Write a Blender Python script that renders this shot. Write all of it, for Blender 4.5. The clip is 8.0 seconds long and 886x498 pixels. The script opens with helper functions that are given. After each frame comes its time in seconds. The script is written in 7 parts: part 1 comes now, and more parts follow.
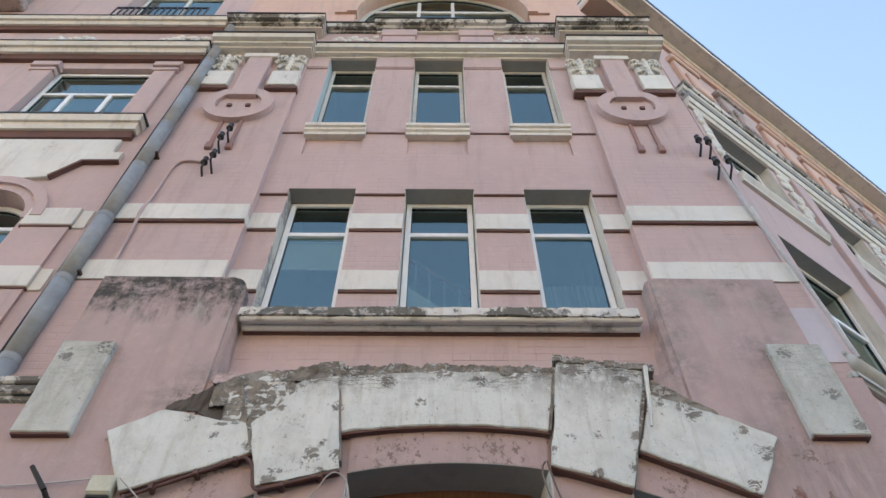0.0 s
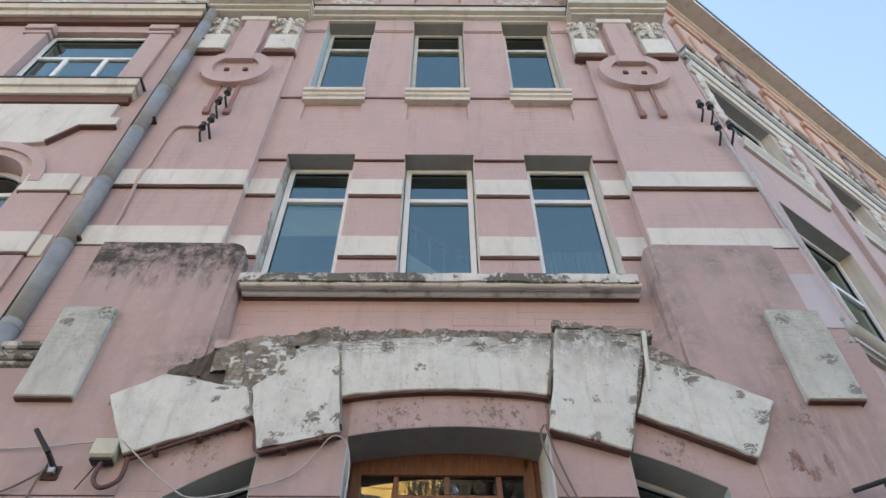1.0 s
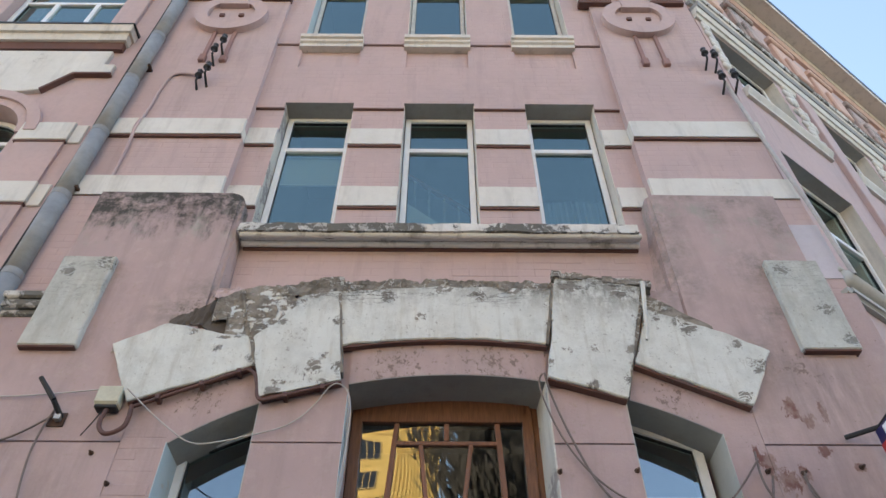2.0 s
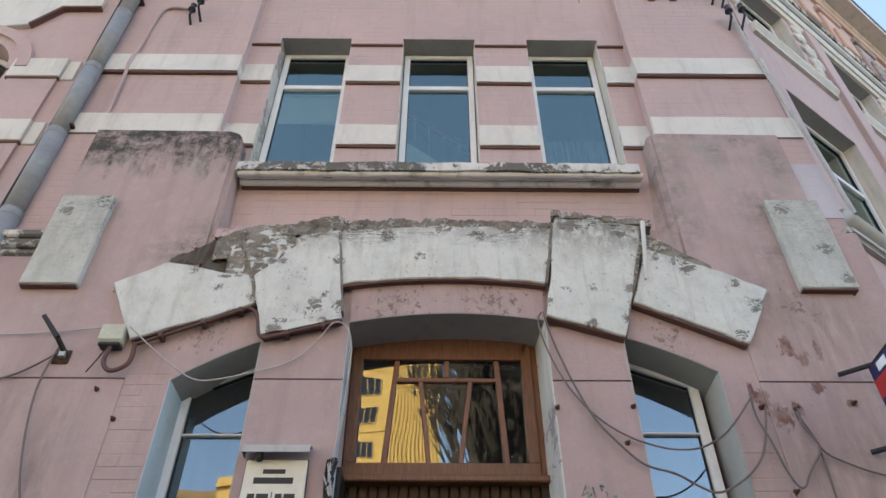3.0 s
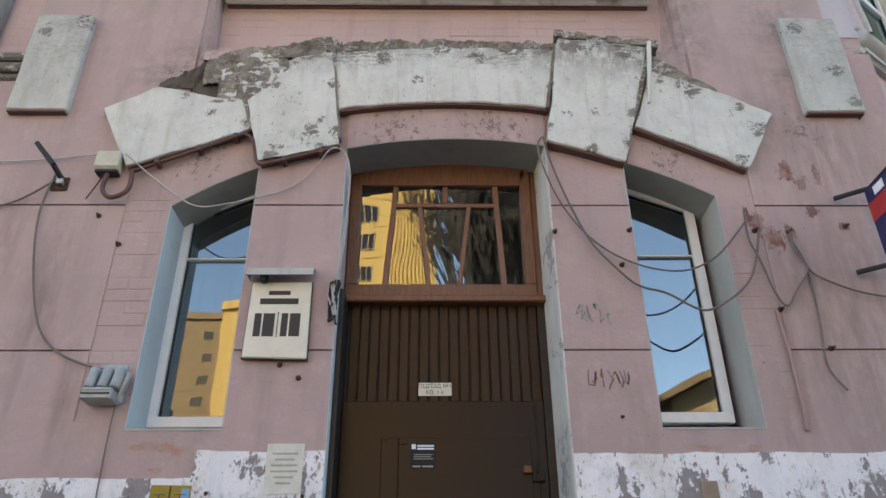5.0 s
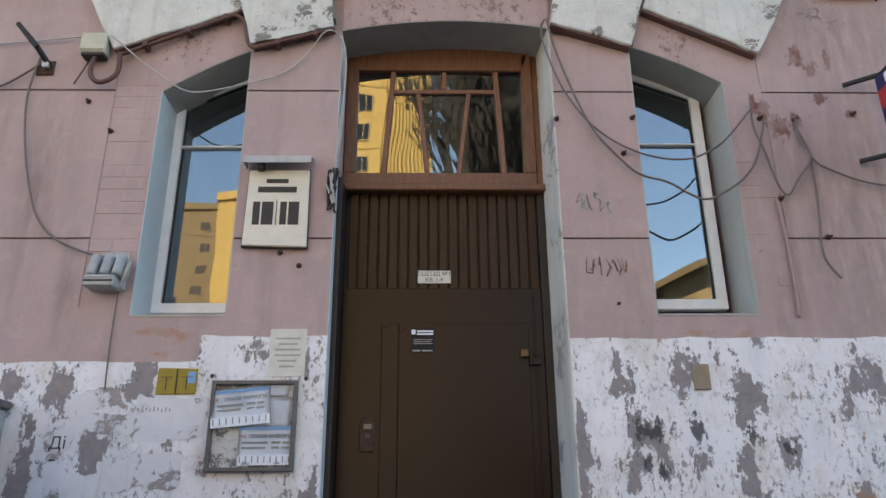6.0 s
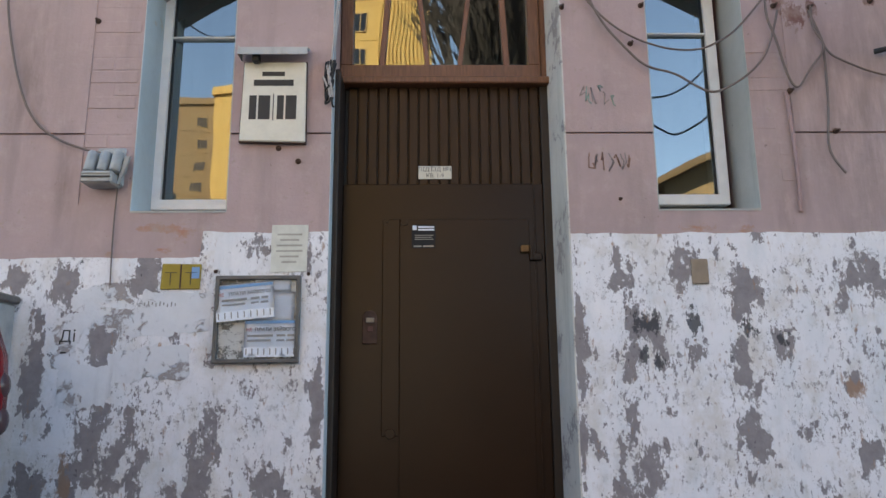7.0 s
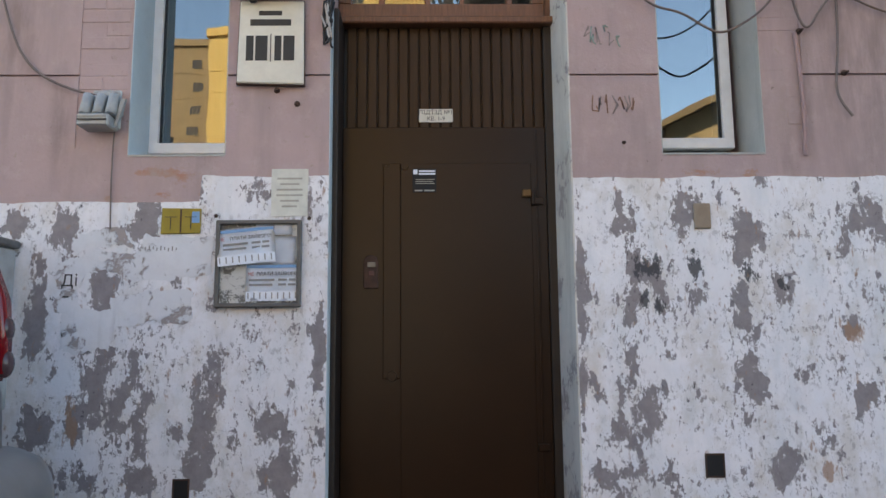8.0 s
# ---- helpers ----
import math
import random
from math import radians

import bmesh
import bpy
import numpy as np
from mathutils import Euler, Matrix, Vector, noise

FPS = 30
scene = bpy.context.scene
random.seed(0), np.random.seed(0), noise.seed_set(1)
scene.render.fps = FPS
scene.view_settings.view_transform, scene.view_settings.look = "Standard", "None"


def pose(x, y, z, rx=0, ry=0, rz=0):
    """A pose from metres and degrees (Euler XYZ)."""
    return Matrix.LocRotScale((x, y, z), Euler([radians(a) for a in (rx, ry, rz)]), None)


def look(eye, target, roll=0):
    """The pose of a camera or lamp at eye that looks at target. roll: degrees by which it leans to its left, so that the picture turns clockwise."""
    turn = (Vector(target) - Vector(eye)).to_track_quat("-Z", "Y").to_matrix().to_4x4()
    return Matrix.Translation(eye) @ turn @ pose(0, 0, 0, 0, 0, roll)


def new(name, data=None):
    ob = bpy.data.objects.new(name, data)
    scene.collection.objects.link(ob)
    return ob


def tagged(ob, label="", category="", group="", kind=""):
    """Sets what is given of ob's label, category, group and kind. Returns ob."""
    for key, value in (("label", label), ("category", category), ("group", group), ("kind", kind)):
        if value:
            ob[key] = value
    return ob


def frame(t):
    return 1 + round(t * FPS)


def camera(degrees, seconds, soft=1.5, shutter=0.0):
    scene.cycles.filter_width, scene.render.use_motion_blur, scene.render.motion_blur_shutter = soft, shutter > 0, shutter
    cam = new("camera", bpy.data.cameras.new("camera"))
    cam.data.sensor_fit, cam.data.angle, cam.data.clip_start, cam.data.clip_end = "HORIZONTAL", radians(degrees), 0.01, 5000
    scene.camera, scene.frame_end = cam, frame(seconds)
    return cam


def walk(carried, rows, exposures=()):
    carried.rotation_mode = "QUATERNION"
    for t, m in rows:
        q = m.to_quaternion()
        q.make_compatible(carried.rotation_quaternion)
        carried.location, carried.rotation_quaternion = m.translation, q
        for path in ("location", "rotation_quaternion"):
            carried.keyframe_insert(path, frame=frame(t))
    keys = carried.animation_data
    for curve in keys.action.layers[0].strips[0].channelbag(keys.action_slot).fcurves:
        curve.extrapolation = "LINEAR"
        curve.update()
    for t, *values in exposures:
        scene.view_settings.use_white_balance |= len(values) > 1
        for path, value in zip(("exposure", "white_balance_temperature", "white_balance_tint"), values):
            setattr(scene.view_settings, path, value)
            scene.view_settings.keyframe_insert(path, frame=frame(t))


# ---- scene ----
cam = camera(62.8, 8.0)
PATH = [
    (0, (0.033, -3.903, 1.089), (0.037, -2.713, 2.696), 0.1),
    (0.5, (0.032, -3.898, 1.089), (0.037, -2.676, 2.672), 0.1),
    (1, (0.034, -3.895, 1.09), (0.039, -2.632, 2.641), 0.1),
    (1.5, (0.033, -3.893, 1.092), (0.039, -2.582, 2.602), 0.1),
    (3, (0.028, -3.881, 1.1), (0.038, -2.399, 2.443), 0.1),
    (3.5, (0.026, -3.874, 1.101), (0.038, -2.332, 2.375), 0.0),
    (4, (0.023, -3.868, 1.103), (0.037, -2.254, 2.285), 0.0),
    (4.5, (0.018, -3.86, 1.104), (0.036, -2.176, 2.182), -0.1),
    (4.7, (0.014, -3.856, 1.104), (0.033, -2.143, 2.137), -0.2),
    (5.8, (-0.015, -3.827, 1.101), (0.022, -1.971, 1.845), -0.6),
    (6, (-0.017, -3.82, 1.101), (0.02, -1.942, 1.788), -0.4),
    (6.5, (-0.015, -3.811, 1.103), (0.021, -1.886, 1.643), -0.5),
    (7, (-0.019, -3.803, 1.103), (0.016, -1.846, 1.516), -0.5),
    (7.5, (-0.026, -3.794, 1.103), (0.009, -1.82, 1.423), -0.5),
    (8, (-0.031, -3.788, 1.102), (0.006, -1.806, 1.366), -0.5),
]
walk(cam, [(t, look(eye, target, roll)) for t, eye, target, roll in PATH], ((0.0, 2.10, 6850.0, 11.0), (8.0, 2.10, 6850.0, 11.0)))

# ---- light ----
GROUND = 0.2
SUN_AZ, SUN_EL = radians(-42), radians(30)      # from +y towards +x
world = bpy.data.worlds.new("sky")
scene.world = world
world.use_nodes = True
wn, wl = world.node_tree.nodes, world.node_tree.links
sky = wn.new("ShaderNodeTexSky")
sky.sky_type, sky.sun_disc = "NISHITA", False
sky.sun_elevation, sky.sun_rotation = SUN_EL, SUN_AZ
sky.air_density, sky.dust_density, sky.ozone_density = 1.0, 0.8, 0.2
wl.new(sky.outputs[0], wn["Background"].inputs[0])
wn["Background"].inputs[1].default_value = 0.13
sun_data = bpy.data.lights.new("sun", "SUN")
sun_data.energy, sun_data.angle, sun_data.color = 5.0, radians(0.5), (1.0, 0.86, 0.66)
sun = new("sun", sun_data)
sun.matrix_world = look((40 * math.sin(SUN_AZ), 40 * math.cos(SUN_AZ), 40 * math.tan(SUN_EL)), (0, 0, 0))


# ---- materials ----
def nodes_of(name, rough=0.85, metal=0.0):
    m = bpy.data.materials.new(name)
    m.use_nodes = True
    nt = m.node_tree
    b = nt.nodes["Principled BSDF"]
    b.inputs["Roughness"].default_value, b.inputs["Metallic"].default_value = rough, metal
    return m, nt, b


class G:
    """Small helper to chain shader nodes."""

    def __init__(self, nt, shift=True):
        self.nt = nt
        self.co = nt.nodes.new("ShaderNodeNewGeometry").outputs["Position"]

    def link(self, a, b):
        self.nt.links.new(a, b)

    def put(self, sock, v):
        if isinstance(v, bpy.types.NodeSocket):
            self.link(v, sock)
        else:
            sock.default_value = v

    def stretch(self, sx, sy, sz, off=(0, 0, 0)):
        n = self.nt.nodes.new("ShaderNodeMapping")
        self.link(self.co, n.inputs[0])
        n.inputs["Scale"].default_value, n.inputs["Location"].default_value = (sx, sy, sz), off
        return n.outputs[0]

    def noise(self, scale, detail=5.0, rough=0.6, co=None, warp=0.0):
        n = self.nt.nodes.new("ShaderNodeTexNoise")
        self.link(co or self.co, n.inputs["Vector"])
        n.inputs["Scale"].default_value, n.inputs["Detail"].default_value = scale, detail
        n.inputs["Roughness"].default_value, n.inputs["Distortion"].default_value = rough, warp
        return n.outputs[0]

    def ramp(self, v, lo, hi):
        n = self.nt.nodes.new("ShaderNodeMapRange")
        self.put(n.inputs[0], v)
        n.inputs[1].default_value, n.inputs[2].default_value = lo, hi
        return n.outputs[0]

    def math(self, op, a, b=0.0):
        n = self.nt.nodes.new("ShaderNodeMath")
        n.operation = op
        self.put(n.inputs[0], a)
        self.put(n.inputs[1], b)
        return n.outputs[0]

    def mix(self, f, a, b):
        n = self.nt.nodes.new("ShaderNodeMix")
        n.data_type = "RGBA"
        self.put(n.inputs[0], f)
        for sock, v in ((n.inputs[6], a), (n.inputs[7], b)):
            self.put(sock, v if isinstance(v, bpy.types.NodeSocket) else (*v, 1.0))
        return n.outputs[2]

    def axis(self, i):
        n = self.nt.nodes.new("ShaderNodeSeparateXYZ")
        self.link(self.co, n.inputs[0])
        return n.outputs[i]

    def bump(self, bsdf, h, strength=0.3, dist=0.01):
        n = self.nt.nodes.new("ShaderNodeBump")
        n.inputs["Strength"].default_value, n.inputs["Distance"].default_value = strength, dist
        self.link(h, n.inputs["Height"])
        self.link(n.outputs[0], bsdf.inputs["Normal"])

    def spots(self, places):
        """1 at the places (x, z, radius) or (x, z, width, height), fading to 0 at 1.5 radii."""
        out = None
        for sx, sz, *r in places:
            ax, az = 1 / r[0], 1 / r[-1]
            v = self.nt.nodes.new("ShaderNodeVectorMath")
            v.operation = "MULTIPLY_ADD"
            self.link(self.co, v.inputs[0])
            v.inputs[1].default_value, v.inputs[2].default_value = (ax, 0, az), (-sx * ax, 0, -sz * az)
            d = self.nt.nodes.new("ShaderNodeVectorMath")
            d.operation = "LENGTH"
            self.link(v.outputs[0], d.inputs[0])
            n = self.nt.nodes.new("ShaderNodeMapRange")
            self.link(d.outputs["Value"], n.inputs[0])
            n.inputs[1].default_value, n.inputs[2].default_value, n.inputs[3].default_value, n.inputs[4].default_value = 0.0, 1.5, 1.0, 0.0
            out = n.outputs[0] if out is None else self.math("MAXIMUM", out, n.outputs[0])
        return out

    def rand(self):
        return self.nt.nodes.new("ShaderNodeObjectInfo").outputs["Random"]


def plaster(name, a, b, dirt=(0.16, 0.15, 0.13), grime=0.25, fine=45.0, bump=0.35, rough=0.88, chips=None, chip_at=0.68):
    """Painted plaster: two close tones, streaky grime, fine grain and chips where the paint is gone."""
    m, nt, p = nodes_of(name, rough)
    g = G(nt)
    col = g.mix(g.ramp(g.noise(1.3, 6, 0.65), 0.35, 0.65), a, b)
    col = g.mix(g.math("MULTIPLY", g.ramp(g.noise(16, 6, 0.7), 0.45, 0.8), 0.35), col, tuple(c * 0.72 for c in a))
    streak = g.noise(1.0, 6, 0.65, g.stretch(7, 7, 0.8))
    col = g.mix(g.math("MULTIPLY", g.ramp(streak, 0.52, 0.75), grime), col, dirt)
    specks = g.ramp(g.noise(26, 4, 0.6), 0.70, 0.74)
    col = g.mix(g.math("MULTIPLY", specks, 0.55), col, dirt)
    h = g.noise(fine, 5, 0.65)
    if chips:
        k = g.ramp(g.math("ADD", g.math("MULTIPLY", g.noise(2.6, 4, 0.6), 0.5), g.math("MULTIPLY", g.noise(13, 10, 0.78, None, 0.5), 0.5)), chip_at - 0.1, chip_at - 0.075)
        col = g.mix(k, col, chips)
        h = g.math("SUBTRACT", h, g.math("MULTIPLY", k, 0.9))
    g.link(col, p.inputs["Base Color"])
    g.bump(p, h, bump, 0.008)
    return m


PINK_A, PINK_B = (0.555, 0.412, 0.392), (0.495, 0.378, 0.365)
pink = plaster("pink_plaster", PINK_A, PINK_B, chips=(0.42, 0.33, 0.29), chip_at=0.735)
# red of the under-edges, darkened to carry the shadow beneath them
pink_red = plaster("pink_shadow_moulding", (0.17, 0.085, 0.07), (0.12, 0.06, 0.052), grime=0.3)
white_band = plaster("white_limewash", (0.74, 0.72, 0.67), (0.64, 0.62, 0.57), grime=0.3, chips=(0.45, 0.43, 0.39), chip_at=0.7)
cream = plaster("cream_paint", (0.72, 0.68, 0.61), (0.63, 0.59, 0.53), grime=0.42)
net_cloth = plaster("grey_net_cloth", (0.66, 0.70, 0.70), (0.56, 0.60, 0.60))
pale_cloth = plaster("pale_cloth_and_paint", (0.74, 0.74, 0.71), (0.66, 0.66, 0.64), grime=0.1)
# pink darkened by the shade of narrow grooves, for the pendants
groove_pink = plaster("shaded_groove_pink_plaster", (0.34, 0.20, 0.18), (0.28, 0.165, 0.15))
ledge_cream = plaster("cream_ledge_paint", (0.80, 0.80, 0.77), (0.70, 0.70, 0.67), grime=0.8, dirt=(0.10, 0.09, 0.07))
tin_dirty = plaster("dirty_pale_tin", (0.52, 0.51, 0.48), (0.42, 0.41, 0.39), grime=0.5)
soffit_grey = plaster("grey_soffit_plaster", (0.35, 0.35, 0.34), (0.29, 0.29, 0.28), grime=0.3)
streaked_pink = plaster("streaked_pink_plaster", (0.50, 0.38, 0.35), (0.36, 0.30, 0.27), grime=0.8, dirt=(0.10, 0.09, 0.08), chips=(0.22, 0.20, 0.18), chip_at=0.62)
blue_jamb = plaster("pale_blue_paint", (0.54, 0.62, 0.65), (0.47, 0.56, 0.60), grime=0.25, chips=(0.5, 0.5, 0.47), chip_at=0.7)
pale_jamb = plaster("pale_jamb_plaster", (0.66, 0.64, 0.59), (0.55, 0.53, 0.49), grime=0.4, chips=(0.33, 0.30, 0.29), chip_at=0.63)
grey_jamb = plaster("grey_jamb_plaster", (0.50, 0.50, 0.47), (0.42, 0.425, 0.40), grime=0.35)
lilac = plaster("pale_lilac_paint", (0.60, 0.56, 0.60), (0.54, 0.51, 0.55), grime=0.2)


def bare_masonry(remnants=()):
    """Old mortar and brick rubble: brown-grey with dark soot patches and shreds of white paint."""
    m, nt, p = nodes_of("bare_mortar_with_stucco_remnants" if remnants else "bare_grey_mortar", 0.95)
    g = G(nt)
    col = g.mix(g.ramp(g.noise(5, 8, 0.7), 0.35, 0.65), (0.34, 0.30, 0.25), (0.22, 0.19, 0.155))
    soot = g.ramp(g.noise(8, 10, 0.78, g.stretch(1, 1, 1.4, (3, 1, 0))), 0.45, 0.58)
    col = g.mix(g.math("MULTIPLY", soot, 0.6), col, (0.075, 0.066, 0.056))
    shred = g.math("SUBTRACT", 1.0, g.ramp(g.math("ABSOLUTE", g.math("SUBTRACT", g.noise(6, 6, 0.6, g.stretch(1, 1, 1.5, (8, 2, 5)), 0.8), 0.5)), 0.012, 0.022))
    shred = g.math("MULTIPLY", shred, g.ramp(g.noise(4, 4, 0.6), 0.50, 0.56))
    col = g.mix(shred, col, (0.56, 0.55, 0.51))
    if remnants:
        left = g.math("ADD", g.math("MULTIPLY", g.spots(remnants), 0.20), g.noise(1.0, 11, 0.72, g.stretch(17, 17, 17, (5, 5, 5)), 0.3))
        col = g.mix(g.ramp(left, 0.585, 0.60), col, (0.68, 0.68, 0.64))
        shred = g.ramp(left, 0.585, 0.60)
    g.link(col, p.inputs["Base Color"])
    g.bump(p, g.math("ADD", g.noise(30, 8, 0.75), g.math("MULTIPLY", shred, 0.5)), 0.9, 0.012)
    return m


mortar = bare_masonry()
patched_mortar = bare_masonry(((-1.24, 4.725, 0.10, 0.025), (-1.14, 4.71, 0.07, 0.04), (-1.10, 4.63, 0.035, 0.08), (-1.17, 4.62, 0.06, 0.02), (-1.22, 4.57, 0.05, 0.02), (-1.185, 4.475, 0.06, 0.016), (-1.285, 4.47, 0.03, 0.014),
                               (-1.44, 4.54, 0.014, 0.07), (-1.40, 4.56, 0.06, 0.012), (-1.37, 4.37, 0.07, 0.02), (-1.31, 4.64, 0.04, 0.014), (-1.04, 4.56, 0.03, 0.06), (-1.28, 4.40, 0.015, 0.08), (-1.12, 4.41, 0.05, 0.02)))
# masonry of the broken gap, with the gap's shade put into its colour
shaded_gap = plaster("shaded_gap_masonry", (0.13, 0.105, 0.085), (0.06, 0.05, 0.042), bump=0.8)
inside = plaster("dim_room_plaster", (0.5, 0.51, 0.52), (0.42, 0.43, 0.45))


def painted_brick():
    """Pink paint over brick: the joints barely show through."""
    m, nt, p = nodes_of("pink_painted_brick", 0.87)
    g = G(nt)
    col = g.mix(g.ramp(g.noise(1.1, 6, 0.65), 0.35, 0.65), PINK_A, PINK_B)
    col = g.mix(g.math("MULTIPLY", g.ramp(g.noise(1.0, 6, 0.65, g.stretch(7, 7, 0.8)), 0.52, 0.75), 0.28), col, (0.2, 0.16, 0.14))
    col = g.mix(g.math("MULTIPLY", g.ramp(g.noise(1.6, 9, 0.75), 0.50, 0.70), 0.26), col, (0.38, 0.29, 0.26))
    col = g.mix(g.math("MULTIPLY", g.ramp(g.noise(6, 9, 0.75), 0.52, 0.72), 0.25), col, (0.66, 0.52, 0.49))
    sep = g.nt.nodes.new("ShaderNodeSeparateXYZ")
    g.link(g.co, sep.inputs[0])
    com = g.nt.nodes.new("ShaderNodeCombineXYZ")
    g.link(sep.outputs[0], com.inputs[0])
    g.link(sep.outputs[2], com.inputs[1])
    bt = g.nt.nodes.new("ShaderNodeTexBrick")
    g.link(com.outputs[0], bt.inputs["Vector"])
    for key, v in (("Scale", 1.0), ("Mortar Size", 0.006), ("Mortar Smooth", 0.6), ("Brick Width", 0.26), ("Row Height", 0.079)):
        bt.inputs[key].default_value = v
    joint = g.math("MULTIPLY", bt.outputs["Fac"], g.ramp(g.noise(3.5, 4, 0.7), 0.42, 0.62))
    col = g.mix(g.math("MULTIPLY", joint, 0.19), col, (0.26, 0.17, 0.155))
    g.link(col, p.inputs["Base Color"])
    g.bump(p, g.math("SUBTRACT", g.math("MULTIPLY", g.noise(40, 5, 0.65), 0.4), joint), 0.5, 0.008)
    return m


brick_pink = painted_brick()


# worn stretches of the white dado: x, z, half width, half height
PEELED_LEFT = ((-1.71, 1.40, 0.07, 0.14), (-1.70, 1.05, 0.055, 0.34), (-1.67, 0.72, 0.08, 0.16), (-1.52, 0.97, 0.07, 0.15), (-1.51, 0.68, 0.06, 0.12), (-1.17, 0.97, 0.06, 0.16), (-1.16, 0.68, 0.08, 0.22), (-2.05, 1.22, 0.05, 0.22),
               (-2.0, 0.70, 0.10, 0.13), (-1.86, 0.76, 0.07, 0.11), (-1.78, 1.12, 0.06, 0.04), (-0.85, 0.73, 0.09, 0.10), (-0.79, 0.49, 0.12, 0.08), (-1.20, 0.48, 0.10, 0.07), (-1.34, 0.69, 0.05, 0.05), (-2.18, 1.76, 0.09, 0.06),
               (-1.94, 1.74, 0.08, 0.09), (-1.56, 1.72, 0.09, 0.10), (-0.60, 1.10, 0.03, 0.25), (-0.62, 0.72, 0.04, 0.16), (-1.5, 0.42, 0.2, 0.08), (-1.95, 0.45, 0.12, 0.1))
PEELED_RIGHT = ((1.02, 1.27, 0.07, 0.12), (1.02, 1.05, 0.05, 0.17), (1.08, 0.72, 0.11, 0.18), (1.61, 1.22, 0.08, 0.17), (1.62, 0.90, 0.08, 0.18), (2.16, 1.16, 0.06, 0.07), (0.94, 0.64, 0.10, 0.10), (0.92, 0.43, 0.18, 0.08),
                (1.82, 1.42, 0.06, 0.10), (1.12, 1.50, 0.13, 0.10), (1.33, 1.78, 0.09, 0.12), (1.66, 1.66, 0.11, 0.13), (2.28, 1.74, 0.14, 0.13), (0.98, 1.72, 0.07, 0.14), (1.81, 0.46, 0.14, 0.10), (2.22, 0.82, 0.07, 0.10),
                (1.36, 0.87, 0.04, 0.07), (0.76, 1.45, 0.02, 0.4), (0.75, 0.8, 0.025, 0.3))


def ground_wall():
    """Pink above, old white over grey-lilac below, peeling in ragged upright patches; rust-brown chips here and there."""
    m, nt, p = nodes_of("pink_and_peeling_white_paint", 0.86)
    g = G(nt)
    x, z = g.axis(0), g.axis(2)
    pinkc = g.mix(g.ramp(g.noise(1.3, 6, 0.65), 0.35, 0.65), (0.485, 0.360, 0.345), (0.425, 0.318, 0.310))
    streak = g.noise(1.0, 6, 0.65, g.stretch(6, 6, 0.6))
    pinkc = g.mix(g.math("MULTIPLY", g.ramp(streak, 0.50, 0.75), 0.42), pinkc, (0.25, 0.195, 0.175))
    pinkc = g.mix(g.math("MULTIPLY", g.ramp(g.noise(1.7, 9, 0.75, g.stretch(1.5, 1.5, 0.8, (2, 0, 9))), 0.50, 0.68), 0.38), pinkc, (0.33, 0.26, 0.225))
    pinkc = g.mix(g.math("MULTIPLY", g.ramp(g.noise(7, 9, 0.75), 0.52, 0.7), 0.30), pinkc, (0.60, 0.49, 0.46))
    pinkc = g.mix(g.math("MULTIPLY", g.ramp(g.math("ADD", g.noise(24, 8, 0.75), g.math("MULTIPLY", g.noise(1.5, 2, 0.5), 0.25)), 0.735, 0.75), 0.8), pinkc, (0.40, 0.31, 0.27))
    pinkc = g.mix(g.math("MULTIPLY", g.ramp(g.noise(30, 3, 0.6), 0.70, 0.74), 0.6), pinkc, (0.12, 0.08, 0.07))
    spots = g.spots(((2.0, 3.40, 0.07, 0.10), (2.09, 3.28, 0.10, 0.13), (2.20, 3.32, 0.05, 0.09), (2.275, 3.79, 0.07, 0.12), (2.35, 3.69, 0.07, 0.08), (2.47, 3.76, 0.04, 0.12), (2.37, 3.48, 0.06), (2.55, 3.37, 0.04), (1.95, 3.48, 0.03, 0.08), (2.25, 2.57, 0.03), (2.02, 2.81, 0.03), (2.36, 1.97, 0.05, 0.03)))
    rust = g.ramp(g.math("ADD", g.math("MULTIPLY", spots, 0.33), g.math("MULTIPLY", g.noise(1.0, 10, 0.74, g.stretch(20, 20, 10)), 0.75)), 0.55, 0.59)
    pinkc = g.mix(g.math("MULTIPLY", rust, 0.9), pinkc, g.mix(g.ramp(g.noise(9, 4, 0.6), 0.42, 0.58), (0.17, 0.062, 0.045), (0.30, 0.20, 0.17)))
    ochre = g.spots(((-1.42, 2.03, 0.24, 0.045), (-1.33, 2.0, 0.10, 0.07), (-1.45, 1.91, 0.09, 0.03), (-1.72, 1.88, 0.05, 0.03), (-1.22, 1.90, 0.04, 0.05), (1.42, 2.02, 0.20, 0.04), (1.70, 2.0, 0.06, 0.05)))
    bare = g.ramp(g.math("ADD", g.math("MULTIPLY", ochre, 0.28), g.math("MULTIPLY", g.noise(1.0, 10, 0.75, g.stretch(11, 11, 17)), 0.75)), 0.54, 0.60)
    pinkc = g.mix(g.math("MULTIPLY", bare, 0.85), pinkc, g.mix(g.ramp(g.noise(13, 5, 0.6), 0.4, 0.6), (0.43, 0.215, 0.135), (0.40, 0.30, 0.25)))
    fleck = g.math("MULTIPLY", g.ramp(g.math("ADD", g.math("MULTIPLY", g.spots(((-0.25, 4.13, 0.35), (0.40, 4.13, 0.35), (-1.50, 3.88, 0.25), (1.55, 3.88, 0.2), (-1.75, 4.62, 0.2), (2.45, 4.1, 0.25))), 0.16), g.noise(20, 10, 0.78, g.stretch(1, 1, 0.8, (2, 0, 5)))), 0.66, 0.69), 0.8)
    pinkc = g.mix(fleck, pinkc, (0.18, 0.13, 0.11))
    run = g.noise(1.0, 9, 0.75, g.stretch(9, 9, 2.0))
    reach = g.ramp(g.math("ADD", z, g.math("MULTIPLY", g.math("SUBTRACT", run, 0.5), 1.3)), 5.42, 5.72)
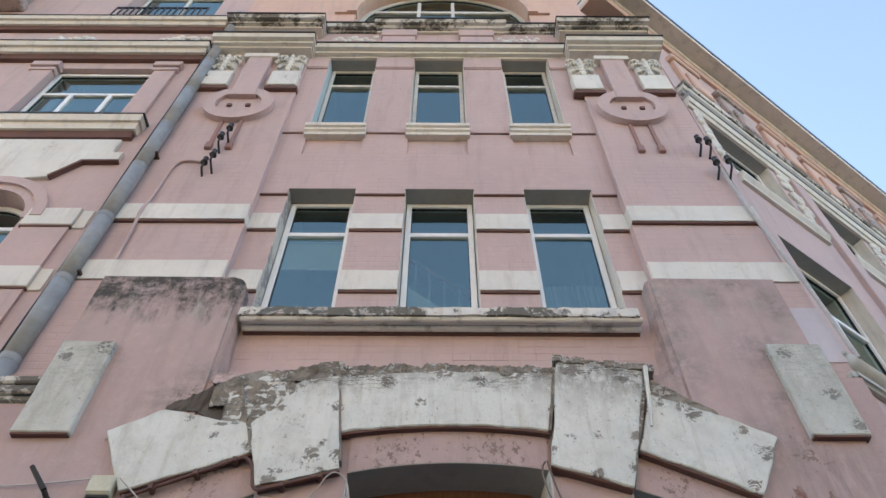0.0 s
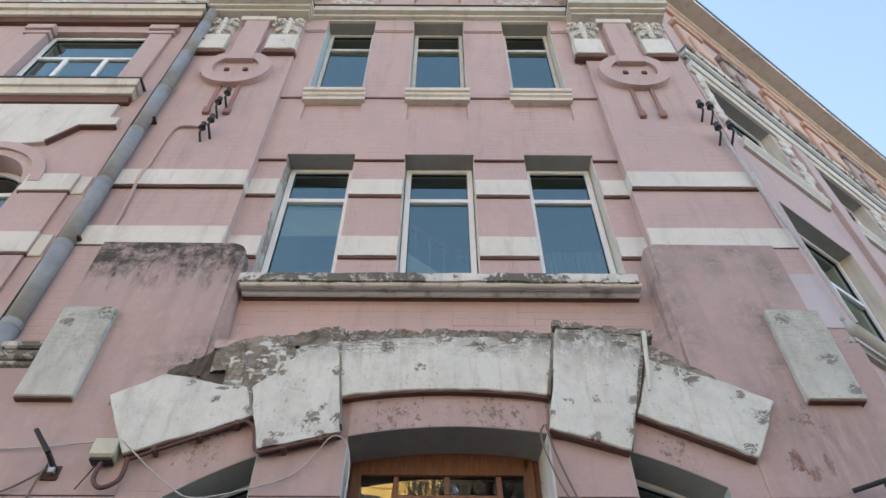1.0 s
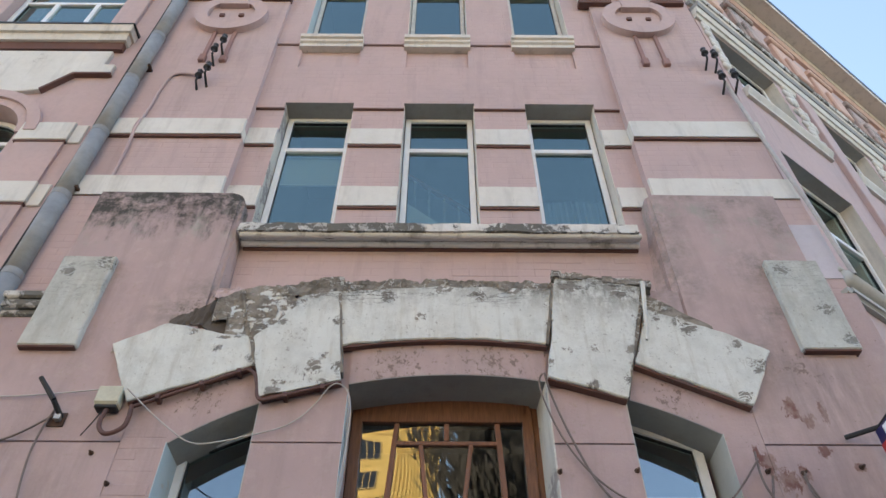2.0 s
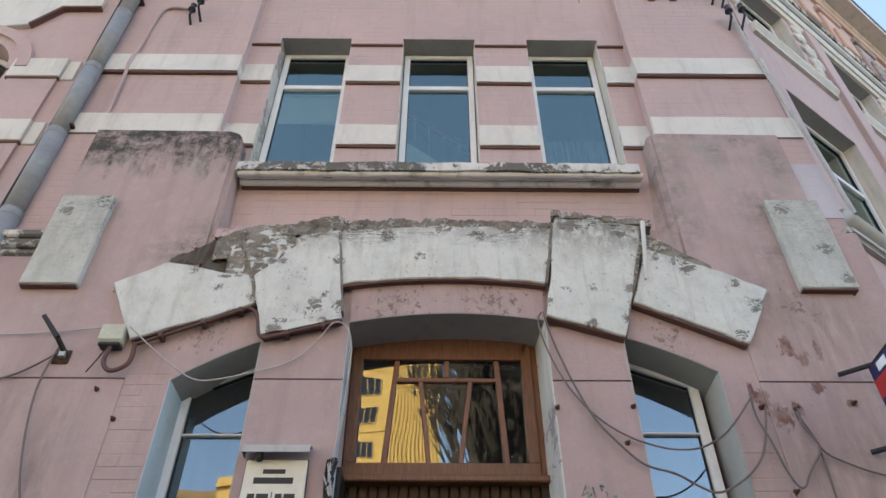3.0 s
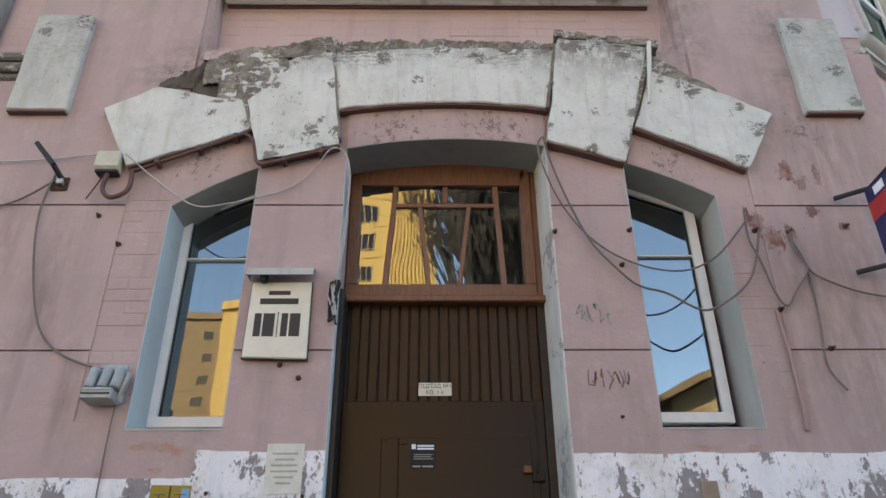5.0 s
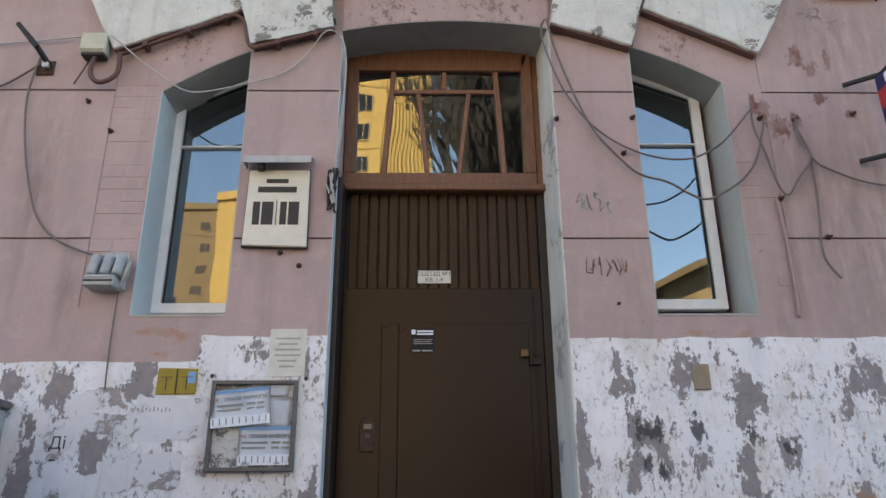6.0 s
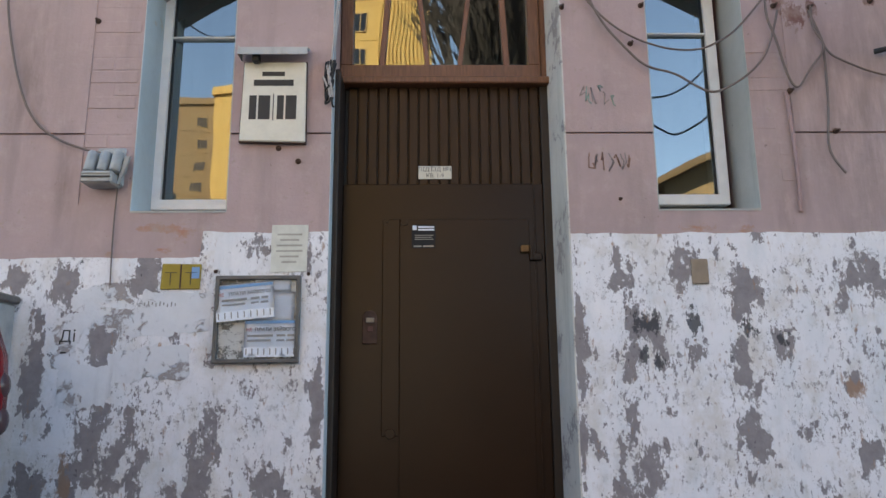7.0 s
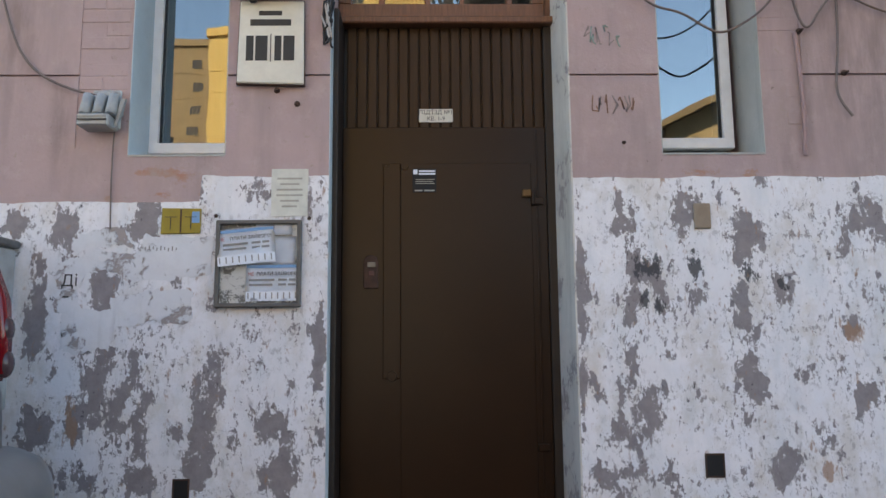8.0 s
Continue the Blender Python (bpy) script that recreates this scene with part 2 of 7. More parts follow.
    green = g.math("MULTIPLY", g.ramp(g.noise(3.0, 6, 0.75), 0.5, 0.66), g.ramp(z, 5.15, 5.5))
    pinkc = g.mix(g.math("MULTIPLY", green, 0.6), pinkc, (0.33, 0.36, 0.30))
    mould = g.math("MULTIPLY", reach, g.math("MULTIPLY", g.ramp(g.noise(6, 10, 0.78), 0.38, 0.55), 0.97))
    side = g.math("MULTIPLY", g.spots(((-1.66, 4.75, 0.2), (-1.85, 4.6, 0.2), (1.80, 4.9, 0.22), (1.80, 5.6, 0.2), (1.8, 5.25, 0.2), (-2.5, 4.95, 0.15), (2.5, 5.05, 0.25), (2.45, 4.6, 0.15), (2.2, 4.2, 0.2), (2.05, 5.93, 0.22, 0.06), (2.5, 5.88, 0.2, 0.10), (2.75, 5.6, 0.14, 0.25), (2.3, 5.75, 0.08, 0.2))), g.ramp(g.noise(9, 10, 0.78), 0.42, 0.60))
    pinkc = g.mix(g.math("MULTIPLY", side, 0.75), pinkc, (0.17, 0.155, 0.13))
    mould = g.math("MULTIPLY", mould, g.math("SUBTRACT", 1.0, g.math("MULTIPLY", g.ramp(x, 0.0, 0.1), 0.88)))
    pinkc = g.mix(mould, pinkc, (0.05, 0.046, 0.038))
    runoff = g.spots(((2.03, 2.45, 0.05, 0.42), (2.37, 2.15, 0.06, 0.30), (2.20, 2.95, 0.16, 0.35), (2.45, 2.7, 0.05, 0.5), (2.62, 3.0, 0.12, 0.5), (1.93, 2.1, 0.05, 0.15), (2.75, 2.3, 0.15, 0.35), (2.45, 2.6, 0.45, 0.7), (2.55, 3.9, 0.35, 0.5), (-2.25, 2.9, 0.12, 0.5), (-2.6, 3.2, 0.1, 0.5), (-2.0, 2.3, 0.05, 0.3)))
    pinkc = g.mix(g.math("MULTIPLY", runoff, g.math("MULTIPLY", g.ramp(g.noise(1.0, 8, 0.7, g.stretch(15, 15, 3)), 0.36, 0.6), 0.7)), pinkc, (0.24, 0.18, 0.165))
    right = g.ramp(x, 0.0, 0.1)
    worn = g.math("MAXIMUM", g.spots(PEELED_LEFT), g.spots(PEELED_RIGHT))
    torn = g.noise(1.0, 13, 0.70, g.stretch(7.0, 7.0, 4.0), 0.0)
    ragged = g.noise(1.0, 10, 0.74, g.stretch(30, 30, 19, (2, 0, 4)))
    edge = g.math("ADD", g.math("MULTIPLY", torn, 0.74), g.math("MULTIPLY", ragged, 0.26))
    peel = g.ramp(g.math("SUBTRACT", g.math("ADD", edge, g.math("MULTIPLY", worn, 0.125)), g.math("MULTIPLY", right, 0.008)), 0.551, 0.557)
    whitec = g.mix(g.ramp(g.noise(2.0, 6, 0.7), 0.3, 0.7), (0.89, 0.88, 0.90), (0.78, 0.77, 0.79))
    whitec = g.mix(g.math("MULTIPLY", g.ramp(g.noise(5, 6, 0.7, g.stretch(1, 1, 0.4, (5, 0, 0))), 0.55, 0.8), 0.4), whitec, (0.46, 0.43, 0.42))
    under = g.mix(g.ramp(g.noise(14, 6, 0.7), 0.3, 0.7), (0.33, 0.295, 0.30), (0.22, 0.20, 0.205))
    whitec = g.mix(peel, whitec, under)
    flake = g.math("MULTIPLY", g.ramp(g.noise(1.0, 12, 0.76, g.stretch(34, 34, 20)), 0.548, 0.556), g.ramp(g.math("ADD", g.math("MULTIPLY", worn, 0.25), g.noise(2.2, 4, 0.6)), 0.46, 0.60))
    whitec = g.mix(flake, whitec, under)
    size = g.math("MULTIPLY", g.ramp(g.noise(3.1, 9, 0.72, g.stretch(1, 1, 0.8, (1, 0, 4))), 0.50, 0.62), 0.6)
    whitec = g.mix(g.math("MULTIPLY", size, g.math("SUBTRACT", 1.0, peel)), whitec, (0.62, 0.58, 0.52))
    chalk = g.math("MULTIPLY", g.ramp(g.noise(1.0, 9, 0.7, g.stretch(3.0, 3.0, 1.1, (7, 0, 1))), 0.50, 0.62), g.math("SUBTRACT", 1.0, peel))
    whitec = g.mix(g.math("MULTIPLY", chalk, 0.36), whitec, (0.58, 0.63, 0.66))
    soot = g.spots(((1.12, 1.50, 0.10, 0.07), (1.37, 1.51, 0.05, 0.09), (1.17, 1.30, 0.04, 0.05), (1.66, 1.47, 0.05), (1.83, 1.42, 0.06, 0.04), (1.09, 1.34, 0.05)))
    tar = g.ramp(g.math("ADD", g.math("MULTIPLY", soot, 0.22), g.noise(1.0, 10, 0.74, g.stretch(26, 26, 15, (3, 0, 7)))), 0.61, 0.64)
    whitec = g.mix(g.math("MULTIPLY", tar, 0.9), whitec, (0.055, 0.055, 0.06))
    drip = g.ramp(g.math("ADD", g.math("MULTIPLY", g.spots(((-1.86, 0.74, 0.04, 0.12), (2.17, 1.15, 0.07, 0.06), (2.0, 0.46, 0.06, 0.05), (-1.36, 1.38, 0.12, 0.03))), 0.25), g.noise(1.0, 8, 0.7, g.stretch(20, 20, 8))), 0.60, 0.66)
    whitec = g.mix(g.math("MULTIPLY", drip, 0.8), whitec, (0.36, 0.22, 0.14))
    near = g.math("MULTIPLY", g.ramp(x, -1.245, -1.235), g.math("SUBTRACT", 1.0, g.ramp(x, -0.5, -0.49)))
    top = g.math("ADD", g.math("ADD", 1.868, g.math("MULTIPLY", near, 0.135)), g.math("MULTIPLY", right, 0.12))
    top = g.math("ADD", top, g.math("MULTIPLY", g.math("SUBTRACT", g.noise(3.0, 6, 0.6), 0.5), 0.05))
    low = g.math("LESS_THAN", z, top)
    g.link(g.mix(low, pinkc, whitec), p.inputs["Base Color"])
    h = g.math("SUBTRACT", g.noise(45, 5, 0.65), g.math("MULTIPLY", g.math("MULTIPLY", low, peel), 1.2))
    g.bump(p, h, 0.45, 0.006)
    return m


wall_paint = ground_wall()


def stucco(name, a, b, bare, places, stain=0.26, age=1.0):
    """White stucco on masonry: grey stains, and bare spots where it has come off."""
    m, nt, p = nodes_of(name, 0.9)
    g = G(nt)
    col = g.mix(g.ramp(g.noise(2.2, 8, 0.7), 0.35, 0.65), a, b)
    fine = g.noise(11, 12, 0.8)
    col = g.mix(g.math("MULTIPLY", g.ramp(g.math("ADD", g.math("MULTIPLY", fine, 0.6), g.math("MULTIPLY", g.noise(2.6, 4, 0.6, g.stretch(1.6, 1.6, 0.8)), 0.45)), 0.50, 0.66), stain), col, (0.27, 0.26, 0.225))
    col = g.mix(g.math("MULTIPLY", g.ramp(g.noise(34, 6, 0.75), 0.61, 0.66), 0.7), col, (0.2, 0.19, 0.16))
    crackle = g.math("MULTIPLY", g.ramp(g.noise(1.0, 12, 0.8, g.stretch(22, 22, 16)), 0.585, 0.60), g.ramp(g.noise(3.6, 5, 0.6), 0.48, 0.62))
    col = g.mix(g.math("MULTIPLY", crackle, 0.85), col, (0.33, 0.31, 0.27))
    gone = g.ramp(g.math("ADD", g.math("MULTIPLY", g.spots(places), 0.27), g.math("MULTIPLY", g.noise(12, 14, 0.82, None, 0.4), 0.95)), 0.640, 0.652)
    runs = g.noise(1.0, 8, 0.7, g.stretch(13, 13, 1.5))
    col = g.mix(g.math("MULTIPLY", g.ramp(runs, 0.52, 0.70), 0.5), col, (0.40, 0.375, 0.31))
    wet = g.math("MULTIPLY", g.ramp(g.math("ADD", g.axis(2), g.math("MULTIPLY", g.math("ABSOLUTE", g.axis(0)), 0.16)), 4.62, 4.95), g.ramp(g.noise(8, 12, 0.8, g.stretch(1.5, 1.5, 0.7)), 0.40, 0.54))
    col = g.mix(g.math("MULTIPLY", wet, 0.8 * age), col, (0.17, 0.155, 0.125))
    shred = g.math("SUBTRACT", 1.0, g.ramp(g.math("ABSOLUTE", g.math("SUBTRACT", g.noise(7, 5, 0.6, g.stretch(1, 1, 1.3, (8, 2, 5)), 0.6), 0.5)), 0.014, 0.024))
    col = g.mix(gone, col, g.mix(g.math("MULTIPLY", shred, 0.9), g.mix(g.ramp(g.noise(9, 6, 0.7), 0.35, 0.65), bare, tuple(c * 0.6 for c in bare)), a))
    split = g.math("SUBTRACT", 1.0, g.ramp(g.math("ABSOLUTE", g.math("SUBTRACT", g.noise(1.0, 9, 0.66, g.stretch(2.2, 2.2, 11, (1, 0, 2))), 0.5)), 0.006, 0.014))
    split = g.math("MULTIPLY", split, g.ramp(g.math("ADD", g.axis(2), g.math("MULTIPLY", g.noise(2, 3), 0.5)), 4.86, 5.0))
    col = g.mix(g.math("MULTIPLY", split, age), col, (0.06, 0.053, 0.045))
    g.link(col, p.inputs["Base Color"])
    g.bump(p, g.math("SUBTRACT", g.noise(40, 6, 0.7), g.math("MULTIPLY", gone, 1.6)), 0.55, 0.008)
    return m


vous_white = stucco("chipped_white_stucco", (0.71, 0.72, 0.68), (0.63, 0.64, 0.60), (0.30, 0.275, 0.24), (
    (-0.80, 4.04, 0.07, 0.12), (-0.75, 4.13, 0.05), (-1.0, 3.92, 0.10, 0.03), (-1.66, 4.35, 0.06, 0.04), (-1.47, 4.21, 0.04, 0.06), (-1.40, 4.30, 0.12, 0.02), (-1.06, 4.44, 0.05), (-0.95, 4.62, 0.07, 0.05), (-0.86, 4.72, 0.12), (0.90, 4.2, 0.045), (1.08, 4.2, 0.055), (1.72, 4.42, 0.10), (1.55, 4.5, 0.06),
    (0.98, 4.78, 0.1), (1.35, 4.72, 0.1), (0.3, 4.72, 0.08), (-0.35, 4.70, 0.09), (-0.1, 4.5, 0.05), (2.05, 4.25, 0.06), (0.76, 4.1, 0.05), (0.80, 4.45, 0.05),
    (-0.63, 4.05, 0.07), (-0.67, 4.45, 0.06), (0.80, 4.62, 0.07), (1.26, 3.95, 0.06), (1.33, 4.22, 0.06), (1.42, 4.45, 0.08), (-1.21, 4.12, 0.07), (-1.04, 3.84, 0.07), (-0.72, 3.93, 0.06), (1.02, 3.90, 0.06), (2.14, 4.10, 0.09), (1.98, 3.83, 0.07), (1.70, 4.5, 0.08), (0.55, 4.76, 0.09), (0.05, 4.78, 0.09)))
plate_white = stucco("dull_white_stucco", (0.58, 0.59, 0.55), (0.51, 0.52, 0.48), (0.30, 0.29, 0.26), ((-2.5, 5.02, 0.1), (-2.75, 4.95, 0.08), (2.6, 5.0, 0.12), (2.78, 4.6, 0.08), (2.85, 4.3, 0.07)), 0.30, 0.25)
weathered = plaster("weathered_ledge_paint", (0.76, 0.74, 0.70), (0.46, 0.44, 0.40), grime=0.6, dirt=(0.09, 0.08, 0.065), chips=(0.15, 0.14, 0.12), chip_at=0.60, bump=0.7)


def simple(name, col, rough=0.5, metal=0.0, var=0.15, scale=12.0, bump=0.1, grain=None):
    m, nt, p = nodes_of(name, rough, metal)
    g = G(nt)
    co = g.stretch(*grain) if grain else None
    f = g.ramp(g.noise(scale, 5, 0.65, co), 0.3, 0.7)
    g.link(g.mix(f, tuple(c * (1 + var) for c in col), tuple(c * (1 - var) for c in col)), p.inputs["Base Color"])
    if bump:
        g.bump(p, g.noise(scale * 3, 4, 0.6, co), bump, 0.004)
    return m


def glass_material(name, ior, tint, gloss=(1, 1, 1)):
    m = bpy.data.materials.new(name)
    m.use_nodes = True
    nt = m.node_tree
    nt.nodes.remove(nt.nodes["Principled BSDF"])
    fr, gl, tr, mx = (nt.nodes.new("ShaderNode" + k) for k in ("Fresnel", "BsdfGlossy", "BsdfTransparent", "MixShader"))
    fr.inputs[0].default_value = ior
    gl.inputs["Roughness"].default_value = 0.012
    tr.inputs[0].default_value = (*tint, 1)
    gl.inputs["Color"].default_value = (*gloss, 1)
    nz = nt.nodes.new("ShaderNodeTexNoise")
    nz.inputs["Scale"].default_value, nz.inputs["Detail"].default_value = 1.6, 1.0
    bp = nt.nodes.new("ShaderNodeBump")
    bp.inputs["Strength"].default_value, bp.inputs["Distance"].default_value = 0.12, 0.02
    geo = nt.nodes.new("ShaderNodeNewGeometry")
    nt.links.new(geo.outputs["Position"], nz.inputs["Vector"])
    nt.links.new(nz.outputs[0], bp.inputs["Height"])
    nt.links.new(bp.outputs[0], gl.inputs["Normal"])
    nt.links.new(fr.outputs[0], mx.inputs[0])
    nt.links.new(tr.outputs[0], mx.inputs[1])
    nt.links.new(gl.outputs[0], mx.inputs[2])
    nt.links.new(mx.outputs[0], nt.nodes["Material Output"].inputs[0])
    return m


def clear_material():
    """The back and rim of a pane: clear, with no second mirror image."""
    m = bpy.data.materials.new("clear_glass_back")
    m.use_nodes = True
    nt = m.node_tree
    nt.nodes.remove(nt.nodes["Principled BSDF"])
    tr = nt.nodes.new("ShaderNodeBsdfTransparent")
    tr.inputs[0].default_value = (0.9, 0.94, 0.94, 1)
    nt.links.new(tr.outputs[0], nt.nodes["Material Output"].inputs[0])
    return m


clear_back = clear_material()
glass = glass_material("window_glass", 2.9, (0.7, 0.76, 0.77), (0.92, 1.0, 1.0))
glass_upper = glass_material("coated_window_glass", 2.75, (0.66, 0.78, 0.78), (0.80, 1.0, 0.92))
pvc = simple("white_pvc", (0.82, 0.83, 0.83), 0.4, 0, 0.05)
pvc_old = simple("worn_white_frame", (0.60, 0.59, 0.55), 0.55, 0, 0.15)
wood_red = simple("varnished_red_brown_wood", (0.165, 0.072, 0.036), 0.45, 0, 0.35, 6.0, 0.25, (14, 14, 1.2))
wood_bar = simple("faded_pinkish_wood", (0.22, 0.105, 0.065), 0.6, 0, 0.25, 6.0, 0.2, (14, 14, 1.2))
plank_brown = simple("dark_brown_planks", (0.042, 0.021, 0.009), 0.36, 0, 0.3, 6.0, 0.2, (16, 16, 0.8))
steel_brown = simple("brown_painted_steel", (0.027, 0.0125, 0.0052), 0.30, 0.0, 0.12, 3.0, 0.08)
for _m, _gloss in ((steel_brown, 0.22), (plank_brown, 0.22)):
    _m.node_tree.nodes["Principled BSDF"].inputs["Specular IOR Level"].default_value = _gloss
dark_brown = simple("dark_door_frame", (0.020, 0.012, 0.008), 0.5, 0, 0.2)
zinc = simple("galvanised_pipe", (0.28, 0.285, 0.285), 0.65, 0.15, 0.2, 5.0, 0.15)
black_rubber = simple("black_rubber", (0.02, 0.02, 0.021), 0.6)
cable_grey = simple("grey_brown_cable", (0.17, 0.13, 0.115), 0.6)
cable_white = simple("dirty_white_cable", (0.45, 0.42, 0.40), 0.6)
conduit_brown = simple("red_brown_painted_conduit", (0.11, 0.05, 0.04), 0.6)
rust_iron = simple("rusty_iron", (0.075, 0.042, 0.03), 0.8, 0.2, 0.4, 20)
box_cream = simple("cream_plastic", (0.52, 0.51, 0.40), 0.5, 0, 0.15)
lamp_grey = simple("grey_enamel", (0.36, 0.38, 0.38), 0.45, 0.1, 0.2)
enamel = simple("off_white_enamel", (0.68, 0.66, 0.57), 0.35, 0, 0.08)
ink = simple("black_ink", (0.03, 0.028, 0.025), 0.6, 0, 0.1, bump=0)
ink_grey = simple("faded_ink", (0.28, 0.27, 0.26), 0.7, 0, 0.2, bump=0)
ink_faint = simple("faded_brown_ink", (0.40, 0.385, 0.33), 0.8, 0, 0.2, bump=0)
paper = simple("white_paper", (0.86, 0.89, 0.94), 0.8, 0, 0.06)
paper_wall = plaster("torn_pasted_paper", (0.76, 0.765, 0.785), (0.68, 0.69, 0.71), grime=0.3, fine=14, bump=0.6, chips=(0.36, 0.32, 0.31), chip_at=0.625)
paper_old = simple("yellowed_paper", (0.66, 0.655, 0.58), 0.8, 0, 0.12)
paper_blue = simple("pale_blue_print", (0.20, 0.36, 0.60), 0.7, 0, 0.05, bump=0)
paper_red = simple("red_print", (0.5, 0.06, 0.06), 0.7, 0, 0.05, bump=0)
board_grey = simple("grey_board_frame", (0.11, 0.105, 0.10), 0.5, 0.1, 0.25)
board_back = plaster("scuffed_board_back", (0.20, 0.195, 0.18), (0.12, 0.12, 0.11), chips=(0.60, 0.60, 0.57), chip_at=0.585)
yellow_tin = simple("yellow_tin_plate", (0.30, 0.22, 0.015), 0.5, 0, 0.15)
chrome = simple("worn_steel", (0.45, 0.42, 0.38), 0.35, 0.8)
brass = simple("dull_brass", (0.16, 0.09, 0.035), 0.5, 0.5)
black_vinyl_and_hole = simple("black_vinyl_and_hole", (0.006, 0.006, 0.007), 0.7, 0, 0.1, bump=0)
sign_blue = simple("dark_blue_sign", (0.022, 0.02, 0.10), 0.4)
sign_red = simple("red_sign", (0.45, 0.03, 0.03), 0.4)
car_paint = simple("silver_grey_car_paint", (0.25, 0.26, 0.265), 0.28, 0.6, 0.05, bump=0)
car_plastic = simple("dark_car_trim", (0.03, 0.03, 0.033), 0.5)
car_glass = simple("dark_car_glass", (0.01, 0.011, 0.012), 0.05, 0, 0.0, bump=0)
lamp_red = simple("red_lamp_plastic", (0.20, 0.006, 0.010), 0.15, 0, 0.05, bump=0)
lamp_clear = simple("greyish_lamp_plastic", (0.075, 0.045, 0.05), 0.2, 0, 0.05, bump=0)
asphalt = simple("asphalt", (0.05, 0.05, 0.052), 0.9, 0, 0.3, 3.0, 0.4)
roof_tin = simple("dark_roof_tin", (0.05, 0.055, 0.06), 0.5, 0.4, 0.2)
# warm light bounced onto the attic and wing frieze is put into this colour
peach = plaster("pink_with_warm_bounce", (0.66, 0.45, 0.36), (0.60, 0.40, 0.33), grime=0.25)
yellow_brick = plaster("yellow_facing_brick", (0.47, 0.315, 0.10), (0.41, 0.27, 0.085), grime=0.15, fine=8)
ochre_dark = plaster("brown_shaded_brick", (0.20, 0.14, 0.07), (0.16, 0.11, 0.06), grime=0.2, fine=8)
ochre_mid = plaster("ochre_brick", (0.34, 0.24, 0.12), (0.28, 0.20, 0.10), grime=0.2, fine=8)
bark = simple("dark_bark", (0.028, 0.024, 0.021), 0.9, 0, 0.3, 9, 0.5)


# ---- mesh helpers ----
def box(bm, x0, x1, y0, y1, z0, z1):
    m = Matrix.Translation(((x0 + x1) / 2, (y0 + y1) / 2, (z0 + z1) / 2)) @ Matrix.Diagonal((abs(x1 - x0), abs(y1 - y0), abs(z1 - z0), 1))
    return bmesh.ops.create_cube(bm, size=1, matrix=m)["verts"]


def prism(bm, outline, y0, y1):
    """An outline of (x, z) made solid from y0 (front) to y1."""
    area = sum(a[0] * b[1] - b[0] * a[1] for a, b in zip(outline, outline[1:] + outline[:1]))
    pts = outline if area > 0 else outline[::-1]
    f = [bm.verts.new((x, y0, z)) for x, z in pts]
    r = [bm.verts.new((x, y1, z)) for x, z in pts]
    bm.faces.new(f)
    bm.faces.new(r[::-1])
    for i in range(len(pts)):
        j = (i + 1) % len(pts)
        bm.faces.new((f[j], f[i], r[i], r[j]))
    return f + r


def glazing(bm, outline, y0, y1):
    """A pane: its outer face mirrors, the rest is clear."""
    vs = prism(bm, outline, y0, y1)
    for f in bm.faces:
        f.material_index = 0 if all(abs(v.co.y - y0) < 1e-6 for v in f.verts) else 1
    return vs


def moulding(bm, profile, x0, x1):
    """A profile of (y, z), closed, drawn out along x."""
    a = [bm.verts.new((x0, y, z)) for y, z in profile]
    b = [bm.verts.new((x1, y, z)) for y, z in profile]
    bm.faces.new(a)
    bm.faces.new(b[::-1])
    for i in range(len(profile)):
        j = (i + 1) % len(profile)
        bm.faces.new((a[i], b[i], b[j], a[j]))


def rod(bm, p, q, r0, r1=None, seg=10):
    p, q = Vector(p), Vector(q)
    d = q - p
    m = Matrix.Translation((p + q) / 2) @ d.to_track_quat("Z", "Y").to_matrix().to_4x4()
    bmesh.ops.create_cone(bm, cap_ends=True, segments=seg, radius1=r0, radius2=r0 if r1 is None else r1, depth=d.length, matrix=m)


def bevel(bm, w=0.006, seg=1):
    bmesh.ops.recalc_face_normals(bm, faces=bm.faces)
    bmesh.ops.bevel(bm, geom=[e for e in bm.edges if len(e.link_faces) == 2 and e.calc_face_angle(0) > 0.5], offset=w, segments=seg, affect="EDGES", clamp_overlap=True)


def rough(bm, amount, freq=6.0, cuts=0):
    """Uneven, worn surface."""
    if cuts:
        bmesh.ops.subdivide_edges(bm, edges=bm.edges[:], cuts=cuts, use_grid_fill=True)
    for v in bm.verts:
        v.co += noise.noise_vector(v.co * freq) * amount


def mesh_ob(name, bm, material, smooth=False):
    bmesh.ops.recalc_face_normals(bm, faces=bm.faces)
    me = bpy.data.meshes.new(name)
    bm.to_mesh(me)
    bm.free()
    for mt in material if isinstance(material, (list, tuple)) else [material]:
        me.materials.append(mt)
    if smooth:
        for f in me.polygons:
            f.use_smooth = True
    return new(name, me)


def part(name, bm, material, parent, label="", smooth=False):
    ob = mesh_ob(name, bm, material, smooth)
    ob.parent = parent
    if label:
        tagged(ob, label)
    return ob


def thing(name, label, category, group="", kind="", at=(0, 0, 0)):
    ob = new(name)
    ob.empty_display_size = 0.1
    ob.location = at
    return tagged(ob, label, category, group, kind)


def top(name, bm, material, label, category, group="", kind="", smooth=False):
    return tagged(mesh_ob(name, bm, material, smooth), label, category, group, kind)


def piece(name, fn, material, parent, label="", bev=0.0, smooth=False):
    """One part from a function that fills a bmesh."""
    bm = bmesh.new()
    fn(bm)
    if bev:
        bevel(bm, bev)
    return part(name, bm, material, parent, label, smooth)


def slab(name, dims, material, parent, label="", bev=0.004):
    return piece(name, lambda bm: box(bm, *dims), material, parent, label, bev)


